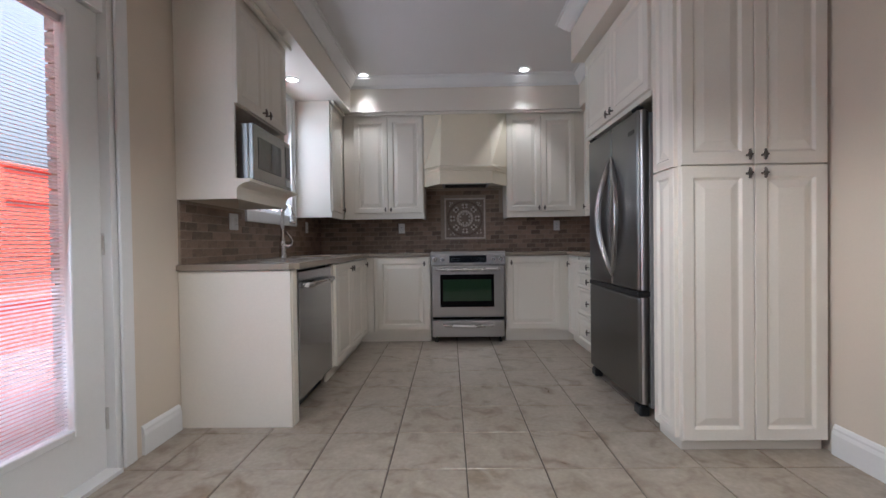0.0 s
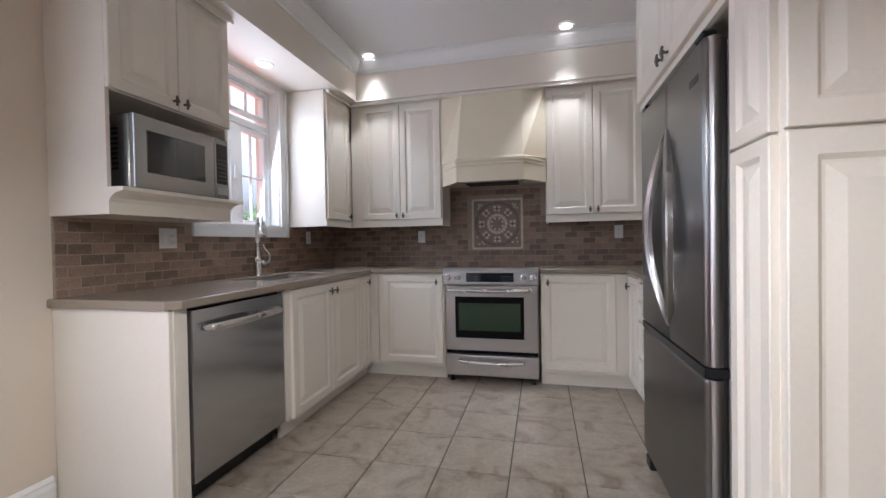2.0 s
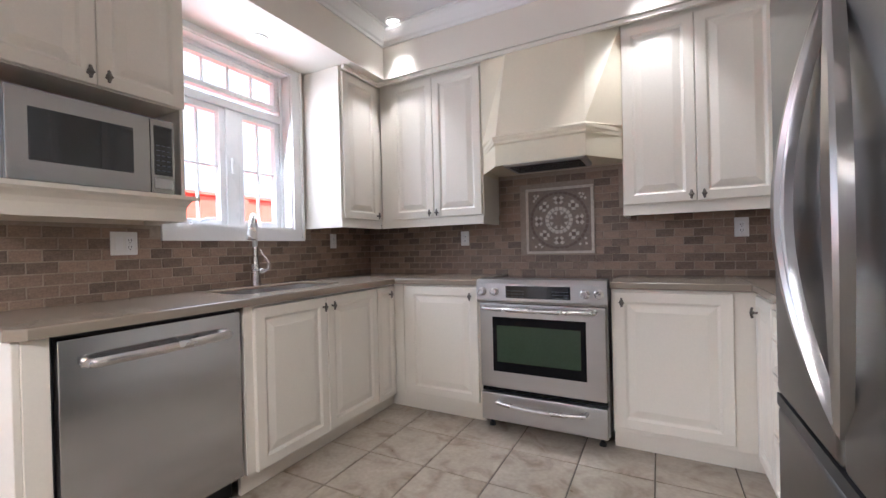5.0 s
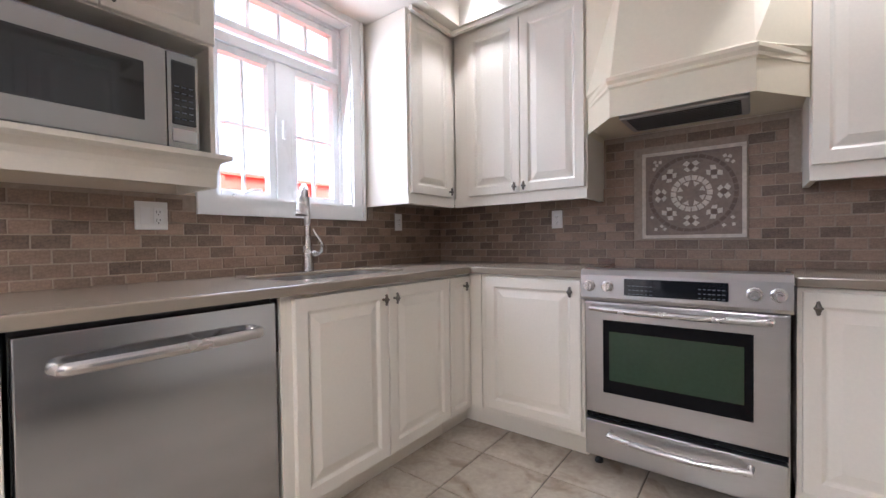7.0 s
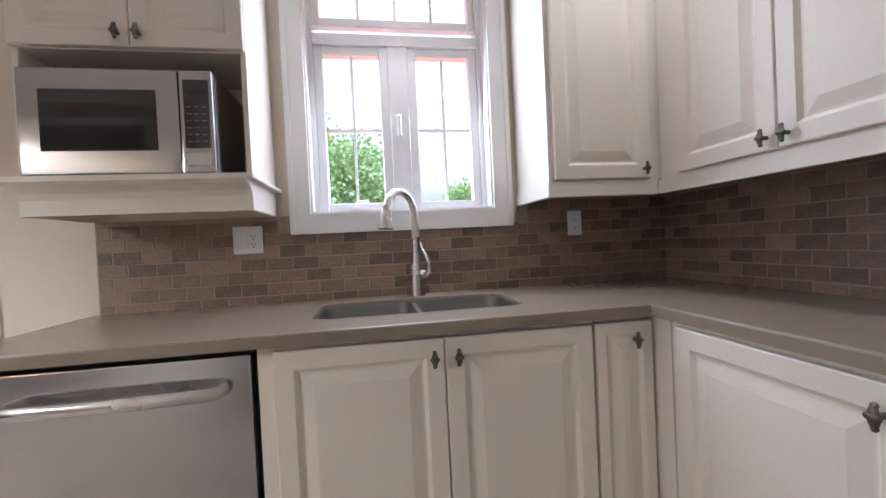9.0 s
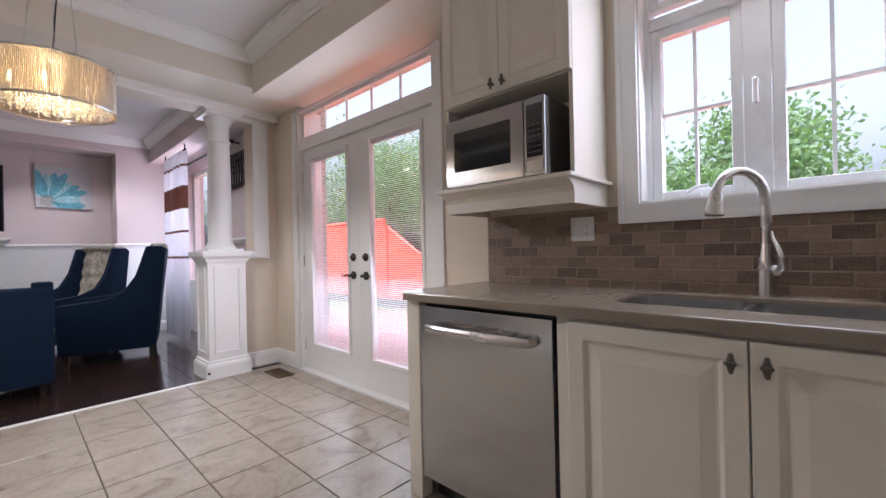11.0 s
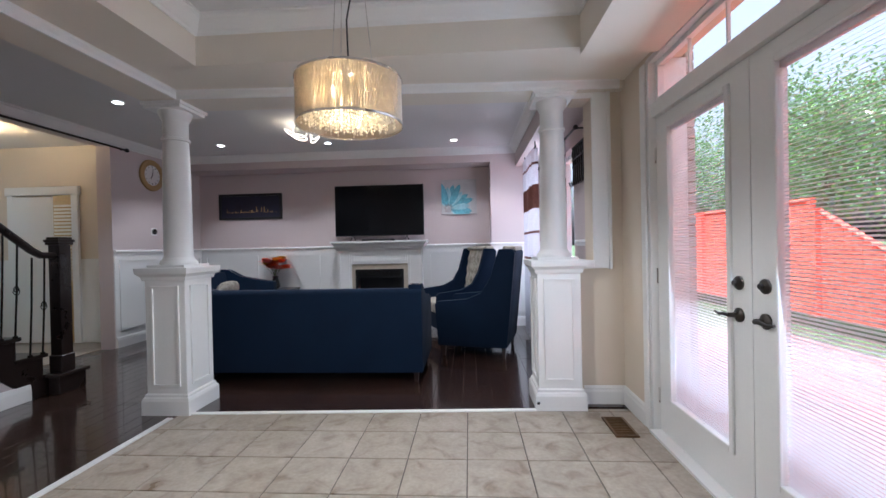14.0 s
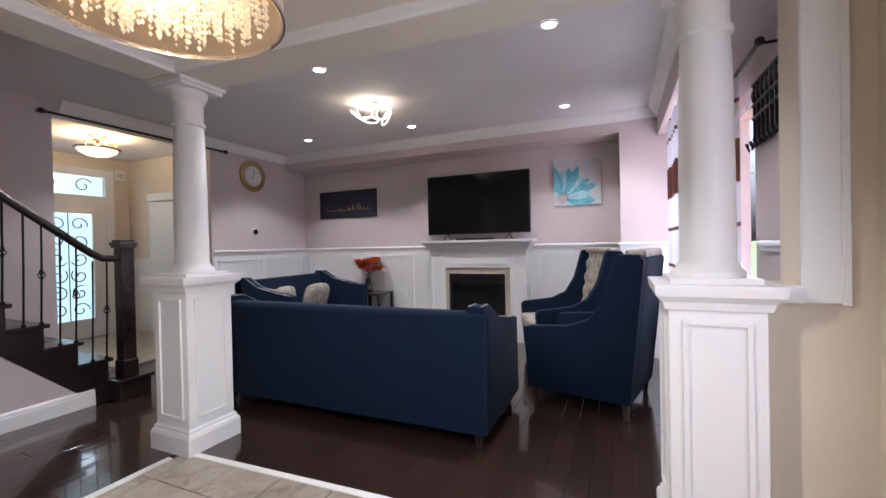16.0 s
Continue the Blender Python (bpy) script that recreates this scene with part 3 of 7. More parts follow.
def door(parent, m, w, h, knob=None, material=None, frame=0.058, name="door"):
    d = part(name, door_mesh(w, h, frame=frame), material or cream, parent, m=m)
    if knob:
        part("knob", knob_mesh, None, d, "ornate dark pewter knob", m @ Matrix.Translation((knob[0], -0.021, knob[1])))
    return d


def facing(x, y, z, way):
    return pose(x, y, z, 0, 0, {"S": 0, "E": 90, "W": -90}[way])


FX, FY = -0.79, 4.25                    # faces of the base cabinets
TOE, TOP = 0.105, 0.892

# end panel and base run along the window wall
solo("end_panel", B((LX + 0.002, 2.285, 0, -0.80, 2.305, TOP), (-0.86, 2.305, 0, -0.795, 2.372, TOP), bevel=0.002), cream, "cream cabinet end panel beside the dishwasher", "end panel")
sinkcab = thing("base_cabinet", (-1.1, 3.55, 0), "cream two-door sink cabinet with raised panels", "base cabinet", "base cabinets")
part("body", B((LX + 0.002, 3.05, TOE, FX - 0.021, 4.05, 0.69)), cream, sinkcab)
part("face_frame", B((FX - 0.02, 3.05, TOE, FX, 4.05, TOP)), cream, sinkcab)
part("toe_kick", B((FX - 0.07, 3.05, 0, FX - 0.05, 4.05, TOE)), cream, sinkcab)
door(sinkcab, facing(FX, 3.095, TOE, "E"), 0.473, TOP - TOE - 0.012, (0.441, 0.72))
door(sinkcab, facing(FX, 3.572, TOE, "E"), 0.463, TOP - TOE - 0.012, (0.035, 0.72))
cornercab = thing("base_cabinet", (-1.1, 4.4, 0), "cream narrow corner base cabinet with a raised-panel door", "base cabinet", "base cabinets")
part("body", B((LX + 0.002, 4.055, TOE, FX, FY, TOP), (LX + 0.002, FY, TOE, -0.70, BY - 0.002, TOP), bevel=0.001), cream, cornercab)
part("toe_kick", B((FX - 0.07, 4.055, 0, FX - 0.05, FY + 0.07, TOE)), cream, cornercab)
door(cornercab, facing(FX, 4.045, TOE, "E"), 0.195, TOP - TOE - 0.012, (0.13, 0.72), frame=0.04)
leftcab = thing("base_cabinet", (-0.4, 4.5, 0), "cream one-door base cabinet beside the range", "base cabinet", "base cabinets")
part("body", B((-0.695, FY, TOE, -0.105, BY - 0.002, TOP), bevel=0.001), cream, leftcab)
part("toe_kick", B((-0.86, FY + 0.05, 0, -0.105, FY + 0.07, TOE)), cream, leftcab)
door(leftcab, facing(-0.655, FY, TOE + 0.03, "S"), 0.535, TOP - TOE - 0.042, (0.49, 0.69))
rightcab = thing("base_cabinet", (1.0, 4.5, 0), "cream one-door base cabinet beside the range", "base cabinet", "base cabinets")
part("body", B((0.68, FY, TOE, 1.33, BY - 0.002, TOP), bevel=0.001), cream, rightcab)
part("toe_kick", B((0.68, FY + 0.05, 0, 1.40, FY + 0.07, TOE)), cream, rightcab)
door(rightcab, facing(0.695, FY, TOE + 0.03, "S"), 0.54, TOP - TOE - 0.042, (0.04, 0.69))
eastcab = thing("base_cabinet", (1.6, 3.8, 0), "cream base cabinet with a drawer stack beyond the refrigerator", "base cabinet", "base cabinets")
part("body", B((1.34, 3.24, TOE, RX - 0.002, BY - 0.002, TOP), bevel=0.001), cream, eastcab)
part("toe_kick", B((1.39, 3.24, 0, 1.41, FY + 0.05, TOE)), cream, eastcab)
door(eastcab, facing(1.34, 4.22, TOE, "W"), 0.30, TOP - TOE - 0.012, (0.05, 0.70), frame=0.05)
for z0, z1 in ((0.105, 0.35), (0.358, 0.60), (0.608, 0.735), (0.743, 0.86)):
    door(eastcab, facing(1.34, 3.91, z0, "W"), 0.62, z1 - z0, (0.31, (z1 - z0) / 2), frame=0.028, name="drawer_front")

# worktops: window side with the sink cut out, and range side
SX0, SX1, SY0, SY1 = -1.315, -0.935, 3.17, 3.89
top = bmesh.new()
outer = [(LX + 0.004, 2.265), (-0.80, 2.268), (-0.755, 2.31), (-0.755, 4.225), (-0.105, 4.225), (-0.105, BY - 0.004), (LX + 0.004, BY - 0.004)]
r = 0.07
hole = []
for cx, cy, a0 in ((SX1 - r, SY0 + r, -90), (SX1 - r, SY1 - r, 0), (SX0 + r, SY1 - r, 90), (SX0 + r, SY0 + r, 180)):
    for k in range(6):
        a = radians(a0 + 18 * k)
        hole.append((cx + r * math.cos(a), cy + r * math.sin(a)))
vo, vh = [top.verts.new((x, y, 0.932)) for x, y in outer], [top.verts.new((x, y, 0.932)) for x, y in hole]
ed = [top.edges.new((v[i], v[(i + 1) % len(v)])) for v in (vo, vh) for i in range(len(v))]
bmesh.ops.triangle_fill(top, use_beauty=True, use_dissolve=False, edges=ed)
ext = bmesh.ops.extrude_face_region(top, geom=top.faces[:])
bmesh.ops.translate(top, vec=(0, 0, -0.036), verts=[g for g in ext["geom"] if isinstance(g, bmesh.types.BMVert)])
rim = [e for e in top.edges if all(abs(v.co.z - 0.932) < 1e-5 for v in e.verts) and any(abs(f.normal.z) < 0.5 for f in e.link_faces)]
bmesh.ops.bevel(top, geom=rim, offset=0.006, segments=2, affect="EDGES", profile=0.5)
solo("worktop", top, quartz, "polished taupe quartz worktop with a sink cut-out", "worktop", "worktops")
solo("worktop", B((0.675, 4.225, 0.896, 1.31, BY - 0.004, 0.932), (1.31, 3.22, 0.896, RX - 0.004, BY - 0.004, 0.932), bevel=0.004), quartz, "polished taupe quartz worktop in the corner beyond the range", "worktop", "worktops")

# sink: two bowls
sink = thing("kitchen_sink", (-1.12, 3.56, 0.72), "undermounted stainless double-bowl sink", "sink")


def bowl(y0, y1):
    bm = bmesh.new()
    loops = []
    for ins, z in ((0.0085, 0.916), (0.010, 0.916), (0.012, 0.86), (0.016, 0.74), (0.03, 0.715), (0.10, 0.71)):
        pts = []
        rr = max(0.065 - ins * 0.3, 0.02)
        x0, x1, a, b = SX0 - 0.006 + ins, SX1 + 0.006 - ins, y0 + ins, y1 - ins
        for cx, cy, a0 in ((x1 - rr, a + rr, -90), (x1 - rr, b - rr, 0), (x0 + rr, b - rr, 90), (x0 + rr, a + rr, 180)):
            for k in range(5):
                t = radians(a0 + 22.5 * k)
                pts.append(bm.verts.new((cx + rr * math.cos(t), cy + rr * math.sin(t), z)))
        loops.append(pts)
    for p, q in zip(loops, loops[1:]):
        for i in range(len(p)):
            bm.faces.new((p[i], p[(i + 1) % len(p)], q[(i + 1) % len(q)], q[i]))
    bm.faces.new(loops[-1])
    return bm


part("bowl", bowl(SY0 - 0.006, 3.53), steel_h, sink, smooth=True)
part("divider", B((SX0 + 0.006, 3.518, 0.84, SX1 - 0.006, 3.542, 0.910), bevel=0.005, segs=2), steel_h, sink)
part("bowl", bowl(3.53, SY1 + 0.006), steel_h, sink, smooth=True)
for y in (3.345, 3.72):
    bm = bmesh.new()
    add_lathe(bm, [(0.045, 0.711), (0.045, 0.715), (0.03, 0.714), (0.028, 0.7115)], 20, Matrix.Translation((-1.125, y, 0)))
    part("drain", bm, chrome, sink, smooth=True)
SWING = Matrix.Translation((-1.365, 3.56, 0)) @ pose(0, 0, 0, 0, 0, -42) @ Matrix.Translation((1.365, -3.56, 0))
tap = thing("kitchen_tap", (-1.365, 3.56, 0.932), "brushed nickel gooseneck tap with a pull-down spray head", "tap")
bm = bmesh.new()
add_lathe(bm, [(0.032, 0.932), (0.032, 0.938), (0.030, 0.955), (0.028, 1.020), (0.022, 1.080), (0.016, 1.120)], 20, Matrix.Translation((-1.365, 3.56, 0)))
part("tap_body", bm, chrome, tap, smooth=True)
neck = [(-1.365, 3.56, 1.110), (-1.365, 3.56, 1.260)] + [(-1.365 + 0.095 - 0.095 * math.cos(radians(a)), 3.56, 1.27 + 0.105 * math.sin(radians(a))) for a in range(0, 176, 16)]
bm = bmesh.new()
add_tube(bm, neck, [0.0165] * 2 + [0.0155] * (len(neck) - 2), 14)
part("neck", bm, chrome, tap, m=SWING, smooth=True)
bm = bmesh.new()
e = Vector(neck[-1])
add_lathe(bm, [(0.019, 0), (0.020, -0.01), (0.030, -0.075), (0.031, -0.085), (0.026, -0.088)], 18, pose(e.x, e.y, e.z, 0, -6, 0))
part("spray_head", bm, chrome, tap, m=SWING, smooth=True)
bm = bmesh.new()
add_ball(bm, (-1.365, 3.592, 1.025), (0.020, 0.020, 0.020))
add_tube(bm, [(-1.365, 3.60, 1.020), (-1.352, 3.632, 1.040), (-1.345, 3.638, 1.075), (-1.348, 3.622, 1.105), (-1.352, 3.60, 1.135), (-1.356, 3.592, 1.160)], [0.014, 0.012, 0.010, 0.008, 0.006, 0.004], 10)
part("lever", bm, chrome, tap, m=SWING, smooth=True)

# dishwasher
dw = thing("dishwasher", (-1.1, 2.7, 0), "stainless steel dishwasher with a bowed bar handle", "dishwasher")
part("body", B((LX + 0.004, 2.385, 0.10, -0.83, 3.035, 0.89)), black, dw)
part("door", B((-0.83, 2.388, 0.115, -0.79, 3.032, 0.874), bevel=0.004, segs=2), dish_steel, dw)
bm = bmesh.new()
add_tube(bm, [(-0.79, 2.455, 0.79), (-0.755, 2.465, 0.79)] + [(-0.745 + 0.012 * math.sin(math.pi * k / 10), 2.475 + 0.047 * k, 0.79) for k in range(11)] + [(-0.755, 2.955, 0.79), (-0.79, 2.965, 0.79)], 0.013, 10, flat=1.3)
part("handle", bm, chrome, dw, smooth=True)
part("kick_plate", B((-0.90, 2.39, 0, -0.88, 3.03, 0.11)), black, dw)

# range
rg = thing("kitchen_range", (0.285, 4.5, 0), "stainless slide-in electric range with a dark oven window", "range")
RX0, RX1 = -0.097, 0.668
part("body", B((RX0 + 0.006, 4.245, 0.06, RX1 - 0.006, BY - 0.01, 0.905)), steel, rg)
part("cooktop", B((RX0 + 0.004, 4.255, 0.906, RX1 - 0.004, BY - 0.02, 0.924), bevel=0.004), black_glass, rg, "black glass cooktop")
bm = bmesh.new()
pr = [(4.245, 0.80), (4.18, 0.80), (4.172, 0.815), (4.172, 0.917), (4.185, 0.942), (4.26, 0.947), (4.26, 0.80)]
a, b = [bm.verts.new((RX0, y, z)) for y, z in pr], [bm.verts.new((RX1, y, z)) for y, z in pr]
bm.faces.new(a), bm.faces.new(b[::-1])
for i in range(len(pr)):
    bm.faces.new((a[i], a[(i + 1) % len(pr)], b[(i + 1) % len(pr)], b[i]))
panel = part("control_panel", bm, steel, rg)
part("display", B((0.095, 4.166, 0.832, 0.475, 4.174, 0.906), bevel=0.002), black_glass, panel, "black glass touch display")
marks = bmesh.new()
for i in range(6):
    for j in range(3):
        add_box(marks, 0.112 + 0.017 * i, 4.1652, 0.838 + 0.018 * j, 0.122 + 0.017 * i, 4.167, 0.841 + 0.018 * j)
        add_box(marks, 0.375 + 0.016 * i, 4.1652, 0.838 + 0.018 * j, 0.384 + 0.016 * i, 4.167, 0.841 + 0.018 * j)
tagged(part("display_marks", marks, dim_mark, panel), kind="stuff")
for x in (-0.055, 0.025, 0.555, 0.625):
    bm = bmesh.new()
    add_lathe(bm, [(0.026, 0), (0.026, 0.008), (0.021, 0.012), (0.020, 0.034), (0.017, 0.038)], 20, pose(x, 4.172, 0.868, 90))
    add_box(bm, x - 0.005, 4.128, 0.85, x + 0.005, 4.14, 0.886)
    part("knob", bm, chrome, panel, smooth=True)
od = part("oven_door", B((RX0 + 0.012, 4.19, 0.272, RX1 - 0.012, 4.243, 0.792), bevel=0.006, segs=2), steel, rg)
part("oven_window_frame", B((-0.002, 4.186, 0.374, 0.552, 4.192, 0.711), bevel=0.002), oven_frame, od, "black enamel border")
part("oven_window", B((0.027, 4.183, 0.436, 0.523, 4.187, 0.660)), oven_glass, od, "dark green oven glass")


def bar(x0, x1, y, z, sag):
    bm = bmesh.new()
    add_tube(bm, [(x0, y + 0.05, z), (x0 + 0.004, y + 0.012, z)] + [(x0 + (x1 - x0) * k / 12, y - 0.012 * math.sin(math.pi * k / 12), z - sag * math.sin(math.pi * k / 12)) for k in range(13)] + [(x1 - 0.004, y + 0.012, z), (x1, y + 0.05, z)], 0.013, 10)
    return bm


part("handle", bar(-0.045, 0.605, 4.145, 0.768, 0.004), chrome, od, smooth=True)
dr = part("drawer", B((RX0 + 0.012, 4.19, 0.065, RX1 - 0.012, 4.243, 0.235), bevel=0.006, segs=2), steel, rg)
part("handle", bar(0.03, 0.545, 4.145, 0.195, 0.012), chrome, dr, smooth=True)
# near-black strip darkens the gap between oven door and drawer
part("vent_slot", B((RX0 + 0.012, 4.215, 0.24, RX1 - 0.012, 4.244, 0.267)), oven_frame, rg)
for x in (RX0 + 0.05, RX1 - 0.05):
    bm = bmesh.new()
    add_lathe(bm, [(0.02, 0), (0.02, 0.012), (0.012, 0.02), (0.012, 0.065)], 12, Matrix.Translation((x, 4.27, 0)))
    part("foot", bm, black, rg)


# wall cabinets
def upper(name, label, box, doors, rail, base):
    ob = thing(name, base, label, "wall cabinet", "wall cabinets")
    part("body", B(box, bevel=0.001), cream, ob)
    part("light_rail", rail, cream, ob)
    for m, w, h, k in doors:
        door(ob, m, w, h, k)
    return ob


UZ0, UZ1, UY = 1.375, 2.44, 4.50
H = UZ1 - UZ0 - 0.01
upper("wall_cabinet", "cream two-door wall cabinet with raised panels", (-1.06, UY + 0.021, UZ0 - 0.012, -0.172, BY - 0.002, 2.468),
      [(facing(-0.945, UY + 0.021, UZ0, "S"), 0.373, H, (0.345, 0.035)), (facing(-0.568, UY + 0.021, UZ0, "S"), 0.385, H, (0.03, 0.035))],
      B((-1.06, UY + 0.006, UZ0 - 0.065, -0.172, UY + 0.03, UZ0 - 0.012), (-0.195, UY + 0.03, UZ0 - 0.065, -0.172, BY - 0.004, UZ0 - 0.012)), (-0.6, 4.66, 1.31))
upper("wall_cabinet", "cream corner wall cabinet beside the window", (LX + 0.002, 4.055, UZ0 - 0.012, -1.08, BY - 0.002, 2.468),
      [(facing(-1.08, 4.075, UZ0, "E"), 0.40, H, (0.37, 0.035))],
      B((-1.098, 4.045, UZ0 - 0.065, -1.065, UY + 0.006, UZ0 - 0.012), (LX + 0.002, 4.045, UZ0 - 0.065, -1.098, 4.07, UZ0 - 0.012)), (-1.25, 4.3, 1.31))
upper("wall_cabinet", "cream two-door wall cabinet beside the hood", (0.735, UY + 0.021, UZ0 - 0.012, 1.60, BY - 0.002, 2.468),
      [(facing(0.742, UY + 0.021, UZ0, "S"), 0.372, H, (0.345, 0.035)), (facing(1.118, UY + 0.021, UZ0, "S"), 0.372, H, (0.03, 0.035))],
      B((0.735, UY + 0.006, UZ0 - 0.065, 1.60, UY + 0.03, UZ0 - 0.012), (0.735, UY + 0.03, UZ0 - 0.065, 0.758, BY - 0.004, UZ0 - 0.012)), (1.1, 4.66, 1.31))
upper("wall_cabinet", "cream wall cabinet on the refrigerator wall", (1.60, 3.26, UZ0 - 0.012, RX - 0.002, BY - 0.002, 2.468),
      [(facing(1.60, 4.49, UZ0, "W"), 0.40, H, (0.05, 0.035)), (facing(1.60, 4.08, UZ0, "W"), 0.40, H, (0.35, 0.035))],
      B((1.59, 3.26, UZ0 - 0.065, 1.615, 4.50, UZ0 - 0.012)), (1.75, 4.0, 1.31))
upper("wall_cabinet", "cream two-door cabinet above the refrigerator", (1.205, 2.235, 1.84, RX - 0.002, 3.25, 2.468),
      [(facing(1.205, 3.245, 1.85, "W"), 0.50, 0.60, (0.465, 0.035)), (facing(1.205, 2.742, 1.85, "W"), 0.50, 0.60, (0.035, 0.035))],
      B((1.20, 2.235, 1.815, 1.22, 3.25, 1.84)), (1.5, 2.7, 1.82))

# microwave cabinet with its open niche
mwc = thing("microwave_cabinet", (-1.26, 2.63, 1.30), "cream wall cabinet with an open microwave niche below two doors", "wall cabinet", "wall cabinets")
MX, M0, M1 = -1.10, 2.285, 2.98
part("side_panel", B((LX + 0.002, M0, 1.30, MX, M0 + 0.018, 2.468), bevel=0.001), cream, mwc)
part("side_panel", B((LX + 0.002, M1 - 0.018, 1.30, MX, M1, 2.468), bevel=0.001), cream, mwc)
part("cupboard", B((LX + 0.002, M0 + 0.018, 1.835, MX, M1 - 0.018, 2.468)), cream, mwc)
part("back_panel", B((LX + 0.002, M0 + 0.018, 1.39, LX + 0.012, M1 - 0.018, 1.835)), cream, mwc)
bm = B((LX + 0.002, M0 + 0.018, 1.392, -1.08, M1 - 0.018, 1.402))
add_profile(bm, [(MX + 0.0, M0, 1.30), (MX + 0.0, M1, 1.30)], [(0, 0), (0.006, 0), (0.006, 0.05), (0.014, 0.07), (0.045, 0.09), (0.085, 0.098), (0.085, 0.115), (0, 0.115)])
part("shelf", bm, cream, mwc)
part("shelf_edge", B((LX + 0.002, M1 + 0.0005, 1.398, MX + 0.085, 3.005, 1.415), bevel=0.003), cream, mwc)
door(mwc, facing(MX, M0 + 0.002, 1.84, "E"), 0.344, 0.62, (0.315, 0.04))
door(mwc, facing(MX, M0 + 0.349, 1.84, "E"), 0.344, 0.62, (0.03, 0.04))
mw = thing("microwave_oven", (-1.2, 2.635, 1.416), "stainless countertop microwave with a dark window", "microwave")
W0, W1, WX = 2.345, 2.893, -1.022
part("body", B((LX + 0.04, W0, 1.416, WX - 0.03, W1, 1.745), bevel=0.006), oven_steel, mw)
slots = bmesh.new()
for i in range(9):
    for j in range(4):
        add_box(slots, -1.30 + 0.05 * j, W0 - 0.0015, 1.50 + 0.022 * i, -1.265 + 0.05 * j, W0 + 0.002, 1.509 + 0.022 * i)
tagged(part("vent_slots", slots, black, mw), kind="stuff")
mdoor = part("door", B((WX - 0.03, W0, 1.416, WX, 2.792, 1.745), bevel=0.006, segs=2), oven_steel, mw)
part("window", B((WX - 0.004, 2.403, 1.49, WX + 0.002, 2.728, 1.68), bevel=0.002), black_glass, mdoor)
mp_ = part("control_panel", B((WX - 0.03, 2.794, 1.416, WX - 0.001, W1, 1.745), bevel=0.006, segs=2), oven_steel, mw)
part("keypad", B((WX - 0.004, 2.807, 1.497, WX + 0.0015, 2.882, 1.714), bevel=0.002), black_glass, mp_)
keys = bmesh.new()
for i in range(3):
    for j in range(6):
        add_box(keys, WX + 0.001, 2.815 + 0.022 * i, 1.515 + 0.022 * j, WX + 0.0022, 2.829 + 0.022 * i, 1.519 + 0.022 * j)
tagged(part("key_marks", keys, dim_mark, mp_), kind="stuff")
part("open_button", B((WX - 0.002, 2.807, 1.438, WX + 0.004, 2.882, 1.482), bevel=0.003), steel_h, mp_)
for x in (-1.36, -1.08):
    for y in (2.39, 2.87):
        part("foot", B((x - 0.015, y - 0.015, 1.4152, x + 0.015, y + 0.015, 1.417)), black, mw)

# hood
hood = thing("range_hood", (0.28, 4.6, 1.62), "cream painted wooden range hood with a flared chimney", "range hood")
bm = bmesh.new()


def hood_loop(y0, w_front, w_back, z, yb=4.52):
    c = 0.285
    return [bm.verts.new(p) for p in ((c - w_back, BY - 0.004, z), (c - w_back, yb, z), (c - w_front, y0, z), (c + w_front, y0, z), (c + w_back, yb, z), (c + w_back, BY - 0.004, z))]


loops = [hood_loop(*a) for a in ((4.275, 0.275, 0.455, 1.655), (4.275, 0.275, 0.455, 1.785), (4.262, 0.28, 0.456, 1.792), (4.262, 0.28, 0.456, 1.805), (4.25, 0.284, 0.456, 1.82), (4.25, 0.284, 0.456, 1.835), (4.272, 0.276, 0.455, 1.842),
                                 (4.285, 0.272, 0.455, 1.855, 4.50), (4.47, 0.255, 0.455, 2.468, 4.515))]
for a, b in zip(loops, loops[1:]):
    for i in range(5):
        bm.faces.new((a[i], a[i + 1], b[i + 1], b[i]))
bm.faces.new(loops[-1])
part("hood_shell", bm, hood_cream, hood)
under = [(0.285 - 0.45, BY - 0.006), (0.285 - 0.45, 4.53), (0.285 - 0.27, 4.29), (0.285 + 0.27, 4.29), (0.285 + 0.45, 4.53), (0.285 + 0.45, BY - 0.006)]
part("hood_underside", prism(under, 1.69, 1.698), hood_cream, hood)
part("extractor", B((0.03, 4.36, 1.660, 0.54, 4.66, 1.69), bevel=0.006), steel_h, hood, "stainless extractor insert")
for i in range(9):
    part("filter_slot", B((0.06, 4.39 + 0.028 * i, 1.657, 0.51, 4.402 + 0.028 * i, 1.661)), black, hood)

# refrigerator: two upper doors over a freezer drawer
fg = thing("refrigerator", (1.5, 2.71, 0), "stainless french-door refrigerator with bowed handles", "refrigerator")
GX, G0, G1 = 1.192, 2.382, 3.205
part("body", B((1.264, G0 + 0.006, 0.05, RX - 0.02, G1 - 0.006, 1.775), bevel=0.004), cabinet_grey, fg, "grey painted cabinet sides")
for a, b in ((G0, 2.762), (2.768, G1)):
    fd = part("door", B((GX, a, 0.735, 1.262, b, 1.79), bevel=0.022, segs=4), fridge_steel, fg, smooth=True)
fz = part("freezer_drawer", B((GX, G0, 0.075, 1.262, G1, 0.705), bevel=0.022, segs=4), fridge_steel, fg, smooth=True)
part("gasket", B((1.192, G0 + 0.004, 0.705, 1.262, G1 - 0.004, 0.735)), black, fg)
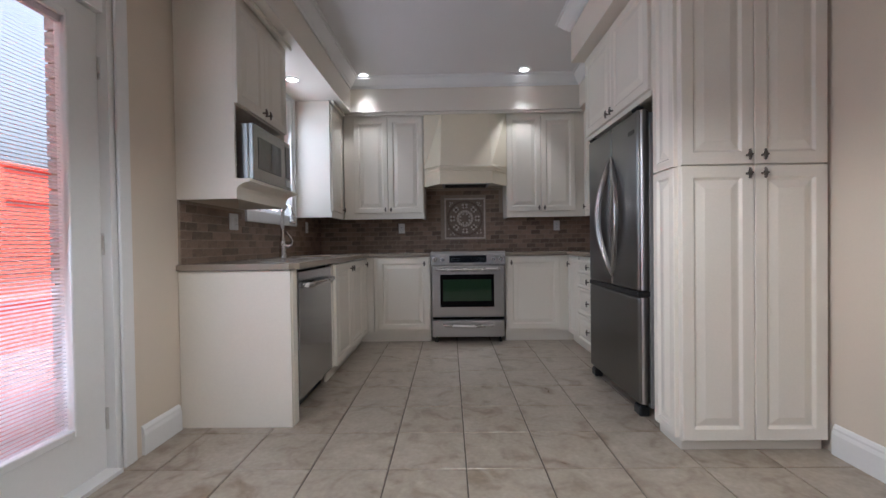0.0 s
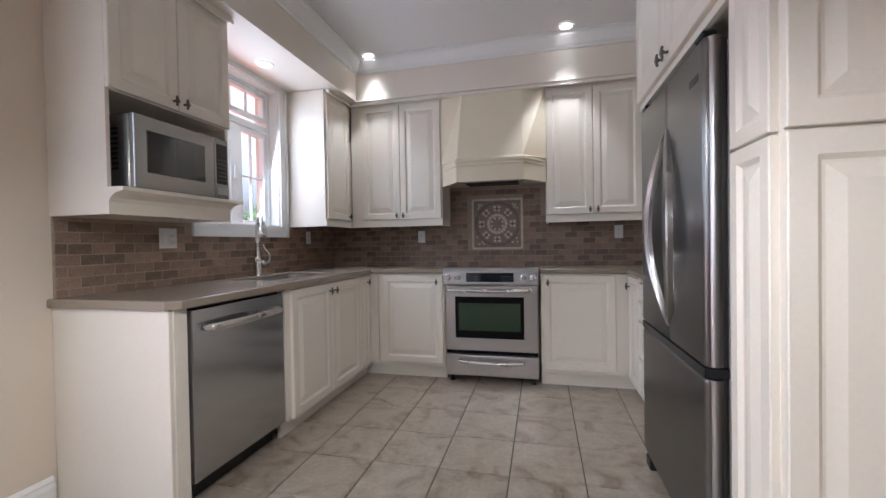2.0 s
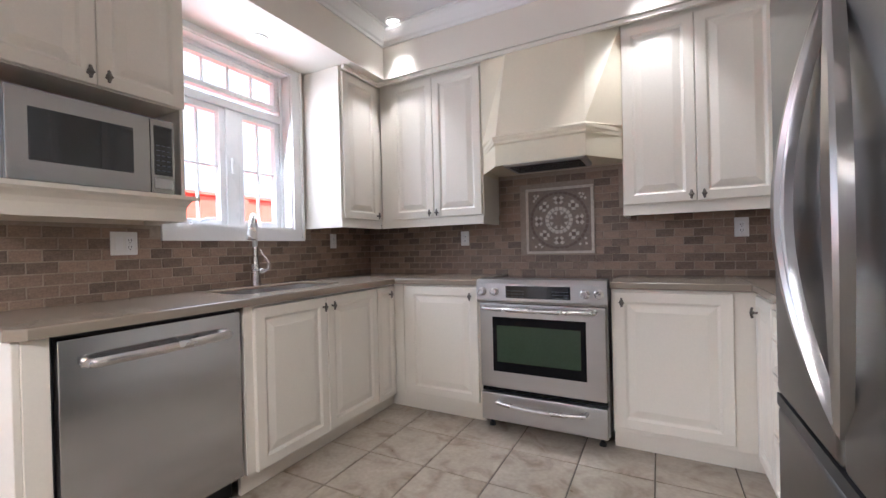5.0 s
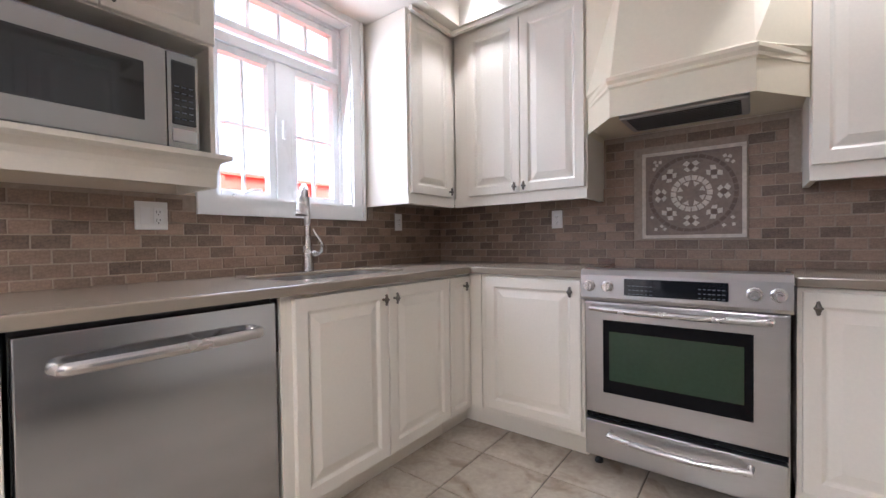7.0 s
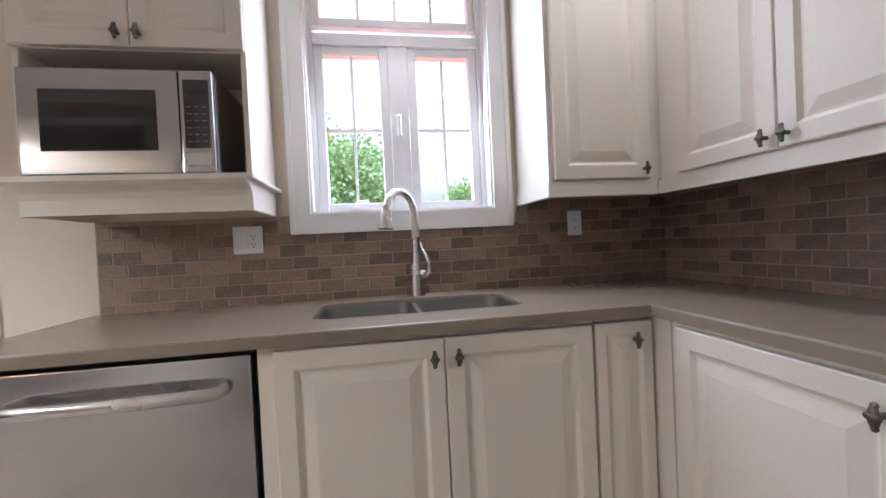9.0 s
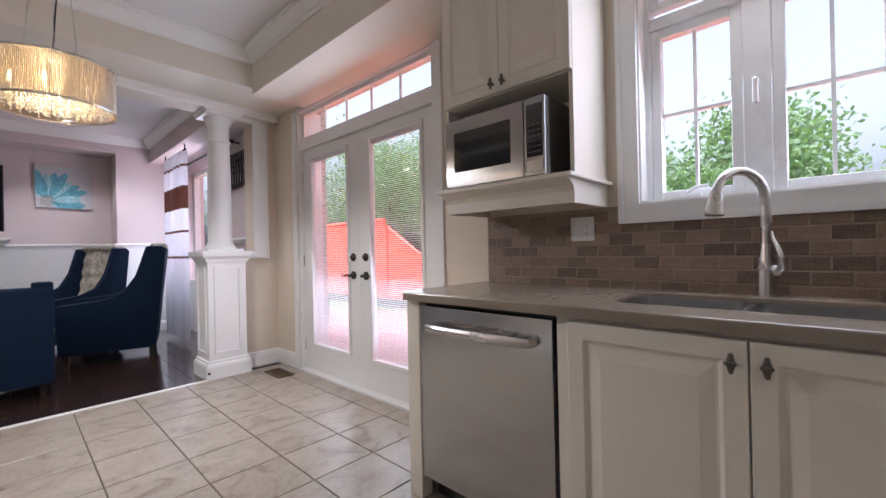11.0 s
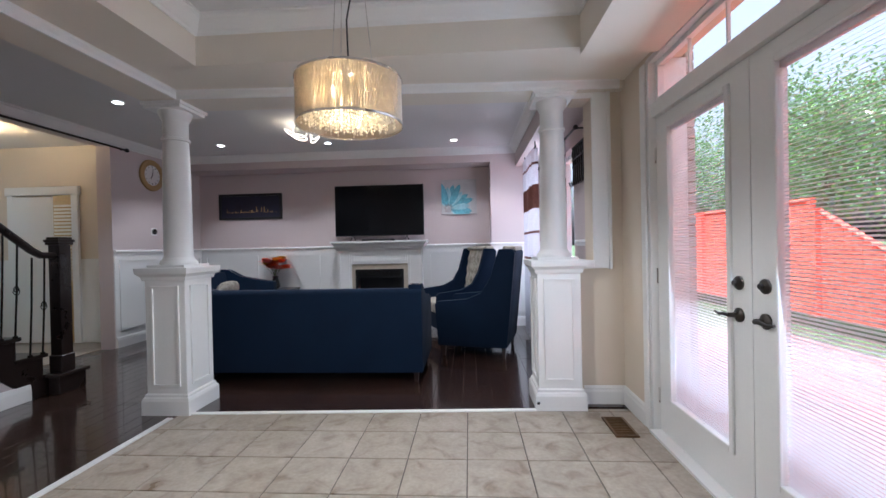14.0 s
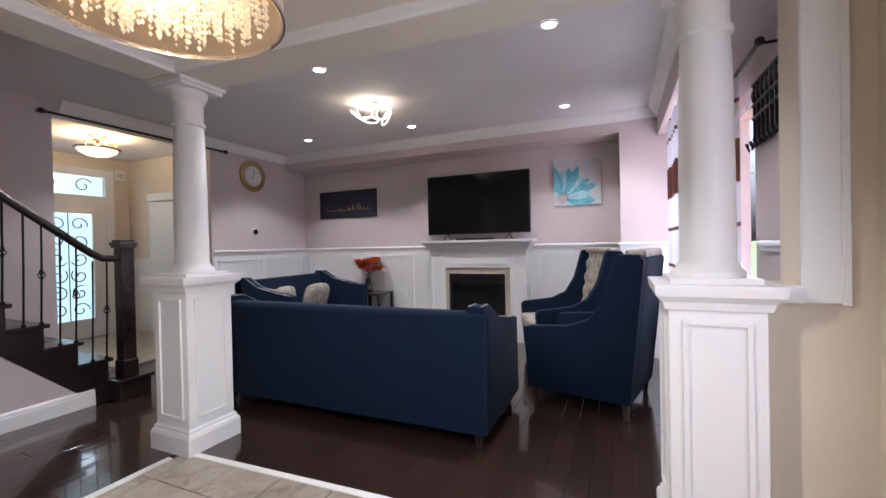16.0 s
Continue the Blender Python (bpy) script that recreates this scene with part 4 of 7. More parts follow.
for s in (1, -1):
    bm = bmesh.new()
    rings = []
    for k in range(29):
        t = k / 28
        bow = math.sin(math.pi * t) ** 0.9
        y_out, y_in = 2.765 + s * (0.010 + 0.172 * bow), 2.765 + s * (0.004 + 0.108 * bow)
        xf, z = GX - 0.010 - 0.046 * bow, 0.815 + 0.765 * t
        dz = 0.018 * (2 * t - 1) * (1 - bow)
        mid = (y_out + 2 * y_in) / 3
        rings.append([bm.verts.new(p) for p in ((xf + 0.006, y_out, z + dz), (xf, y_out - s * 0.006 * bow, z), (xf - 0.001, mid + s * 0.008 * bow, z), (xf + 0.007, mid, z), (xf + 0.005, y_in + s * 0.004 * bow, z),
                                               (xf + 0.009, y_in, z), (xf + 0.024, y_in, z), (xf + 0.024, y_out, z + dz))])
    for a, b in zip(rings, rings[1:]):
        for q in range(8):
            bm.faces.new((a[q], a[(q + 1) % 8], b[(q + 1) % 8], b[q]))
    bm.faces.new(rings[0][::-1])
    bm.faces.new(rings[-1])
    part("handle", bm, steel_h, fg, "broad crescent-shaped satin steel handle", smooth=True)
    for z in (0.845, 1.545):
        part("handle_mount", B((GX - 0.004, 2.765 + s * 0.012 - 0.008, z - 0.012, GX + 0.004, 2.765 + s * 0.012 + 0.008, z + 0.012)), steel, fg)
# added bars of lighter steel give the rounded door edges their highlight
for z0, z1 in ((0.742, 1.785), (0.08, 0.70)):
    bm = bmesh.new()
    add_tube(bm, [(GX + 0.034, G0 + 0.012, z0), (GX + 0.034, G0 + 0.012, z1)], 0.021, 16)
    part("edge_trim", bm, steel, fg, "added lighter steel bar for the highlight on the door edge", smooth=True)
part("badge", B((GX - 0.002, 2.42, 1.66, GX + 0.002, 2.50, 1.685)), black, fg)
for y in (G0 + 0.05, G1 - 0.05):
    part("foot", B((1.20, y - 0.04, 0, 1.26, y + 0.04, 0.06), bevel=0.008), black, fg)
    part("hinge_cover", B((1.195, y - 0.035, 1.791, 1.24, y + 0.035, 1.812), bevel=0.006), black, fg)

# pantry
pan = thing("pantry_cabinet", (1.56, 2.1, 0), "tall cream pantry cabinet with four raised-panel doors", "pantry")
P0, P1, PY = 1.20, RX - 0.02, 1.98
part("body", B((P0 + 0.021, PY + 0.021, 0.055, P1, 2.225, 2.468), bevel=0.001), cream, pan)
part("plinth", B((P0 + 0.03, PY + 0.04, 0, P1, 2.225, 0.055)), cream, pan)
pw = (P1 - P0 - 0.022) / 2
for i in (0, 1):
    kx = pw - 0.035 if i == 0 else 0.035
    door(pan, facing(P0 + 0.016 + i * (pw + 0.003), PY + 0.021, 0.06, "S"), pw, 1.325, (kx, 1.285), frame=0.062)
    door(pan, facing(P0 + 0.016 + i * (pw + 0.003), PY + 0.021, 1.392, "S"), pw, 1.07, (kx, 0.04), frame=0.062)
door(pan, facing(P0 + 0.021, 2.222, 0.06, "W"), 0.20, 1.325, frame=0.045, name="side_panel")
door(pan, facing(P0 + 0.021, 2.222, 1.392, "W"), 0.20, 1.07, frame=0.045, name="side_panel")

# ---- kitchen window ----
def window_sash(parent, x, y0, y1, z0, z1, fr, cols, rows, tint=""):
    """One glazed frame in the window wall."""
    sash = part("sash", B((x, y0, z0, x + 0.05, y0 + fr, z1), (x, y1 - fr, z0, x + 0.05, y1, z1), (x, y0 + fr, z0, x + 0.05, y1 - fr, z0 + fr), (x, y0 + fr, z1 - fr, x + 0.05, y1 - fr, z1), bevel=0.003), vinyl, parent)
    pane = part("pane", B((x + 0.018, y0 + fr, z0 + fr, x + 0.024, y1 - fr, z1 - fr)), glass, sash)
    pane.visible_shadow = False
    bm = bmesh.new()
    for c in range(1, cols):
        y = y0 + fr + (y1 - y0 - 2 * fr) * c / cols
        add_box(bm, x + 0.012, y - 0.006, z0 + fr, x + 0.030, y + 0.006, z1 - fr)
    for rr in range(1, rows):
        z = z0 + fr + (z1 - z0 - 2 * fr) * rr / rows
        add_box(bm, x + 0.0115, y0 + fr, z - 0.006, x + 0.0305, y1 - fr, z + 0.006)
    part("glazing_bar", bm, vinyl, sash)
    return sash


kw = thing("window_1", (LX - 0.1, 3.55, 1.32), "white casement window with a gridded transom", "window", kind="structure")
y0, y1, z0, z1 = WIN
xf = LX - 0.14
part("window_frame", B((xf - 0.03, y0, z0, xf + 0.06, y0 + 0.03, z1), (xf - 0.03, y1 - 0.03, z0, xf + 0.06, y1, z1), (xf - 0.03, y0 + 0.03, z0, xf + 0.06, y1 - 0.03, z0 + 0.012), (xf - 0.03, y0 + 0.03, z1 - 0.03, xf + 0.06, y1 - 0.03, z1),
                       (xf - 0.03, y0 + 0.03, 2.078, xf + 0.065, y1 - 0.03, 2.13), (xf - 0.03, 3.485, z0 + 0.012, xf + 0.06, 3.575, 2.078), bevel=0.003), vinyl, kw)
window_sash(kw, xf, y0 + 0.03, 3.485, z0 + 0.012, 2.078, 0.04, 2, 2)
window_sash(kw, xf, 3.575, y1 - 0.03, z0 + 0.012, 2.078, 0.04, 2, 2)
window_sash(kw, xf, y0 + 0.03, y1 - 0.03, 2.17, z1 - 0.03, 0.035, 4, 1)
part("reveal", B((xf + 0.06, y0, z0 - 0.002, LX, y0 + 0.008, z1), (xf + 0.06, y1 - 0.008, z0, LX, y1, z1), (xf + 0.06, y0 + 0.008, z1 - 0.008, LX, y1 - 0.008, z1), (xf + 0.06, y0 + 0.008, z0, LX, y1 - 0.008, z0 + 0.012)), white, kw)
cas = bmesh.new()
for b in ((y0 - 0.08, z0 - 0.08, y0, z1 + 0.08), (y1, z0 - 0.08, y1 + 0.08, z1 + 0.08), (y0, z0 - 0.08, y1, z0), (y0, z1, y1, z1 + 0.08)):
    add_box(cas, LX, b[0], b[1], LX + 0.018, b[2], b[3])
for b in ((y0 - 0.085, z0 - 0.085, y0 - 0.065, z1 + 0.085), (y1 + 0.065, z0 - 0.085, y1 + 0.085, z1 + 0.085), (y0 - 0.065, z0 - 0.085, y1 + 0.065, z0 - 0.065), (y0 - 0.065, z1 + 0.065, y1 + 0.065, z1 + 0.085)):
    add_box(cas, LX, b[0], b[1], LX + 0.028, b[2], b[3])
part("casing", cas, white, kw)
bm = bmesh.new()
add_box(bm, xf + 0.06, 3.24, z0 + 0.012, xf + 0.09, 3.34, z0 + 0.03)
add_tube(bm, [(xf + 0.08, 3.29, z0 + 0.035), (xf + 0.10, 3.32, z0 + 0.05), (xf + 0.10, 3.37, z0 + 0.055)], 0.008, 8)
part("crank_handle", bm, vinyl, kw)
part("lock_lever", B((xf + 0.058, 3.515, 1.66, xf + 0.075, 3.535, 1.76), bevel=0.004), vinyl, kw)

# ---- patio door ----
pd = thing("door_1", (LX - 0.06, 0.98, 0), "white double patio door, closed, with blinds between the panes and a transom", "door", kind="structure")
d0, d1 = DOOR[0], DOOR[1]
DX = LX - 0.05                                       # inner face of the leaves
part("frame", B((DX - 0.06, d0, 0, DX + 0.046, d0 + 0.04, 2.50), (DX - 0.06, d1 - 0.04, 0, DX + 0.046, d1, 2.50), (DX - 0.06, d0 + 0.04, 2.465, DX + 0.046, d1 - 0.04, 2.50), (DX - 0.06, d0 + 0.04, 2.10, DX + 0.03, d1 - 0.04, 2.19),
                (DX - 0.06, d0 + 0.04, -0.02, DX + 0.075, d1 - 0.04, 0.018)), white, pd)
part("exterior_jamb", B((-1.695, d0 + 0.002, -0.10, DX - 0.062, d0 + 0.034, 2.50), (-1.695, d1 - 0.034, -0.10, DX - 0.062, d1 - 0.002, 2.50), bevel=0.003), vinyl, pd)
part("casing", B((LX + 0.0005, d0 - 0.06, 0, LX + 0.016, d0 + 0.012, 2.475), (LX + 0.0005, d1 - 0.012, 0, LX + 0.016, d1 + 0.06, 2.475), bevel=0.004), white, pd)
part("transom_bar", B((DX - 0.04, d0 + 0.04, 2.19, DX, d0 + 0.075, 2.465), (DX - 0.04, d1 - 0.075, 2.19, DX, d1 - 0.04, 2.465), (DX - 0.04, d0 + 0.075, 2.19, DX, d1 - 0.075, 2.225), (DX - 0.04, d0 + 0.075, 2.435, DX, d1 - 0.075, 2.465)), vinyl, pd)
tp = part("transom_pane", B((DX - 0.025, d0 + 0.075, 2.225, DX - 0.02, d1 - 0.075, 2.435)), glass, pd)
tp.visible_shadow = False
bm = bmesh.new()
for k in range(1, 5):
    y = d0 + 0.075 + (d1 - d0 - 0.15) * k / 5
    add_box(bm, DX - 0.03, y - 0.006, 2.225, DX - 0.014, y + 0.006, 2.435)
part("transom_glazing_bar", bm, vinyl, pd)
midy = (d0 + d1) / 2
leaves = []
for a, b in ((d0 + 0.042, midy - 0.002), (midy + 0.002, d1 - 0.042)):
    g0, g1, gz0, gz1 = a + 0.155, b - 0.155, 0.262, 2.003
    leaf_ob = part("leaf", B((DX - 0.045, a, 0.02, DX, g0, 2.095), (DX - 0.045, g1, 0.02, DX, b, 2.095), (DX - 0.045, g0, 0.02, DX, g1, gz0), (DX - 0.045, g0, gz1, DX, g1, 2.095)), white, pd)
    fr = bmesh.new()
    for q in ((g0 - 0.025, gz0 - 0.025, g0 + 0.008, gz1 + 0.025), (g1 - 0.008, gz0 - 0.025, g1 + 0.025, gz1 + 0.025), (g0 + 0.008, gz0 - 0.025, g1 - 0.008, gz0 + 0.008), (g0 + 0.008, gz1 - 0.008, g1 - 0.008, gz1 + 0.025)):
        add_box(fr, DX - 0.002, q[0], q[1], DX + 0.013, q[2], q[3])
    bmesh.ops.bevel(fr, geom=fr.edges[:], offset=0.004, segments=1, affect="EDGES")
    part("glazing_frame", fr, white, leaf_ob)
    pn = part("pane", B((DX - 0.012, g0, gz0, DX - 0.008, g1, gz1)), glass, leaf_ob)
    pn.visible_shadow = False
    bl = bmesh.new()
    z = gz0 + 0.012
    while z < gz1 - 0.03:
        vs = [bl.verts.new(p) for p in ((DX - 0.031, g0 + 0.004, z + 0.0034), (DX - 0.020, g0 + 0.004, z - 0.0034), (DX - 0.020, g1 - 0.004, z - 0.0034), (DX - 0.031, g1 - 0.004, z + 0.0034))]
        bl.faces.new(vs)
        z += 0.0155
    bmesh.ops.solidify(bl, geom=bl.faces[:], thickness=0.0012)
    tagged(part("blind_slats", bl, blind_mat, leaf_ob, "thin white blind slats between the panes"), kind="stuff")
    part("blind_head", B((DX - 0.036, g0, gz1 - 0.03, DX - 0.016, g1, gz1)), blind_mat, leaf_ob)
    leaves.append((leaf_ob, a, b))
for (lf, a, b), y, s in ((leaves[0], midy - 0.086, -1), (leaves[1], midy + 0.086, 1)):
    bm = bmesh.new()
    add_lathe(bm, [(0.033, 0), (0.033, 0.008), (0.027, 0.014), (0.012, 0.018), (0.012, 0.03)], 18, pose(DX, y, 1.075, 0, 90, 0))
    part("deadbolt", bm, door_bronze, lf, "dark bronze deadbolt", smooth=True)
    bm = bmesh.new()
    add_lathe(bm, [(0.034, 0), (0.034, 0.008), (0.024, 0.015), (0.012, 0.02), (0.012, 0.05)], 18, pose(DX, y, 0.925, 0, 90, 0))
    add_tube(bm, [(DX + 0.05, y, 0.925), (DX + 0.055, y + s * 0.03, 0.928), (DX + 0.052, y + s * 0.07, 0.92), (DX + 0.048, y + s * 0.11, 0.927)], [0.010, 0.010, 0.008, 0.006], 10)
    part("lever_handle", bm, door_bronze, lf, "dark bronze lever handle", smooth=True)
for y in (d0 + 0.04, d1 - 0.04):
    for z in (0.25, 1.05, 1.85):
        bm = bmesh.new()
        add_lathe(bm, [(0.007, z - 0.05), (0.007, z + 0.05)], 8, Matrix.Translation((DX + 0.006, y, 0)))
        part("hinge", bm, chrome, pd)

# ---- ceiling lights ----
def potlight(x, y, z, power, room, cone=118):
    ob = thing("recessed_light", (x, y, z - 0.008), "round white recessed ceiling light, lit", "ceiling light", "recessed lights " + room)
    bm = bmesh.new()
    add_lathe(bm, [(0.062, z - 0.001), (0.062, z - 0.008), (0.048, z - 0.010), (0.045, z - 0.004)], 24, Matrix.Translation((x, y, 0)), cap=False)
    part("trim_ring", bm, white, ob, smooth=True)
    bm = bmesh.new()
    add_lathe(bm, [(0.047, z - 0.004), (0.047, z - 0.006)], 24, Matrix.Translation((x, y, 0)))
    part("lens", bm, bulb_glow, ob)
    bulb("recessed_lamp", (x, y, z - 0.03), power, (1, 0.94, 0.86), 0.05, cone)


for x, y, z in ((-0.785, 4.335, CZ), (0.90, 4.275, CZ)):
    potlight(x, y, z, 8.0, "in the kitchen", 64)
potlight(-1.24, 3.52, SZ, 2.0, "over the sink", 80)
for x, y in ((1.72, -1.20), (3.33, -1.11), (3.38, -2.92), (1.80, -3.0), (-0.04, -3.09), (-0.15, -1.32)):
    potlight(x, y, LZ, 15.0, "in the living room")

# ---- chandelier ----
ch = thing("drum_chandelier", (0.31, 0.985, 1.838), "drum chandelier with a threaded silver shade and crystals, lit", "chandelier")
C = Matrix.Translation((0.31, 0.985, 0))
bm = bmesh.new()
for k in range(230):
    a = 2 * math.pi * k / 230
    add_tube(bm, [(0.240 * math.cos(a), 0.240 * math.sin(a), 1.842), (0.240 * math.cos(a), 0.240 * math.sin(a), 2.050)], 0.0016, 4)
bmesh.ops.transform(bm, matrix=C, verts=bm.verts)
tagged(part("shade_threads", bm, silver_thread, ch, "fine silver threads"), kind="stuff")
for z in (1.839, 2.044):
    bm = bmesh.new()
    add_lathe(bm, [(0.242, z), (0.245, z), (0.245, z + 0.009), (0.242, z + 0.009), (0.242, z)], 48, C, cap=False)
    part("shade_rim", bm, chrome, ch, smooth=True)
bm = bmesh.new()
add_lathe(bm, [(0.234, 1.846), (0.234, 2.046)], 48, C, cap=False)
part("lining", bm, shade_lining, ch, "translucent amber lining", smooth=True)
bm = bmesh.new()
add_lathe(bm, [(0.10, 2.050), (0.12, 2.059), (0.12, 2.068), (0.05, 2.072)], 24, C)
for a in (0, 120, 240):
    add_tube(bm, [(0.31, 0.985, 2.054), (0.31 + 0.238 * math.cos(radians(a)), 0.985 + 0.238 * math.sin(radians(a)), 2.050)], 0.005, 6)
part("spider", bm, chrome, ch)
bm = bmesh.new()
for a in (90, 210, 330):
    add_tube(bm, [(0.31 + 0.12 * math.cos(radians(a)), 0.985 + 0.12 * math.sin(radians(a)), 2.059), (0.31 + 0.05 * math.cos(radians(a)), 0.985 + 0.05 * math.sin(radians(a)), CZ - 0.02)], 0.0018, 5)
part("suspension_wires", bm, chrome, ch)
bm = bmesh.new()
add_tube(bm, [(0.31, 0.985, 2.068), (0.30, 1.04, 2.3), (0.282, 0.9855, 2.5), (0.31, 0.985, CZ - 0.02)], 0.004, 6)
part("cord", bm, black, ch)
bm = bmesh.new()
add_lathe(bm, [(0.065, CZ - 0.001), (0.065, CZ - 0.02), (0.05, CZ - 0.03)], 24, C)
part("canopy", bm, chrome, ch)
rnd = random.Random(4)
verts, faces = [], []
for k in range(460):
    a, q = rnd.random() * 6.283, 0.222 * math.sqrt(rnd.random())
    x, y, z = 0.31 + q * math.cos(a), 0.985 + q * math.sin(a), 1.846 + 0.045 * rnd.random()
    for j in range(9):
        r_ = 0.0035 + 0.0035 * rnd.random()
        i0 = len(verts)
        verts += [(x + r_, y, z), (x, y + r_, z), (x - r_, y, z), (x, y - r_, z), (x, y, z + 1.3 * r_), (x, y, z - 1.3 * r_)]
        faces += [(i0 + p, i0 + (p + 1) % 4, i0 + 4) for p in range(4)] + [(i0 + (p + 1) % 4, i0 + p, i0 + 5) for p in range(4)]
        z += 0.0165
me = bpy.data.meshes.new("crystal_fringe")
me.from_pydata(verts, [], faces)
me.materials.append(crystal)
tagged(part("crystal_fringe", me, None, ch, "hanging crystal beads, faintly self-glowing as if lit by the bulbs"), kind="stuff")
for k in range(6):
    a = 2 * math.pi * k / 6 + 0.3
    bm = bmesh.new()
    add_ball(bm, (0.31 + 0.15 * math.cos(a), 0.985 + 0.15 * math.sin(a), 1.953), (0.012, 0.012, 0.026))
    part("bulb", bm, warm_glow, ch)
bulb("chandelier_lamp", (0.31, 0.985, 1.970), 1.0, (1, 0.82, 0.56), 0.03)
bulb("chandelier_downlight", (0.31, 0.985, 1.842), 17.0, (1, 0.92, 0.8), 0.03, 172)

# ---- wall plates ----
def outlet(m, label, gangs=1):
    ob = thing("wall_outlet", (0, 0, 0), label, "outlet", "wall outlets", m=m)
    w = 0.045 * gangs + 0.027
    part("plate", B((-w / 2, -0.006, -0.058, w / 2, 0, 0.058), bevel=0.003), white, ob, m=m)
    for g in range(gangs):
        cx = (g - (gangs - 1) / 2) * 0.046
        bm = B((cx - 0.017, -0.008, -0.034, cx + 0.017, -0.005, 0.034), bevel=0.001)
        fc = part("socket", bm, vinyl, ob, m=m)
        if g == gangs - 1:
            sl = bmesh.new()
            for dz in (-0.019, 0.015):
                for dx in (-0.006, 0.006):
                    add_box(sl, cx + dx - 0.001, -0.0085, dz - 0.004, cx + dx + 0.001, -0.0075, dz + 0.006)
                add_box(sl, cx - 0.002, -0.0085, dz - 0.013, cx + 0.002, -0.0075, dz - 0.009)
            part("socket_slots", sl, black, fc, m=m)


outlet(facing(LX + 0.0155, 2.862, 1.205, "E"), "white double switch and outlet plate on the stone tile", 2)
outlet(facing(LX + 0.0155, 4.33, 1.22, "E"), "white outlet plate in the corner of the stone tile")
outlet(facing(-0.463, BY - 0.0155, 1.215, "S"), "white outlet plate on the stone tile")
outlet(facing(1.36, BY - 0.0155, 1.225, "S"), "white outlet plate on the stone tile beyond the range")

# ---- living room ----
fp = thing("fireplace", (1.36, -3.9, 0), "white painted fireplace mantel with a beige stone surround and black firebox", "fireplace")
F0, F1, FYF = 0.535, 1.975, -3.80
part("surround", B((F0 + 0.02, LIVY + 0.013, 0.0, F0 + 0.25, FYF, 1.235), (F1 - 0.25, LIVY + 0.013, 0.0, F1 - 0.02, FYF, 1.235), (F0 + 0.25, LIVY + 0.013, 1.00, F1 - 0.25, FYF, 1.235), bevel=0.004), white, fp)
bm = bmesh.new()
add_profile(bm, [(F0 + 0.02, LIVY + 0.013, 0), (F0 + 0.02, FYF, 0), (F1 - 0.02, FYF, 0), (F1 - 0.02, LIVY + 0.013, 0)][::-1], [(0, 1.235), (0.015, 1.24), (0.02, 1.265), (0.05, 1.30), (0.055, 1.315), (0.085, 1.34), (0.09, 1.355), (0.10, 1.357), (0.10, 1.385), (0, 1.385)])
add_box(bm, F0 + 0.021, LIVY + 0.013, 1.235, F1 - 0.021, FYF - 0.001, 1.384)
part("mantel_shelf", bm, white, fp)
bm = bmesh.new()
for x0, x1, z0, z1 in ((F0 + 0.05, F0 + 0.22, 0.16, 1.08), (F1 - 0.22, F1 - 0.05, 0.16, 1.08), (F0 + 0.28, F1 - 0.28, 1.05, 1.18), (F0 + 0.05, F0 + 0.22, 1.10, 1.20), (F1 - 0.22, F1 - 0.05, 1.10, 1.20)):
    picture_frame(bm, FYF, x0, x1, z0, z1, d=0.010, w=0.018)
part("panel_moulding", bm, white, fp)
part("stone_surround", B((F0 + 0.25, LIVY + 0.013, 0.0, 0.855, FYF - 0.02, 1.00), (1.665, LIVY + 0.013, 0.0, F1 - 0.25, FYF - 0.02, 1.00), (0.855, LIVY + 0.013, 0.915, 1.665, FYF - 0.02, 1.00)), tan_stone, fp)
part("firebox", B((0.855, LIVY + 0.013, 0.0, 1.665, -3.98, 0.915), (0.855, -3.98, 0.0, 0.89, FYF - 0.01, 0.915), (1.63, -3.98, 0.0, 1.665, FYF - 0.01, 0.915), (0.89, -3.98, 0.775, 1.63, FYF - 0.01, 0.915), (0.89, -3.98, 0.0, 1.63, FYF - 0.01, 0.12)), black, fp)
bm = bmesh.new()
for i in range(6):
    add_box(bm, 0.91, FYF - 0.011, 0.80 + 0.017 * i, 1.61, FYF - 0.004, 0.807 + 0.017 * i)
part("grille", bm, iron, fp)
for k, (x0, x1, z) in enumerate(((0.98, 1.48, 0.17), (1.06, 1.56, 0.24), (1.01, 1.36, 0.31))):
    bm = bmesh.new()
    add_tube(bm, [(x0, -3.90 + 0.02 * k, z), ((x0 + x1) / 2, -3.89, z + 0.03), (x1, -3.92, z + 0.01)], [0.035, 0.04, 0.03], 8)
    part("log", bm, bark, fp)

tv = thing("television", (1.26, -3.9, 1.385), "large flat black television standing on the mantel", "television")
part("screen_case", B((0.508, -3.90, 1.47, 2.006, -3.86, 2.314), bevel=0.005), black, tv)
part("screen", B((0.520, -3.861, 1.484, 1.994, -3.857, 2.302)), tv_glass, tv, "glossy black screen")
for x in (0.80, 1.71):
    bm = bmesh.new()
    add_tube(bm, [(x - 0.02, -3.98, 1.392), (x, -3.885, 1.475), (x + 0.02, -3.79, 1.392)], 0.007, 6)
    part("stand_foot", bm, black, tv)
part("sound_bar", B((0.98, -3.79, 1.3852, 1.53, -3.74, 1.412), bevel=0.006), black, tv)

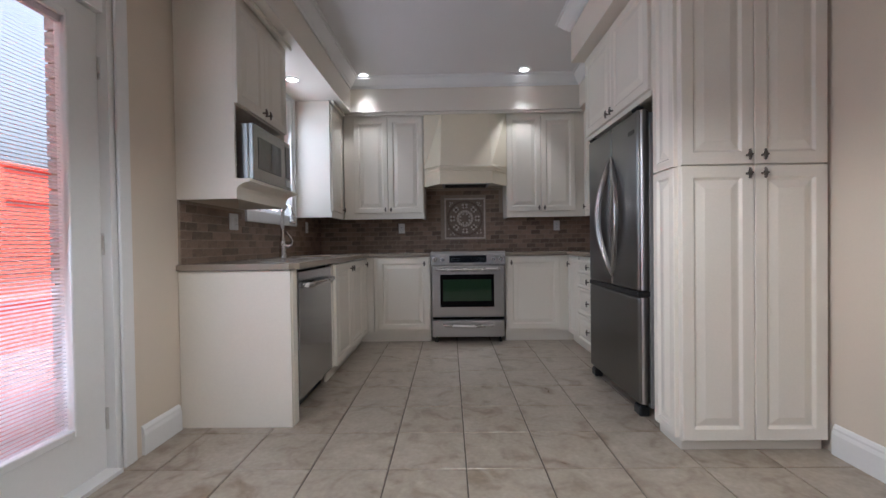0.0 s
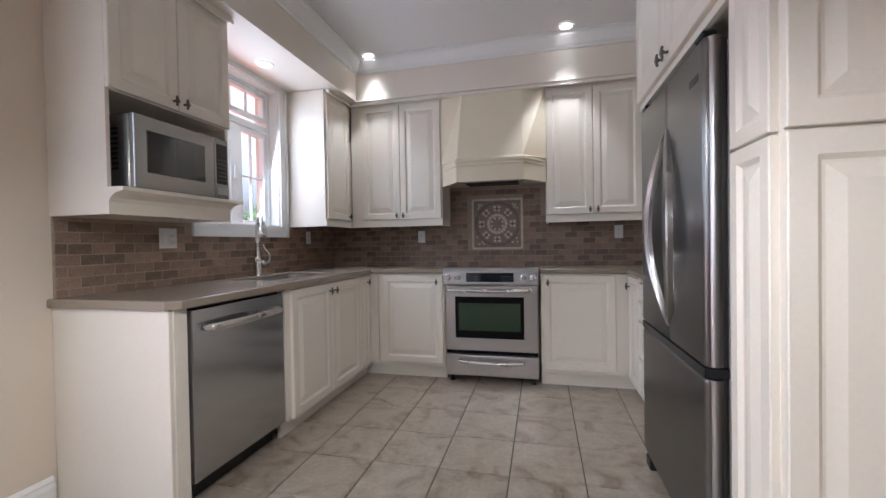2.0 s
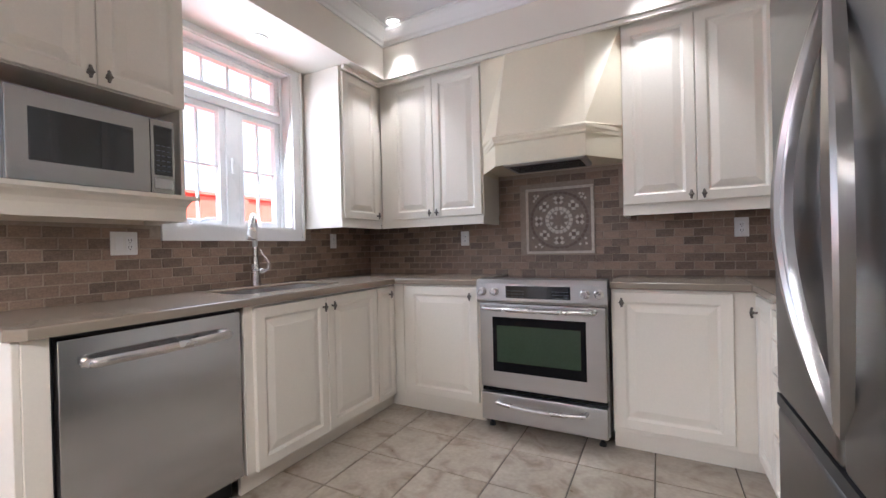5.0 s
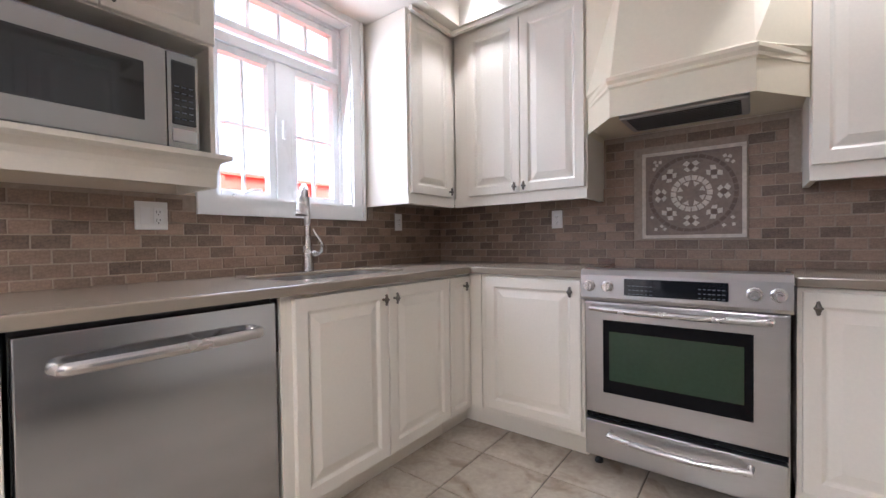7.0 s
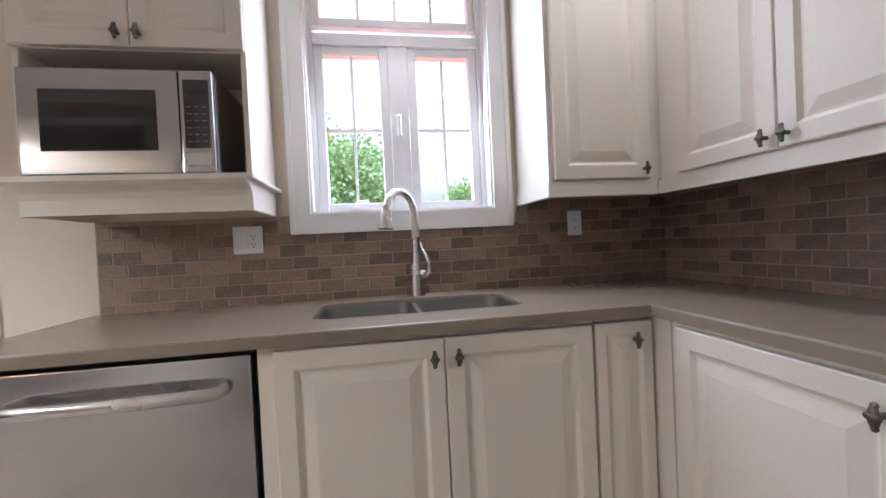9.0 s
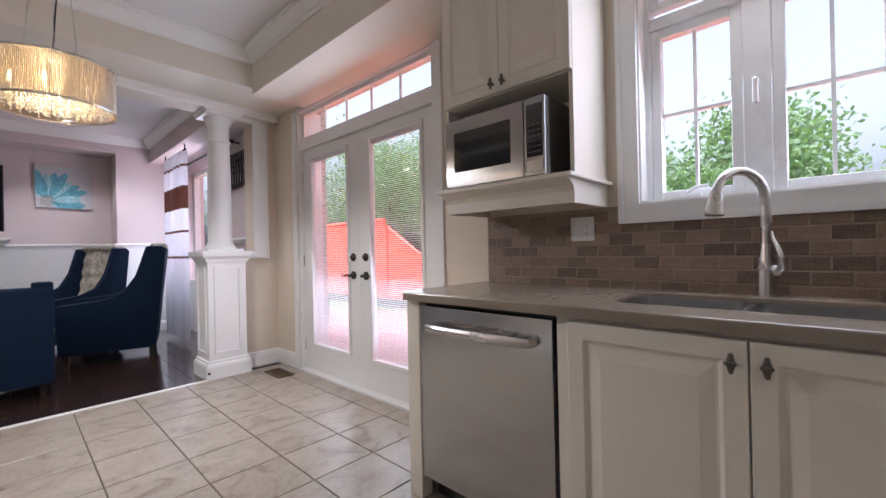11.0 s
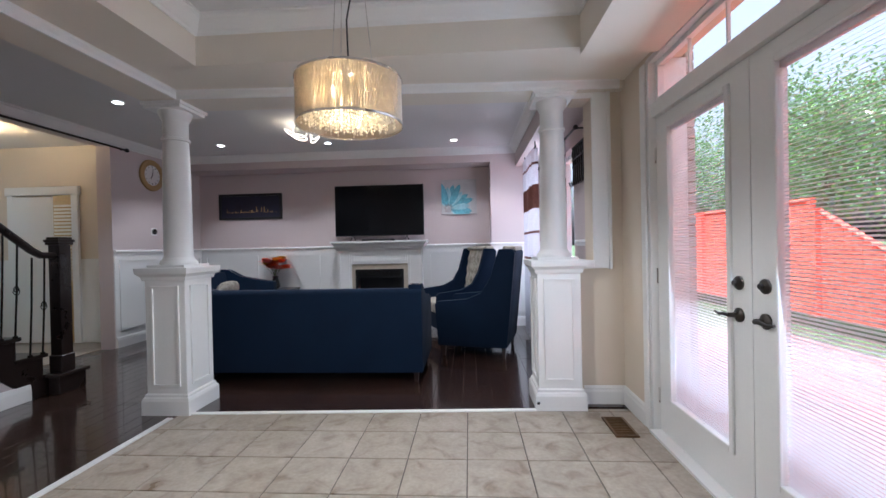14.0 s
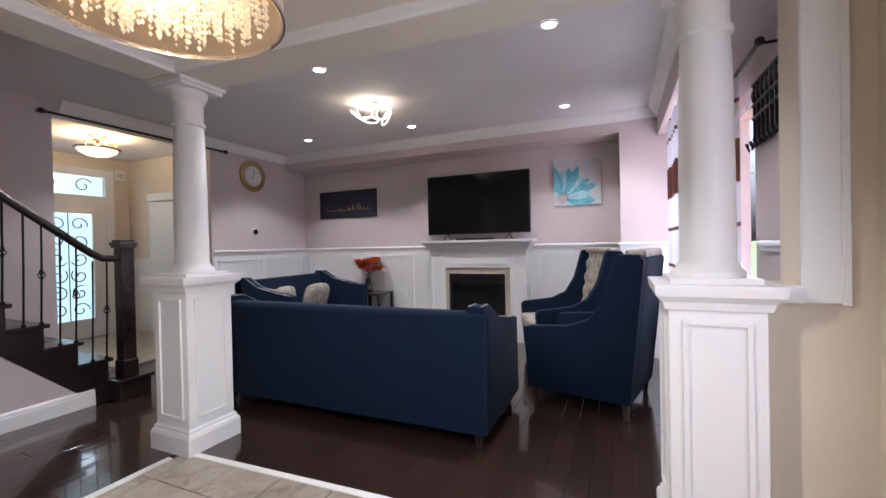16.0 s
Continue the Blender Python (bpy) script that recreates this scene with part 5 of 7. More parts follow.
pic = thing("night_picture", (3.57, -4.05, 1.86), "framed dark photograph of a city skyline at night", "picture")
part("frame", B((3.002, LIVY + 0.0005, 1.809, 4.138, LIVY + 0.03, 1.849), (3.002, LIVY + 0.0005, 2.218, 4.138, LIVY + 0.03, 2.258), (3.002, LIVY + 0.0005, 1.849, 3.042, LIVY + 0.03, 2.218), (4.098, LIVY + 0.0005, 1.849, 4.138, LIVY + 0.03, 2.218), bevel=0.003), black, pic)
part("print", B((3.042, LIVY + 0.001, 1.849, 4.098, LIVY + 0.012, 2.218)), night, pic)
rnd = random.Random(9)
bm = bmesh.new()
for k in range(70):
    x, hgt = 3.10 + 0.9 * rnd.random(), 0.008 + 0.05 * rnd.random() ** 3
    add_box(bm, x, LIVY + 0.0115, 1.93, x + 0.004 + 0.008 * rnd.random(), LIVY + 0.0135, 1.93 + hgt)
for x in (3.32, 3.37, 3.46):
    add_box(bm, x, LIVY + 0.0115, 1.935, x + 0.012, LIVY + 0.0135, 2.03)
tagged(part("skyline_lights", bm, night_light, pic, "small warm lights of a skyline"), kind="stuff")

art = thing("flower_painting", (-0.02, -4.05, 1.855), "square canvas painting of a teal flower", "painting")
part("canvas", B((-0.373, LIVY + 0.0005, 1.808, 0.222, LIVY + 0.035, 2.392), bevel=0.003), canvas, art)
cxp, czp = 0.10, 1.915
for k in range(13):
    a = radians(-38 + 14.5 * k)
    ln = 0.36 + 0.08 * ((k * 5) % 3) / 2
    bm = bmesh.new()
    pts = [(0.04, 0.012), (0.14, 0.045), (0.26, 0.055), (ln - 0.05, 0.035), (ln, 0.0)]
    outline = [(d, w) for d, w in pts] + [(d, -w) for d, w in pts[-2::-1]]
    vs = []
    for d, w in outline:
        x, z = cxp - (d * math.cos(a) - w * math.sin(a)), czp + d * math.sin(a) + w * math.cos(a)
        vs.append(bm.verts.new((min(max(x, -0.371), 0.22), LIVY + 0.0365 + 0.0004 * (k % 4), min(max(z, 1.81), 2.39))))
    bm.faces.new(vs)
    part("petal", bm, teal if k % 3 else teal_pale, art)
bm = bmesh.new()
for k in range(40):
    a, q = 2.4 * k, 0.012 * math.sqrt(k)
    add_ball(bm, (cxp + q * math.cos(a), LIVY + 0.039, czp + q * math.sin(a)), (0.008, 0.003, 0.008), u=6, v=4)
part("flower_centre", bm, curtain_brown, art)

clk = thing("wall_clock", (LIVX, -2.96, 2.43), "round wall clock with a wide gold rim and white dial", "clock")
CM = pose(LIVX, -2.96, 2.42, 0, -90, 0)
bm = bmesh.new()
add_lathe(bm, [(0.0, 0.001), (0.225, 0.001), (0.235, 0.012), (0.225, 0.03), (0.19, 0.035), (0.155, 0.03), (0.15, 0.018), (0.0, 0.018)], 40, CM, cap=False)
part("rim", bm, gold, clk, smooth=True)
bm = bmesh.new()
add_lathe(bm, [(0.15, 0.0185), (0.15, 0.021)], 40, CM)
part("dial", bm, paper, clk)
bm = bmesh.new()
for k in range(12):
    bmv = add_box(bm, -0.004, 0.115, 0.021, 0.004, 0.137, 0.023, CM @ pose(0, 0, 0, 0, 0, 30 * k))
for ang, ln in ((60, 0.07), (-100, 0.105)):
    add_box(bm, -0.004, -0.015, 0.023, 0.004, ln, 0.025, CM @ pose(0, 0, 0, 0, 0, ang))
part("marks", bm, black, clk)
th = thing("thermostat", (LIVX, -2.98, 1.58), "small white thermostat with a round black face", "thermostat")
TM = pose(LIVX, -2.98, 1.58, 0, -90, 0)
part("wall_plate", B((LIVX - 0.012, -3.035, 1.525, LIVX - 0.0005, -2.925, 1.635), bevel=0.004), white, th)
bm = bmesh.new()
add_lathe(bm, [(0.042, 0.012), (0.042, 0.028), (0.036, 0.032)], 24, TM)
part("face", bm, black_glass, th, smooth=True)

lamp = thing("ribbon_ceiling_lamp", (1.78, -2.09, LZ - 0.15), "modern ceiling lamp of looping lit ribbons", "ceiling light")
bm = bmesh.new()
add_lathe(bm, [(0.07, LZ - 0.001), (0.07, LZ - 0.035), (0.05, LZ - 0.04)], 24, Matrix.Translation((1.78, -2.09, 0)))
part("canopy", bm, chrome, lamp, smooth=True)
for k in range(5):
    bm = bmesh.new()
    a = 2 * math.pi * k / 5 + 0.4
    lean = radians((35, 65, 50, 70, 40)[k])
    out, along = Vector((math.cos(a), math.sin(a), 0)), Vector((-math.sin(a), math.cos(a), 0))
    tilt = out * math.cos(lean) + Vector((0, 0, 1)) * math.sin(lean)
    pts = []
    for j in range(24):
        t = 2 * math.pi * j / 24
        pts.append(Vector((1.78, -2.09, LZ - 0.125)) + out * 0.16 + 0.082 * (along * math.cos(t) + tilt * math.sin(t)))
    add_tube(bm, pts, 0.0065, 8, True, 0.6)
    part("ribbon", bm, ribbon_glow, lamp, "glowing looped ribbon", smooth=True)
bm = bmesh.new()
for k in range(5):
    a = 2 * math.pi * k / 5
    add_tube(bm, [(1.78, -2.09, LZ - 0.035), (1.78 + 0.09 * math.cos(a), -2.09 + 0.09 * math.sin(a), LZ - 0.09)], 0.005, 6)
part("arms", bm, chrome, lamp)
bulb("ribbon_lamp_light", (1.78, -2.09, LZ - 0.12), 1.3, (1, 0.78, 0.5), 0.015)


# upholstered pieces: local x across, y forwards (the front at +y), z up
def soft(boxes, bevel=0.03, segs=3):
    return B(*boxes, bevel=bevel, segs=segs)


def shell(outline, x0, x1, bevel=0.02):
    """A side-view outline (y, z) pulled across from x0 to x1, with rounded edges."""
    bm = bmesh.new()
    a, b = [bm.verts.new((x0, y, z)) for y, z in outline], [bm.verts.new((x1, y, z)) for y, z in outline]
    bm.faces.new(a), bm.faces.new(b[::-1])
    n = len(outline)
    for i in range(n):
        bm.faces.new((a[i], a[(i + 1) % n], b[(i + 1) % n], b[i]))
    bmesh.ops.recalc_face_normals(bm, faces=bm.faces)
    if bevel:
        bmesh.ops.bevel(bm, geom=bm.edges[:], offset=bevel, segments=2, affect="EDGES", profile=0.6)
    return bm


def couch(name, m, w, label, cushions, pillows, h=0.86):
    ob = thing(name, (0, 0, 0), label, "sofa", "navy sofas", m=m)
    hw = w / 2
    slope_top = [(-0.44, h + 0.04), (-0.31, h + 0.04), (-0.10, h - 0.075), (0.25, h - 0.14), (0.44, h - 0.165)]
    part("base", soft([(-hw + 0.02, -0.44, 0.10, hw - 0.02, 0.42, 0.30)], 0.015), navy, ob, m=m)
    part("backrest", shell([(-0.46, 0.10), (-0.46, h - 0.03), (-0.44, h), (-0.34, h), (-0.25, 0.40), (-0.25, 0.10)], -hw, hw, 0.018), navy, ob, m=m, smooth=True)
    for s in (-1, 1):
        x0, x1 = sorted((s * hw, s * (hw - 0.13)))
        part("arm", shell([(-0.44, 0.10), (-0.44, h + 0.04), (-0.31, h + 0.04), (-0.10, h - 0.075), (0.25, h - 0.14), (0.44, h - 0.165), (0.46, 0.10)], x0, x1, 0.018), navy, ob, m=m, smooth=True)
        bm = bmesh.new()
        for xx in (x0 + 0.025, x1 - 0.025):
            for k in range(40):
                t = k / 39
                y = -0.43 + 0.85 * t
                for (ya, za), (yb, zb) in zip(slope_top, slope_top[1:]):
                    if ya <= y <= yb:
                        z = za + (zb - za) * (y - ya) / (yb - ya)
                add_ball(bm, (xx, y, z), (0.009, 0.009, 0.006), u=6, v=4)
        tagged(part("nailhead_trim", bm, chrome, ob, "row of silver nailheads along the arm", m=m), kind="stuff")
    n = cushions
    for k in range(n):
        a = -hw + 0.14 + (w - 0.28) * k / n
        part("seat_cushion", soft([(a + 0.004, -0.24, 0.305, a + (w - 0.28) / n - 0.004, 0.44, 0.46)], 0.04), navy, ob, m=m, smooth=True)
    for s in (-1, 1):
        for y in (-0.40, 0.38):
            bm = bmesh.new()
            add_lathe(bm, [(0.022, 0), (0.035, 0.10)], 4, pose(s * (hw - 0.07), y, 0, 0, 0, 45))
            part("leg", bm, espresso, ob, m=m)
    for k, (px, pz) in enumerate(pillows):
        bm = bmesh.new()
        add_ball(bm, (0, 0, 0), (0.22, 0.075, 0.22), u=20, v=12)
        for v in bm.verts:
            v.co.x = math.copysign(abs(v.co.x / 0.22) ** 0.55, v.co.x) * 0.22
            v.co.z = math.copysign(abs(v.co.z / 0.22) ** 0.55, v.co.z) * 0.22
        mm = m @ pose(px, -0.12, pz, -18, 0, 8 * (-1) ** k)
        solo("throw_pillow", bm, pattern, "silver patterned throw pillow on the sofa", "pillow", "throw pillows", smooth=True, m=mm)
    return ob


couch("sofa", pose(1.41, -1.36, 0, 0, 0, 180), 2.38, "long navy velvet sofa with a straight back and nailhead trim", 3, ((0.75, 0.60), (0.95, 0.60), (0.25, 0.60)), 0.885)
couch("loveseat", pose(3.34, -2.80, 0, 0, 0, 90), 1.55, "navy velvet loveseat with high arms and nailhead trim", 2, ((0.35, 0.62), (-0.3, 0.60)), 0.93)


def armchair(m, label):
    ob = thing("accent_chair", (0, 0, 0), label, "armchair", "accent chairs", m=m)
    side = [(-0.40, 0.12), (-0.50, 1.12), (-0.47, 1.16), (-0.33, 1.16), (-0.24, 0.86), (-0.14, 0.70), (0.02, 0.63), (0.34, 0.60), (0.37, 0.57), (0.34, 0.12)]
    for s in (-1, 1):
        x0, x1 = sorted((s * 0.375, s * 0.30))
        part("wing_arm", shell(side, x0, x1, 0.015), navy, ob, m=m, smooth=True)
    part("backrest", shell([(-0.40, 0.12), (-0.505, 1.13), (-0.47, 1.165), (-0.41, 1.165), (-0.30, 0.40), (-0.30, 0.12)], -0.30, 0.30, 0.015), navy, ob, m=m, smooth=True)
    bm = bmesh.new()
    nx, nz = 17, 19
    grid = []
    for j in range(nz):
        row = []
        for i in range(nx):
            u, v = i / (nx - 1), j / (nz - 1)
            puff = 0.035 * abs(math.sin(math.pi * 4 * u) * math.cos(math.pi * 5 * v)) + 0.03 * (1 - (2 * u - 1) ** 4) * (1 - (2 * v - 1) ** 6)
            row.append(bm.verts.new((-0.295 + 0.59 * u, -0.30 - 0.11 * v + puff, 0.44 + 0.72 * v)))
        grid.append(row)
    for j in range(nz - 1):
        for i in range(nx - 1):
            bm.faces.new((grid[j][i], grid[j][i + 1], grid[j + 1][i + 1], grid[j + 1][i]))
    rim_e = [e for e in bm.edges if e.is_boundary]
    ext = bmesh.ops.extrude_edge_only(bm, edges=rim_e)
    for g in ext["geom"]:
        if isinstance(g, bmesh.types.BMVert):
            g.co.y -= 0.05
    part("tufted_back", bm, pattern, ob, "tufted silver patterned back cushion", m=m, smooth=True)
    part("top_roll", soft([(-0.30, -0.50, 1.13, 0.30, -0.36, 1.19)], 0.025), pattern, ob, m=m, smooth=True)
    part("seat_cushion", soft([(-0.295, -0.28, 0.34, 0.295, 0.39, 0.48)], 0.045), pattern, ob, "silver patterned seat cushion", m=m, smooth=True)
    part("seat_base", soft([(-0.30, -0.36, 0.13, 0.30, 0.35, 0.34)], 0.015), navy, ob, m=m)
    for x in (-0.31, 0.31):
        for y in (-0.36, 0.29):
            bm = bmesh.new()
            add_lathe(bm, [(0.02, 0), (0.034, 0.13)], 4, pose(x, y, 0, 0, 0, 45))
            part("leg", bm, espresso, ob, m=m)
    return ob


armchair(pose(-0.30, -2.15, 0, 0, 0, -104) @ Matrix.Diagonal((1.08, 1.08, 1.06, 1)), "navy high-back armchair with patterned cushions, turned to the fireplace")
armchair(pose(0.02, -3.12, 0, 0, 0, -66) @ Matrix.Diagonal((1.05, 1.05, 1.06, 1)), "navy high-back armchair with a tufted patterned back, facing the room")

tb = thing("side_table", (2.93, -3.80, 0), "small dark wooden side table", "side table")
part("tabletop", B((2.70, -4.01, 0.59, 3.16, -3.59, 0.62), bevel=0.004), espresso, tb)
for x in (2.725, 3.135):
    for y in (-3.985, -3.615):
        part("leg", B((x - 0.02, y - 0.02, 0, x + 0.02, y + 0.02, 0.59)), espresso, tb)
vs_ = thing("flower_vase", (3.03, -3.80, 0.62), "vase of orange and red artificial flowers", "flowers")
bm = bmesh.new()
add_lathe(bm, [(0.05, 0.621), (0.075, 0.66), (0.06, 0.74), (0.04, 0.80), (0.05, 0.83)], 20, Matrix.Translation((3.03, -3.80, 0)))
part("vase", bm, black, vs_, smooth=True)
rnd = random.Random(12)
for k in range(15):
    a, q = 2.4 * k, 0.05 * math.sqrt(k)
    c = Vector((3.03 + q * math.cos(a), -3.80 + q * math.sin(a), 0.95 + 0.20 * rnd.random() - 0.9 * q * q))
    bm = bmesh.new()
    for ring, (n, lift, size) in enumerate(((9, 0.25, 0.125), (7, 0.75, 0.10), (5, 1.4, 0.065))):
        for j in range(n):
            b = 2 * math.pi * (j + 0.5 * ring) / n
            d = Vector((math.cos(b), math.sin(b), lift)).normalized() * size
            t = Vector((-math.sin(b), math.cos(b), 0)) * size * 0.48
            curl = Vector((0, 0, 0.012 * (1 - ring)))
            bm.faces.new([bm.verts.new(x) for x in (c, c + d * 0.55 + t, c + d + t * 0.35 - curl, c + d * 1.06 - curl * 1.4, c + d - t * 0.35 - curl, c + d * 0.55 - t)])
    bmesh.ops.solidify(bm, geom=bm.faces[:], thickness=0.0015)
    part("blossom", bm, (flower_red, flower_yellow, flower_pink)[k % 3 if k % 4 else 0], vs_)
bm = bmesh.new()
for k in range(11):
    a, q = 2.4 * k, 0.056 * math.sqrt(k)
    add_tube(bm, [(3.03, -3.80, 0.81), (3.03 + q * math.cos(a), -3.80 + q * math.sin(a), 1.02)], 0.003, 5)
for k in range(14):
    a = 1.7 * k
    c = Vector((3.03, -3.80, 0.86 + 0.008 * k))
    d = Vector((math.cos(a), math.sin(a), 0.3)) * 0.10
    t = Vector((-math.sin(a), math.cos(a), 0)) * 0.018
    bm.faces.new([bm.verts.new(x) for x in (c, c + d * 0.5 + t, c + d, c + d * 0.5 - t)])
part("stems", bm, leaf, vs_)

# living room window, curtain, wall rack
lw = thing("window_2", (LIVR - 0.1, -2.55, 0.75), "white framed living room window behind a sheer curtain", "window", kind="structure")
y0, y1, z0, z1 = LWIN
part("window_frame", B((LIVR - 0.16, y0, z0, LIVR - 0.08, y0 + 0.05, z1), (LIVR - 0.16, y1 - 0.05, z0, LIVR - 0.08, y1, z1), (LIVR - 0.16, y0 + 0.05, z0, LIVR - 0.08, y1 - 0.05, z0 + 0.05), (LIVR - 0.16, y0 + 0.05, z1 - 0.05, LIVR - 0.08, y1 - 0.05, z1), (LIVR - 0.16, -2.58, z0 + 0.05, LIVR - 0.08, -2.52, z1 - 0.05)), vinyl, lw)
pn = part("pane", B((LIVR - 0.13, y0 + 0.05, z0 + 0.05, LIVR - 0.125, y1 - 0.05, z1 - 0.05)), glass, lw)
pn.visible_shadow = False
rod = thing("curtain_rod", (LIVR + 0.10, -2.4, 2.42), "dark curtain rod with brackets", "curtain rod")
bm = bmesh.new()
add_tube(bm, [(LIVR + 0.10, -3.55, 2.42), (LIVR + 0.10, -1.25, 2.42)], 0.012, 10)
part("rod", bm, iron, rod)
for y in (-3.52, -1.28):
    bm = bmesh.new()
    add_ball(bm, (LIVR + 0.10, y + (0.03 if y > -2 else -0.03), 2.42), (0.025, 0.03, 0.025))
    part("finial", bm, iron, rod)
    bm = bmesh.new()
    add_tube(bm, [(LIVR + 0.001, y, 2.42), (LIVR + 0.10, y, 2.42)], 0.009, 8)
    part("bracket", bm, iron, rod)


def curtain(y0, y1, label, cx=LIVR + 0.10):
    ob = thing("curtain", (cx, (y0 + y1) / 2, 0.05), label, "curtain", "living room curtains")
    bands = [(0.06, 1.08, curtain_white), (1.08, 1.11, curtain_brown), (1.11, 1.41, curtain_white), (1.41, 1.44, curtain_brown), (1.44, 1.71, curtain_white), (1.71, 2.0, curtain_brown),
             (2.0, 2.24, curtain_white), (2.24, 2.27, curtain_brown), (2.27, 2.43, curtain_white)]
    n = 60
    for z0, z1, mt in bands:
        bm = bmesh.new()
        pts = []
        for k in range(n + 1):
            y = y0 + (y1 - y0) * k / n
            pts.append((cx + 0.035 * math.sin((y - y0) * 42) + 0.008 * math.sin(y * 97), y))
        lo, hi = [bm.verts.new((x, y, z0)) for x, y in pts], [bm.verts.new((x, y, z1)) for x, y in pts]
        for k in range(n):
            bm.faces.new((lo[k], lo[k + 1], hi[k + 1], hi[k]))
        bmesh.ops.solidify(bm, geom=bm.faces[:], thickness=0.003)
        part("band", bm, mt, ob, smooth=True)


curtain(-2.95, -2.10, "white sheer curtain with brown bands", -1.04)
rod2 = thing("curtain_rod", (-1.04, -2.5, 2.44), "dark curtain rod hung under the bulkhead", "curtain rod")
bm = bmesh.new()
add_tube(bm, [(-1.04, -3.02, 2.435), (-1.04, -2.04, 2.435)], 0.011, 10)
part("rod", bm, iron, rod2)
for y in (-2.98, -2.08):
    bm = bmesh.new()
    add_tube(bm, [(-1.04, y, 2.435), (-1.04, y, 2.5045)], 0.007, 8)
    part("bracket", bm, iron, rod2)

curtain(-1.98, -1.74, "white sheer curtain with brown bands beside the rack")
rack = thing("wall_rack", (LIVR, -1.35, 1.9), "black metal wall rack with hooks", "wall rack")
for z in (1.93, 2.09, 2.17, 2.30):
    bm = bmesh.new()
    add_tube(bm, [(LIVR + 0.03, -1.66, z), (LIVR + 0.03, -1.05, z)], 0.012, 8)
    part("bar", bm, iron, rack)
for k in range(8):
    y = -1.63 + 0.079 * k
    bm = bmesh.new()
    add_tube(bm, [(LIVR + 0.002, y, 2.32), (LIVR + 0.03, y, 2.30), (LIVR + 0.03, y, 1.92), (LIVR + 0.06, y, 1.88), (LIVR + 0.075, y, 1.93)], 0.010, 6)
    add_ball(bm, (LIVR + 0.035, y, 2.23), (0.012, 0.034, 0.045), u=8, v=5)
    part("hook", bm, iron, rack)

vent = thing("floor_vent", (-1.24, -0.02, 0), "brown metal floor vent set in the tile", "floor vent")
part("frame", B((-1.315, -0.17, 0.0, -1.165, -0.155, 0.012), (-1.315, 0.115, 0.0, -1.165, 0.13, 0.012), (-1.315, -0.155, 0.0, -1.30, 0.115, 0.012), (-1.18, -0.155, 0.0, -1.165, 0.115, 0.012), (-1.315, -0.17, -0.004, -1.165, 0.13, 0.004)), brass, vent)
for k in range(11):
    y = -0.145 + 0.025 * k
    part("slat", B((-1.30, y, 0.003, -1.18, y + 0.010, 0.010)), brass, vent)

ds = thing("door_stop", (-0.722, -0.293, 0.062), "small dark rubber door stop on the pedestal base", "door stop")
bm = bmesh.new()
add_lathe(bm, [(0.011, 0), (0.011, 0.006), (0.007, 0.010)], 14, pose(-0.735, -0.2915, 0.062, -90))
part("bumper", bm, black, ds, smooth=True)
outlet(pose(2.527, LIVY + 0.0125, 0.56, 0, 0, 180), "white outlet plate low on the wainscot")
chime = thing("door_chime", (6.99, -2.5, 2.52), "white plastic door chime box on the entrance wall", "door chime")
part("cover", B((6.955, -2.58, 2.50, 6.9995, -2.44, 2.66), bevel=0.006, segs=2), white, chime)
bm = bmesh.new()
for k in range(4):
    add_box(bm, 6.953, -2.56, 2.53 + 0.022 * k, 6.957, -2.46, 2.538 + 0.022 * k)
part("sound_slot", bm, dim_mark, chime)

# ---- staircase ----
st = thing("staircase", (4.0, 0.2, 0), "dark stained staircase with a white skirt below", "staircase")
SX = 3.63
RISE, RUN = 0.191, 0.217
for k in range(1, 10):
    ny = -0.83 + RUN * (k - 1)
    z = RISE * k
    part("tread", B((SX - 0.02, ny, z - 0.035, 4.498, ny + RUN + 0.045, z), bevel=0.01, segs=2), espresso, st)
    part("riser", B((SX, ny + 0.035, z - RISE + (0.001 if k > 1 else 0), 4.497, ny + 0.055, z - 0.036)), espresso, st)
part("starting_step", shell([(-0.86, 0.001), (-0.86, RISE - 0.036), (-0.60, RISE - 0.036), (-0.60, 0.001)], 3.50, SX - 0.021, 0.01), espresso, st)
part("starting_tread", B((3.47, -0.88, RISE - 0.035, SX - 0.021, -0.57, RISE - 0.001), bevel=0.012, segs=2), espresso, st)
slope = RISE / RUN
bm = bmesh.new()
out = []
for k in range(1, 10):
    ny = -0.795 + RUN * (k - 1)
    out += [(ny, RISE * (k - 1)), (ny, RISE * k - 0.037)]
out += [(-0.795 + RUN * 9, RISE * 9 - 0.037), (-0.795 + RUN * 9, RISE * 8.2), (-0.50, 0.0)]
a, b = [bm.verts.new((SX + 0.002, y, z)) for y, z in out], [bm.verts.new((SX + 0.03, y, z)) for y, z in out]
bm.faces.new(a), bm.faces.new(b[::-1])
for i in range(len(out)):
    bm.faces.new((a[i], a[(i + 1) % len(out)], b[(i + 1) % len(out)], b[i]))
part("stringer", bm, espresso, st)
bm = shell([(-0.49, 0.0), (2.7, 0.0), (2.7, 2.62), (1.158, RISE * 8.2 + 0.01)], SX + 0.008, SX + 0.06, 0)
part("skirt_wall", bm, mauve, st, "pale painted wall under the stairs")
bm = bmesh.new()
add_profile(bm, [(SX + 0.007, -0.47, 0), (SX + 0.007, 2.7, 0)], [(-o, u) for o, u in BASEBOARD])
part("skirt_baseboard", bm, white, st)
nw = thing("newel_post", (3.56, -0.69, RISE), "square dark wooden newel post with a moulded cap", "newel post")
part("post", B((3.505, -0.745, RISE, 3.615, -0.635, 1.36), bevel=0.008, segs=2), espresso, nw)
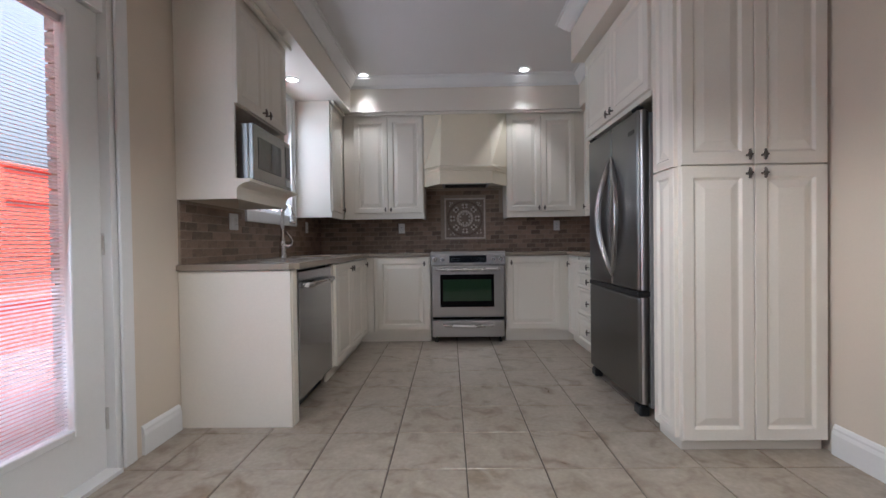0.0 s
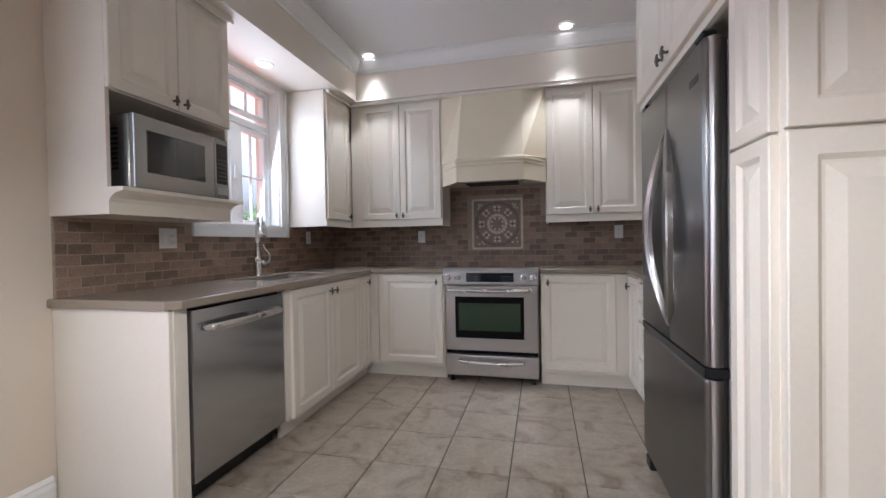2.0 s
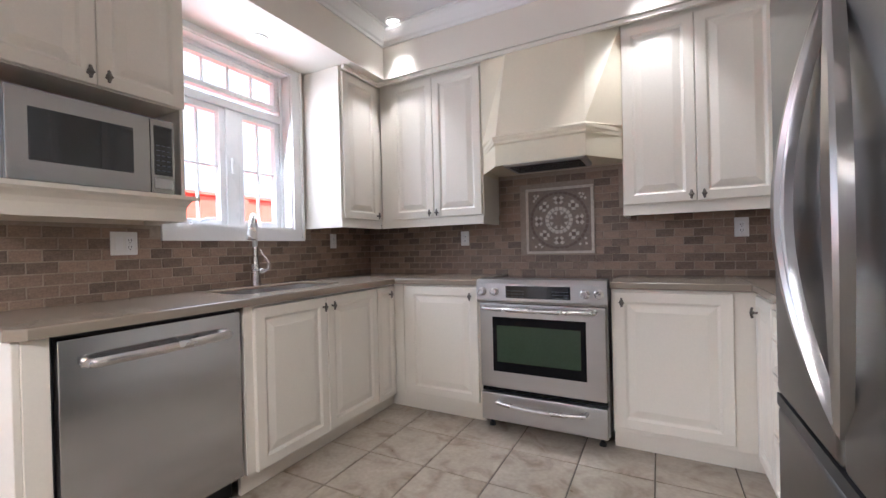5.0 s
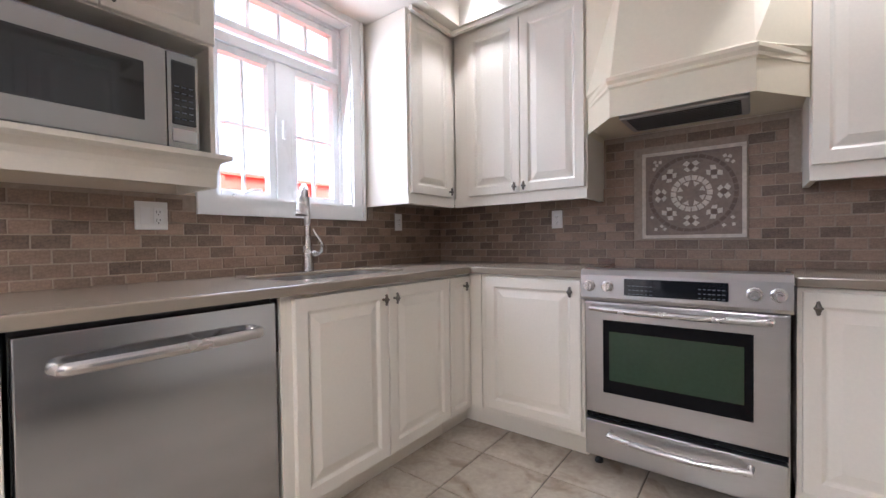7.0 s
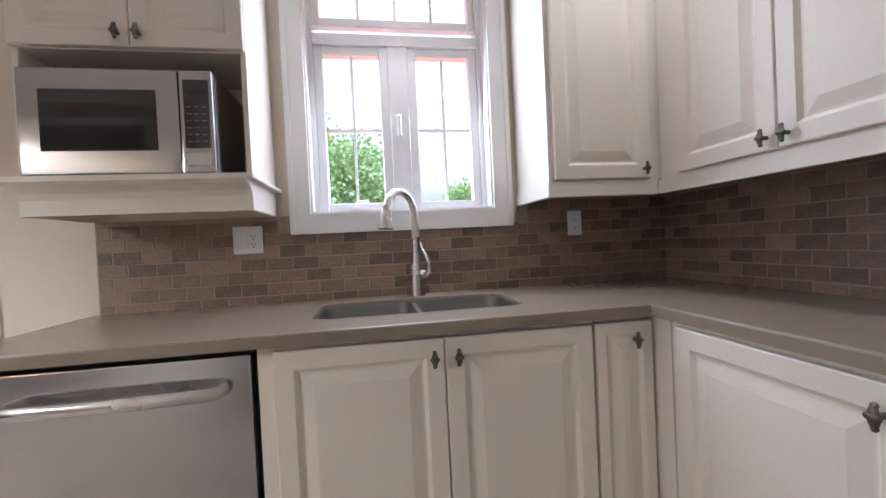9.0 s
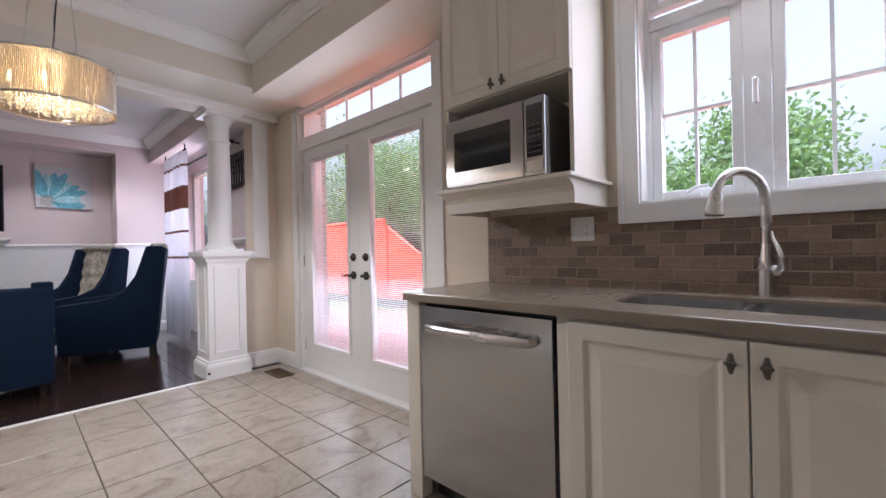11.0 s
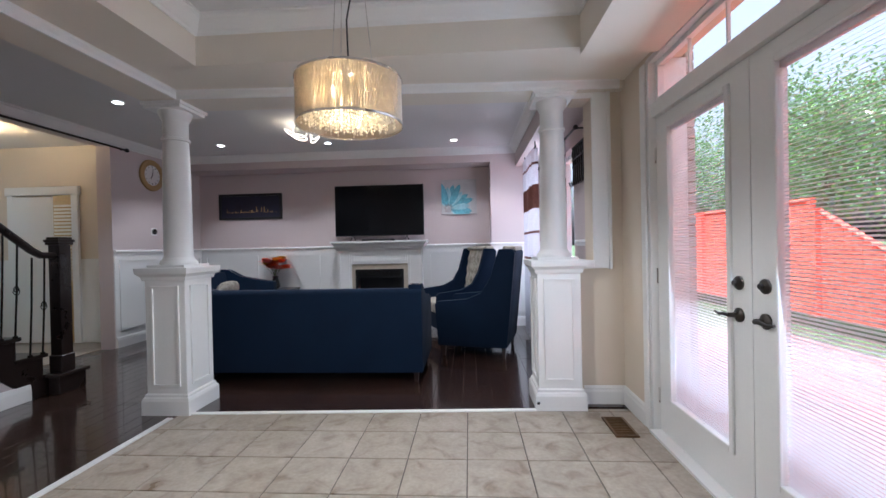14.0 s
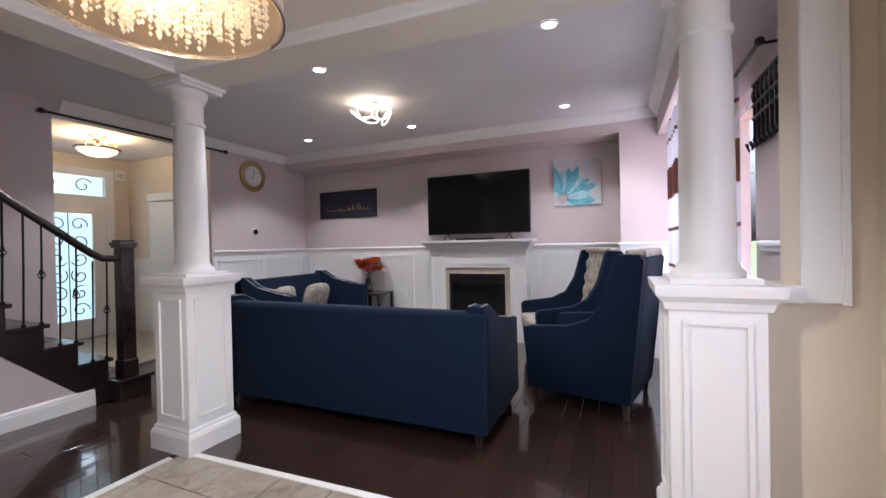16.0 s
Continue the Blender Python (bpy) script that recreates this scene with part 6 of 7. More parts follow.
part("cap", B((3.49, -0.76, 1.36, 3.63, -0.62, 1.385), (3.482, -0.768, 1.385, 3.638, -0.612, 1.41), (3.497, -0.753, 1.41, 3.623, -0.627, 1.432), bevel=0.004), espresso, nw)
part("collar", B((3.495, -0.755, RISE, 3.625, -0.625, RISE + 0.16), bevel=0.006), espresso, nw)
hr = thing("stair_handrail", (3.56, 0, 1.3), "dark wooden handrail rising with the stairs", "handrail")
HZ = lambda y: 1.30 + slope * 0.93 * (y + 0.45)
bm = bmesh.new()
add_tube(bm, [(3.56, -0.635, 1.265), (3.56, -0.52, 1.268), (3.56, -0.44, 1.315), (3.56, 0.3, HZ(0.3)), (3.56, 1.0, HZ(1.0))], [0.034, 0.034, 0.036, 0.036, 0.036], 12, flat=0.85)
part("rail", bm, espresso, hr, smooth=True)
k = 0
for i in range(1, 9):
    for f in (0.06, 0.165):
        y = -0.83 + RUN * (i - 1) + f
        if y < -0.58 or y > 0.95:
            continue
        ob = thing("baluster", (SX - 0.0, y, RISE * i), "wrought iron baluster with a twisted basket" if k % 2 == 0 else "plain wrought iron baluster", "baluster", "stair balusters")
        bm = bmesh.new()
        top_z = (HZ(y) if y > -0.44 else 1.27) - 0.02
        add_tube(bm, [(3.60, y, RISE * i), (3.575, y, (RISE * i + top_z) / 2), (3.56, y, top_z)], 0.0075, 6)
        part("bar", bm, iron, ob)
        bm = bmesh.new()
        add_box(bm, 3.588, y - 0.012, RISE * i, 3.612, y + 0.012, RISE * i + 0.02)
        part("shoe", bm, iron, ob)
        if k % 2 == 0:
            zc = (RISE * i + top_z) / 2
            for q in range(4):
                bm = bmesh.new()
                add_tube(bm, [(3.577 + 0.022 * math.sin(math.pi * j / 8) * math.cos(q * 1.571 + j * 0.35), y + 0.022 * math.sin(math.pi * j / 8) * math.sin(q * 1.571 + j * 0.35), zc - 0.045 + 0.09 * j / 8) for j in range(9)], 0.0035, 5)
                part("basket_wire", bm, iron, ob)
        k += 1

# ---- entrance ----
fdx = 6.998
fd = thing("door_2", (fdx, -1.75, 0), "white front door with an ornate iron and glass panel and a transom", "door", kind="structure")
part("leaf", B((fdx - 0.05, -2.28, 0.01, fdx - 0.002, -2.10, 2.05), (fdx - 0.05, -1.50, 0.01, fdx - 0.002, -1.32, 2.05), (fdx - 0.05, -2.10, 0.01, fdx - 0.002, -1.50, 0.30), (fdx - 0.05, -2.10, 1.92, fdx - 0.002, -1.50, 2.05)), white, fd)
# glass emits in place of daylight; the wall behind it is solid
lit = mat("glowing_obscured_glass", (0.62, 0.85, 0.88), 0.5, vary=0.12, scale=6, bump=0.1, emit=0.22)
part("glass_panel", B((fdx - 0.02, -2.10, 0.30, fdx - 0.012, -1.50, 1.92)), lit, fd, "obscured glass with a glow put in for daylight")
part("transom_glass", B((fdx - 0.02, -2.26, 2.20, fdx - 0.012, -1.30, 2.50)), lit, fd)
part("casing", B((fdx - 0.06, -2.40, 0, fdx - 0.002, -2.28, 2.62), (fdx - 0.06, -1.32, 0, fdx - 0.002, -1.20, 2.62), (fdx - 0.06, -2.28, 2.05, fdx - 0.002, -1.32, 2.20), (fdx - 0.06, -2.28, 2.50, fdx - 0.002, -1.32, 2.62), bevel=0.004), white, fd)


def scroll(cy, cz, r0, turn, flip):
    return [(fdx - 0.03, cy + flip * (r0 * (1 - t / 22)) * math.cos(0.42 * t + turn), cz + (r0 * (1 - t / 22)) * math.sin(0.42 * t + turn)) for t in range(18)]


for row in range(6):
    for flip in (-1, 1):
        bm = bmesh.new()
        add_tube(bm, scroll(-1.80 + flip * 0.13, 0.45 + 0.26 * row, 0.115, 1.2 * row, flip), 0.008, 5)
        part("iron_scroll", bm, iron, fd)
for flip in (-1, 1):
    bm = bmesh.new()
    add_tube(bm, scroll(-1.78 + flip * 0.22, 2.35, 0.12, 0.5, flip), 0.008, 5)
    part("iron_scroll", bm, iron, fd)
bm = bmesh.new()
add_tube(bm, [(fdx - 0.03, -1.80, 0.30), (fdx - 0.03, -1.80, 1.92)], 0.007, 6)
part("iron_stem", bm, iron, fd)
cd = thing("door_3", (5.9, -2.65, 0), "white panelled closet door standing ajar", "door", kind="structure")
part("casing", B((5.32, -2.6375, 0, 5.42, -2.60, 2.12), (6.30, -2.6375, 0, 6.40, -2.60, 2.12), (5.30, -2.6375, 2.12, 6.42, -2.59, 2.24), bevel=0.004), white, cd)
CDM = pose(6.28, -2.60, 0.01, 0, 0, 188)
lf = part("leaf", B((0, -0.035, 0, 0.58, 0, 2.09), bevel=0.003), white, cd, m=CDM)
for x0, x1 in ((0.07, 0.26), (0.32, 0.51)):
    for z0, z1 in ((0.2, 0.85), (0.98, 1.55), (1.67, 1.95)):
        bm = door_mesh(x1 - x0, z1 - z0, t=0.008, frame=0.012)
        part("panel", bm, white, lf, m=CDM @ pose(x1, 0.0, z0, 0, 0, 180))
# flat gold slab: the closet's warm light is put into its colour
part("shadow_gap", B((5.42, -2.6372, 0.01, 5.72, -2.630, 2.12)), gold, cd, "gold slab coloured like a warmly lit closet interior")
for k in range(22):
    part("louver", B((5.44, -2.629, 0.9 + 0.05 * k, 5.70, -2.618, 0.93 + 0.05 * k)), cream, cd)
fl = thing("entrance_lamp", (5.55, -1.5, 2.66), "bronze semi-flush lamp with an alabaster bowl, lit", "ceiling light")
FM = Matrix.Translation((5.55, -1.50, 0))
bm = bmesh.new()
add_lathe(bm, [(0.10, LZ - 0.001), (0.10, LZ - 0.02), (0.03, LZ - 0.05), (0.02, 2.72), (0.03, 2.70)], 20, FM)
part("canopy", bm, brass, fl, smooth=True)
bm = bmesh.new()
add_lathe(bm, [(0.02, 2.545), (0.12, 2.56), (0.19, 2.60), (0.215, 2.64)], 32, FM, cap=False)
part("bowl", bm, frost, fl, "glowing alabaster glass bowl", smooth=True)
bm = bmesh.new()
add_lathe(bm, [(0.212, 2.635), (0.24, 2.64), (0.245, 2.65), (0.21, 2.655), (0.212, 2.635)], 32, FM, cap=False)
part("rim", bm, brass, fl, smooth=True)
for k in range(3):
    a = 2 * math.pi * k / 3
    bm = bmesh.new()
    add_tube(bm, [(5.55 + q * math.cos(a), -1.5 + q * math.sin(a), z) for q, z in ((0.22, 2.65), (0.17, 2.72), (0.10, 2.71), (0.06, 2.76), (0.02, 2.80))], 0.008, 6)
    part("scroll_arm", bm, brass, fl)
bulb("entrance_lamp_light", (5.55, -1.5, 2.70), 7.0, (1, 0.74, 0.42), 0.08)
cr = thing("opening_rod", (LIVX - 0.06, -1.45, 2.72), "black curtain rod across the entrance opening", "curtain rod")
bm = bmesh.new()
add_tube(bm, [(LIVX - 0.06, -2.45, 2.68), (LIVX - 0.06, -0.52, 2.68)], 0.013, 10)
part("rod", bm, iron, cr)
for y in (-2.47, -0.50):
    bm = bmesh.new()
    add_ball(bm, (LIVX - 0.06, y, 2.68), (0.028, 0.032, 0.028))
    part("finial", bm, iron, cr)
    bm = bmesh.new()
    add_tube(bm, [(LIVX - 0.001, y * 0.985, 2.68), (LIVX - 0.06, y * 0.985, 2.68)], 0.009, 8)
    part("bracket", bm, iron, cr)

# ---- outside ----
structure("ground", B((-300, -300, -0.60, LX - 0.221, 300, -0.40)), grass, "lawn behind the house", "ground")
dk = thing("deck", (-3.2, 1.5, -0.14), "red stained wooden deck, sunlit", "deck")
for k in range(23):
    x = -5.0 + 0.142 * k
    part("deck_board", B((x, -4.0, -0.17, x + 0.136, 6.5, -0.14)), deck_wood, dk)
part("deck_frame", B((-5.0, -4.0, -0.40, LX - 0.23, 6.5, -0.172)), red_wood, dk)


def fence(y0, y1, h0, h1, label, x=-4.95):
    ob = thing("fence_panel", (x, (y0 + y1) / 2, -0.14), label, "fence", "red garden fence")
    n = max(int((y1 - y0) / 0.15), 1)
    for k in range(n):
        a, b = y0 + (y1 - y0) * k / n, y0 + (y1 - y0) * (k + 1) / n - 0.008
        za, zb = h0 + (h1 - h0) * k / n, h0 + (h1 - h0) * (k + 1) / n
        bm = bmesh.new()
        lo = [bm.verts.new((x + dx, y, -0.14)) for dx in (0, 0.02) for y in (a, b)]
        hi = [bm.verts.new((x + dx, y, z)) for dx in (0, 0.02) for y, z in ((a, za), (b, zb))]
        for f in ((lo[0], lo[1], lo[3], lo[2]), (hi[0], hi[1], hi[3], hi[2]), (lo[0], lo[1], hi[1], hi[0]), (lo[2], lo[3], hi[3], hi[2]), (lo[0], lo[2], hi[2], hi[0]), (lo[1], lo[3], hi[3], hi[1])):
            bm.faces.new(f)
        part("board", bm, red_wood, ob)
    bm = bmesh.new()
    add_tube(bm, [(x + 0.01, y0, h0 + 0.02), (x + 0.01, y1, h1 + 0.02)], 0.05, 4)
    part("cap_rail", bm, red_wood, ob)
    for y in (y0, y1):
        part("post", B((x + 0.021, y - 0.045, -0.14, x + 0.11, y + 0.045, (h0 if y == y0 else h1) + 0.06)), red_wood, ob)


fence(-12.0, -8.5, 1.95, 1.95, "tall red stained board fence", -6.5)
fence(-8.4, -4.95, 1.95, 1.95, "tall red stained board fence", -6.5)
fence(-4.85, -3.55, 1.75, 0.98, "red stained board fence with a sloping top", -6.5)
fence(-3.45, 3.0, 0.95, 0.95, "low red stained board fence", -6.5)
bench = thing("deck_bench_wall", (-4.9, 5.6, -0.14), "low red stained board wall at the edge of the deck", "low wall")
for k in range(18):
    part("board", B((-4.93, 3.2 + 0.27 * k, -0.14, -4.90, 3.462 + 0.27 * k, 0.44)), red_wood, bench)
part("cap", B((-5.05, 3.15, 0.441, -4.80, 8.1, 0.49), bevel=0.006), red_wood, bench)
scr = thing("privacy_screen", (-5.5, 6.5, -0.14), "tall red stained privacy screen with diagonal boards", "fence")
for y in (4.95, 6.5, 8.05):
    part("post", B((-5.56, y - 0.06, -0.40, -5.44, y + 0.06, 2.08)), red_wood, scr)
part("top_rail", B((-5.57, 4.89, 2.081, -5.43, 8.11, 2.13), bevel=0.004), red_wood, scr)
part("upper_board", B((-5.52, 5.02, 1.72, -5.48, 7.99, 2.08)), red_wood, scr)
part("middle_rail", B((-5.54, 5.02, 1.66, -5.46, 7.99, 1.718)), red_wood, scr)
part("backing", B((-5.525, 5.02, -0.14, -5.515, 7.99, 1.658)), red_wood, scr)
for k in range(22):
    bm = bmesh.new()
    a = -2.0 + 0.24 * k
    pts = []
    for y, z in ((a, -0.12), (a + 0.225, -0.12), (a + 0.225 + 1.76, 1.64), (a + 1.76, 1.64)):
        pts.append((y + 4.9, z))
    lo, hi = max(p[0] for p in pts), min(p[0] for p in pts)
    if hi < 4.9 or lo > 8.1:
        continue
    f1, f2 = [bm.verts.new((-5.505, y, z)) for y, z in pts], [bm.verts.new((-5.485, y, z)) for y, z in pts]
    bm.faces.new(f1), bm.faces.new(f2[::-1])
    for i in range(4):
        bm.faces.new((f1[i], f1[(i + 1) % 4], f2[(i + 1) % 4], f2[i]))
    part("diagonal_board", bm, red_wood, scr)
bw = thing("brick_reveal", (-1.8, 0.98, -0.14), "orange brick reveal outside the patio door", "brick wall")
part("core", B((-1.742, -0.62, -0.40, LX - 0.225, 0.015, 3.0)), grout, bw)
part("core", B((-1.742, 1.87, -0.40, LX - 0.225, 3.05, 3.0)), grout, bw)
part("lintel", B((-1.742, 0.015, 2.66, LX - 0.225, 1.87, 3.0)), brick_red, bw)


def tree(x, y, h, spread_r, seed, label):
    rnd = random.Random(seed)
    ob = thing("tree", (x, y, -0.4), label, "tree", "garden trees")
    bm = bmesh.new()
    add_tube(bm, [(x, y, -0.4), (x + 0.1, y, h * 0.3), (x - 0.1, y + 0.1, h * 0.65), (x, y, h * 0.9)], [0.16, 0.12, 0.07, 0.02], 8)
    tips = []
    for k in range(16):
        a, z0 = 2.4 * k, h * (0.25 + 0.6 * k / 16)
        q = spread_r * (1.0 - 0.5 * k / 16) * (0.7 + 0.5 * rnd.random())
        tip = Vector((x + q * math.cos(a), y + q * math.sin(a), z0 + q * 0.5))
        add_tube(bm, [(x, y, z0), (x + 0.5 * q * math.cos(a), y + 0.5 * q * math.sin(a), z0 + q * 0.35), tip], [0.045, 0.03, 0.01], 5)
        tips += [tip, tip.lerp(Vector((x, y, z0 + 0.3)), 0.4)]
    part("trunk", bm, bark, ob)
    verts, faces = [], []
    for tip in tips:
        for k in range(260):
            c = tip + Vector([rnd.gauss(0, 0.28 * spread_r), rnd.gauss(0, 0.28 * spread_r), rnd.gauss(0, 0.22 * spread_r)])
            u = Vector([rnd.uniform(-1, 1) for _ in range(3)]).normalized() * 0.065
            w = u.cross(Vector([rnd.uniform(-1, 1) for _ in range(3)])).normalized() * 0.036
            i = len(verts)
            verts += [c - u, c + w, c + u, c - w]
            faces.append((i, i + 1, i + 2, i + 3))
    me = bpy.data.meshes.new("crown")
    me.from_pydata([tuple(v) for v in verts], [], faces)
    me.materials.append(leaf)
    tagged(part("crown", me, None, ob, "many small green leaves"), kind="stuff")


for k, (x, y, h, r_) in enumerate(((-9.5, 0.8, 3.0, 1.4), (-10.0, 2.9, 4.0, 1.2), (-11.5, 6.4, 2.9, 0.9), (-10.5, 9.8, 2.1, 0.9), (-8.0, 13.0, 2.2, 1.0), (-11.0, -5.5, 4.6, 2.0), (-9.6, -8.5, 5.6, 2.4), (-13.0, -12.0, 6.5, 2.8), (-8.0, -13.5, 5.6, 2.4))):
    tree(x, y, h, r_, k + 1, "leafy green garden tree behind the red fence")

# ---- laid pieces, last ----
rnd = random.Random(21)


def block_mesh(name, w, d, h, material, edge=0.004, jag=0.0):
    """A tile with eased upper edges, its face up at z = h."""
    bm = bmesh.new()
    loops = []
    for ins, z in ((0, 0), (0, h - edge), (edge, h)):
        loops.append([bm.verts.new((sx * (w / 2 - ins) + rnd.uniform(-jag, jag), sy * (d / 2 - ins) + rnd.uniform(-jag, jag), z)) for sx, sy in ((-1, -1), (1, -1), (1, 1), (-1, 1))])
    for p, q in zip(loops, loops[1:]):
        for i in range(4):
            bm.faces.new((p[i], p[(i + 1) % 4], q[(i + 1) % 4], q[i]))
    bm.faces.new(loops[-1])
    me = bpy.data.meshes.new(name)
    bm.to_mesh(me)
    bm.free()
    me.materials.append(material)
    return me


# kitchen floor tiles
PX, PY_ = 0.358, 0.358
cache = {}
xs = [LX] + [0.165 + PX * k for k in range(-4, 6) if LX + 0.02 < 0.165 + PX * k < 2.05] + [2.058]
ys = [-0.34] + [2.215 + PY_ * k for k in range(-8, 9) if -0.32 < 2.215 + PY_ * k < BY - 0.02] + [BY]
for xa, xb in zip(xs, xs[1:]):
    for ya, yb in zip(ys, ys[1:]):
        w, d = round(xb - xa - 0.0065, 3), round(yb - ya - 0.0065, 3)
        if w < 0.02 or d < 0.02:
            continue
        if (w, d) not in cache:
            cache[(w, d)] = block_mesh("floor_tile", w, d, 0.006, floor_tile_mat, 0.0022)
        t = part("floor_tile", cache[(w, d)], None, floor, m=pose((xa + xb) / 2, (ya + yb) / 2, -0.0062))

# stone backsplash: running bond
TW, TH, J = 0.106, 0.0525, 0.004
bricks = [block_mesh("splash_tile", TW - J, TH - J, 0.009, splash, 0.003, 0.0011) for _ in range(5)]
half = [block_mesh("splash_tile", TW / 2 - J, TH - J, 0.009, splash, 0.003, 0.0011) for _ in range(3)]
solo_bed = structure("backsplash_bed_north", B((-1.434, BY - 0.0115, 0.913, 1.925, BY - 0.001, 1.376), (-0.168, BY - 0.0115, 1.376, 0.732, BY - 0.001, 1.68)), grout, "grout bed of the stone backsplash behind the range", "backsplash")
west_bed = structure("backsplash_bed_west", B((LX + 0.001, 2.292, 0.913, LX + 0.0115, 4.825, 1.235), (LX + 0.001, 2.292, 1.235, LX + 0.0115, 3.04, 1.30), (LX + 0.001, 4.055, 1.235, LX + 0.0115, 4.825, 1.35)), grout, "grout bed of the stone backsplash under the window", "backsplash")


def lay(parent, a0, a1, z0, z1, to_world, skip):
    row = 0
    z = z0
    while z + TH <= z1 + 0.02:
        off = 0 if row % 2 else TW / 2
        a = a0 - off
        while a < a1:
            c, cz = a + TW / 2, z + TH / 2
            if a >= a0 - 0.03 and a + TW <= a1 + 0.03 and not skip(c, cz, TW / 2):
                part("splash_tile", bricks[rnd.randrange(5)], None, parent, m=to_world(c, cz) @ pose(0, 0, 0, rnd.uniform(-0.8, 0.8), rnd.uniform(-0.5, 0.5), 0))
            else:
                for hh in (a + TW / 4, a + 3 * TW / 4):
                    if hh - TW / 4 >= a0 - 0.03 and hh + TW / 4 <= a1 + 0.03 and not skip(hh, cz, TW / 4):
                        part("splash_tile", half[rnd.randrange(3)], None, parent, m=to_world(hh, cz))
            a += TW
        row += 1
        z += TH


def skip_north(c, z, r):
    inside_med = 0.045 - r < c < 0.525 + r and 1.075 - 0.02 < z < 1.565 + 0.02
    above = z > 1.37 and not (-0.172 + r < c < 0.736 - r)
    return inside_med or above or z > 1.67


lay(solo_bed, -1.43, 1.92, 0.916, 1.68, lambda c, z: pose(c, BY - 0.005, z, 90, 0, 0), skip_north)


def skip_west(c, z, r):
    return (3.03 - r < c < 4.06 + r and z > 1.215) or (c < 3.05 and z > 1.29) or z > 1.34


lay(west_bed, 2.295, 4.82, 0.916, 1.36, lambda c, z: pose(LX + 0.005, c, z, 90, 0, 90), skip_west)

# mosaic medallion above the range
md = thing("mosaic_medallion", (0.285, BY - 0.012, 1.32), "square stone mosaic medallion with a round star pattern", "mosaic")
MC = Vector((0.285, BY - 0.006, 1.3225))
part("bed", B((0.045, BY - 0.0145, 1.0825, 0.525, BY - 0.0117, 1.5625)), mid_stone, md)
edge = bmesh.new()
for q in ((0.045, 1.0825, 0.525, 1.1005), (0.045, 1.5445, 0.525, 1.5625), (0.045, 1.1005, 0.063, 1.5445), (0.507, 1.1005, 0.525, 1.5445)):
    add_box(edge, q[0], BY - 0.021, q[1], q[2], BY - 0.0142, q[3])
part("border", edge, pale_stone, md)


def chips(name, pts_list, material):
    for pts in pts_list:
        bm = bmesh.new()
        lo = [bm.verts.new((MC.x + x, BY - 0.0142, MC.z + z)) for x, z in pts]
        hi = [bm.verts.new((MC.x + x, BY - 0.0175, MC.z + z)) for x, z in pts]
        bm.faces.new(hi)
        for i in range(len(pts)):
            bm.faces.new((lo[i], lo[(i + 1) % len(pts)], hi[(i + 1) % len(pts)], hi[i]))
        part(name, bm, material, md)


P = lambda r, a: (r * math.cos(radians(a)), r * math.sin(radians(a)))
def at(r, a, pts):
    """Points (along, across) set at radius r in the direction a."""
    c, d = math.cos(radians(a)), math.sin(radians(a))
    return [((r + u) * c - w * d, (r + u) * d + w * c) for u, w in pts]


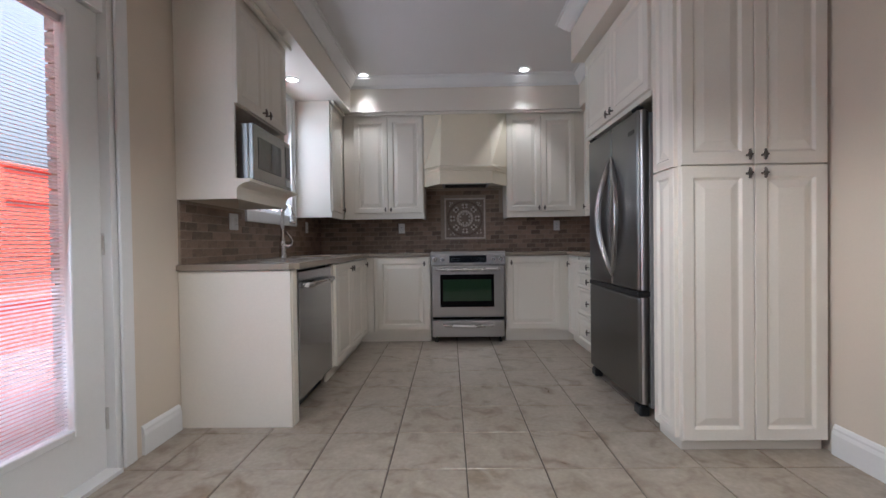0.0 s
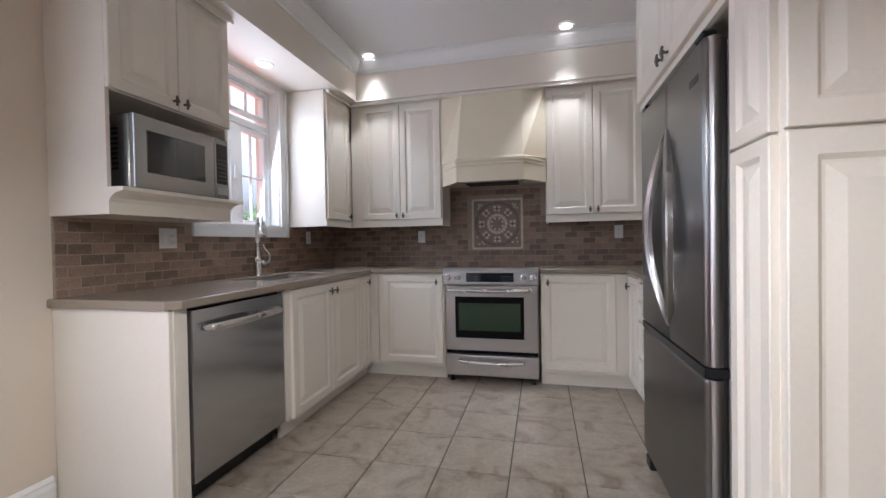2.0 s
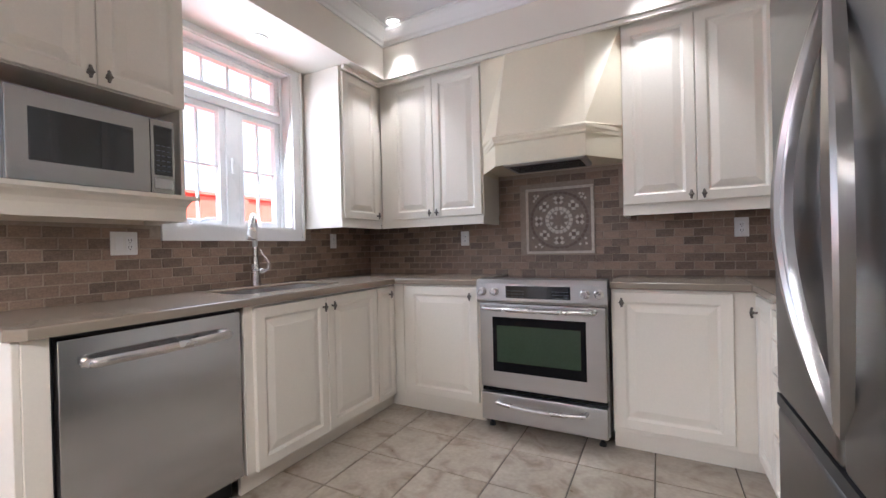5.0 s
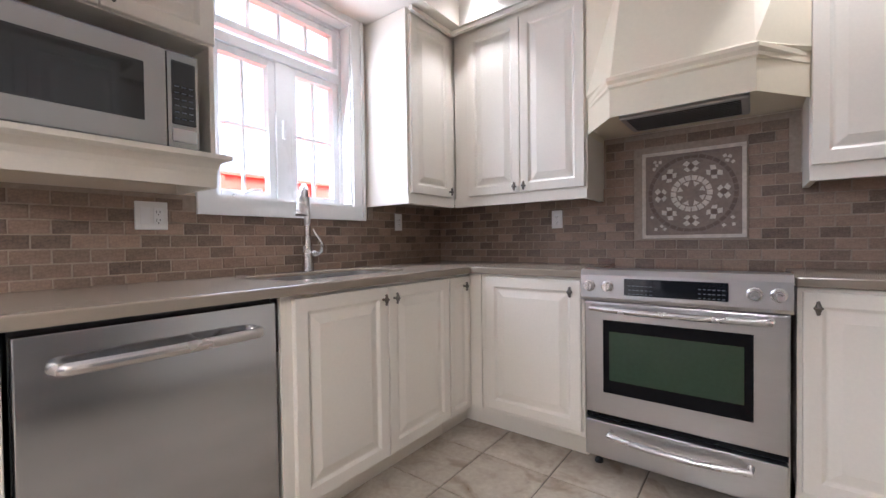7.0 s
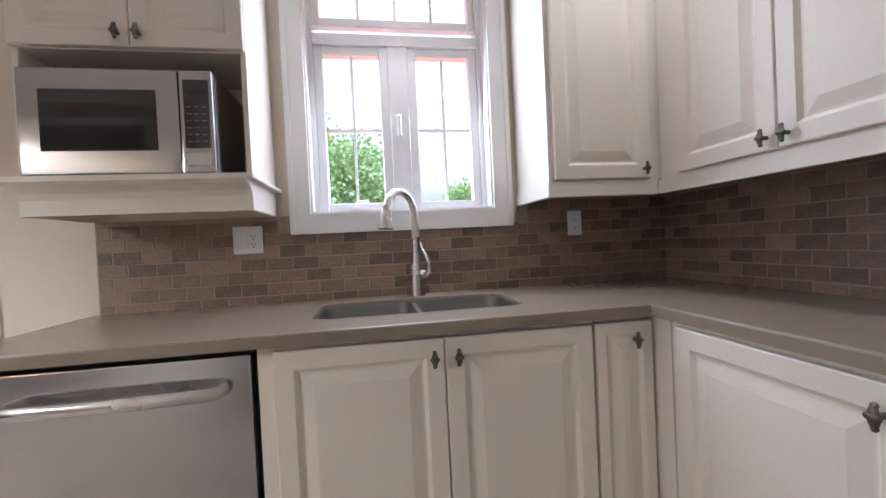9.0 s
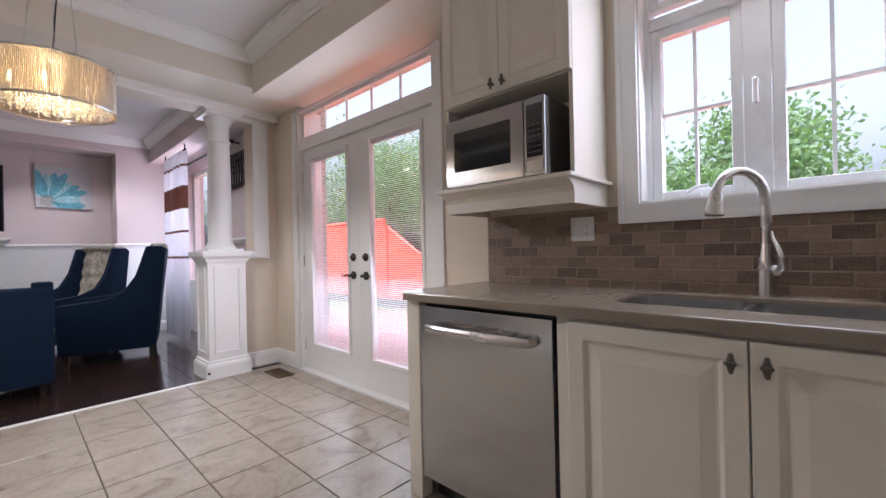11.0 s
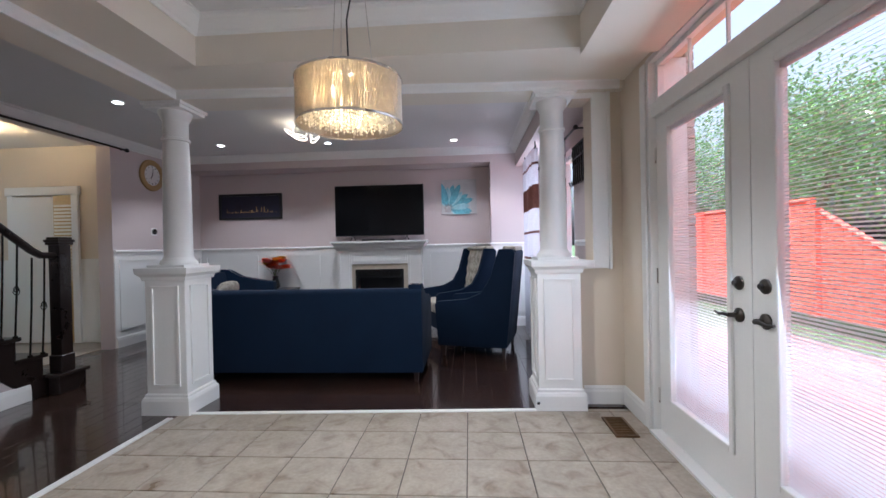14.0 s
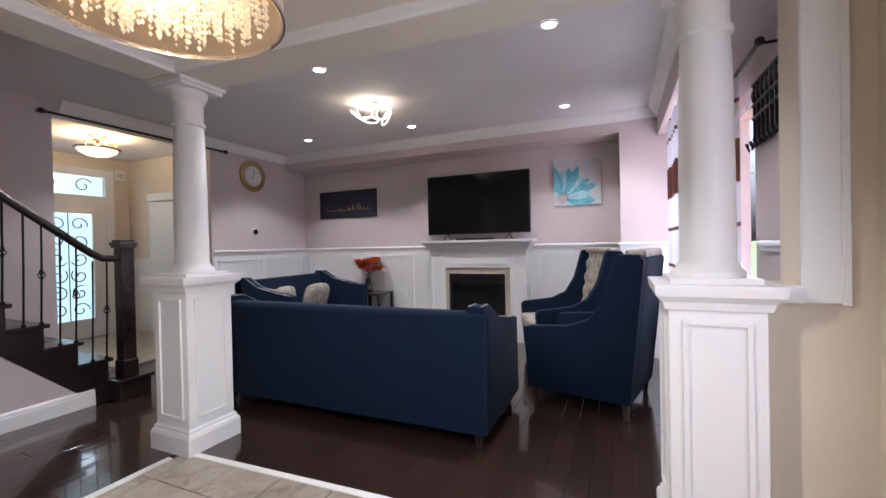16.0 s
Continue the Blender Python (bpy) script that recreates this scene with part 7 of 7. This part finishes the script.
chips("star_point", [[P(0.040, a), P(0.066, a + 14), P(0.066, a - 14)] for a in range(22, 382, 45)], pale_stone)
chips("ring_chip", [at(0.084, a, [(-0.013, -0.011), (0.013, -0.0135), (0.013, 0.0135), (-0.013, 0.011)]) for a in range(0, 360, 20)], pale_stone)
chips("dark_square", [at(0.146, a, [(-0.017, 0), (0, -0.017), (0.017, 0), (0, 0.017)]) for a in range(0, 360, 45)], dark_chip)
for side in (-1, 1):
    chips("petal_chip", [at(0.146, a, [(-0.001, 0.019 * side), (0.019, 0.004 * side), (0.030, 0.022 * side), (0.013, 0.040 * side)]) for a in range(0, 360, 45)], pale_stone)
    chips("petal_chip", [at(0.146, a, [(-0.003, 0.019 * side), (-0.021, 0.003 * side), (-0.030, 0.016 * side), (-0.014, 0.036 * side)]) for a in range(0, 360, 45)], pale_stone)
chips("outer_chip", [[P(0.190, a + 0.6), P(0.209, a + 0.6), P(0.209, a + 9.4), P(0.190, a + 9.4)] for a in range(0, 360, 10)], dark_chip)
chips("edge_strip", [[(a, b), (a + 0.063, b), (a + 0.063, b + 0.016), (a, b + 0.016)] for b in (-0.219, 0.203) for a in (-0.2, -0.132, -0.064, 0.004, 0.072, 0.137)], mid_stone)
rc = random.Random(3)
for sx in (-1, 1):
    for sz in (-1, 1):
        sh = []
        for k in range(60):
            x, z = 0.06 + 0.13 * rc.random(), 0.06 + 0.13 * rc.random()
            if math.hypot(x, z) < 0.222 or any(math.hypot(x - p[0], z - p[1]) < 0.0185 for p in sh):
                continue
            sh.append((x, z))
            chips("corner_chip", [[(sx * (x + 0.011 * math.cos(b + k)), sz * (z + 0.011 * math.sin(b + k))) for b in (0, 1.4, 2.9, 4.4)]], pale_stone)

# dark hardwood boards
boards = {}
BWD = 0.125
for region in ((LIVR, LIVX, LIVY, -0.375), (2.10, 4.5, -0.375, 2.9)):
    x0, x1, y0, y1 = region
    x = x0
    while x < x1 - 0.02:
        w = round(min(BWD, x1 - x) - 0.0015, 4)
        a = y0
        cut = y0 + 0.4 + 0.9 * rnd.random()
        while a < y1 - 0.01:
            b = min(cut, y1)
            ln = round(b - a - 0.0015, 2)
            if ln > 0.02:
                if (w, ln) not in boards:
                    boards[(w, ln)] = block_mesh("floor_board", w, ln, 0.012, darkwood, 0.001)
                part("floor_board", boards[(w, ln)], None, floor_wood, m=pose(x + w / 2, (a + b) / 2, -0.012))
            a = b
            cut = b + 1.0 + 0.9 * rnd.random()
        x += BWD

# bricks of the outside return wall
bk = block_mesh("brick", 0.052, 0.062, 0.012, brick_red, 0.003)
for r_ in range(40):
    z = -0.12 + 0.073 * r_
    part("brick", bk, None, bw, m=pose(-1.722, 0.015, z, -90, 0, 0))
    part("brick", bk, None, bw, m=pose(-1.722, 1.87, z, 90, 0, 0))
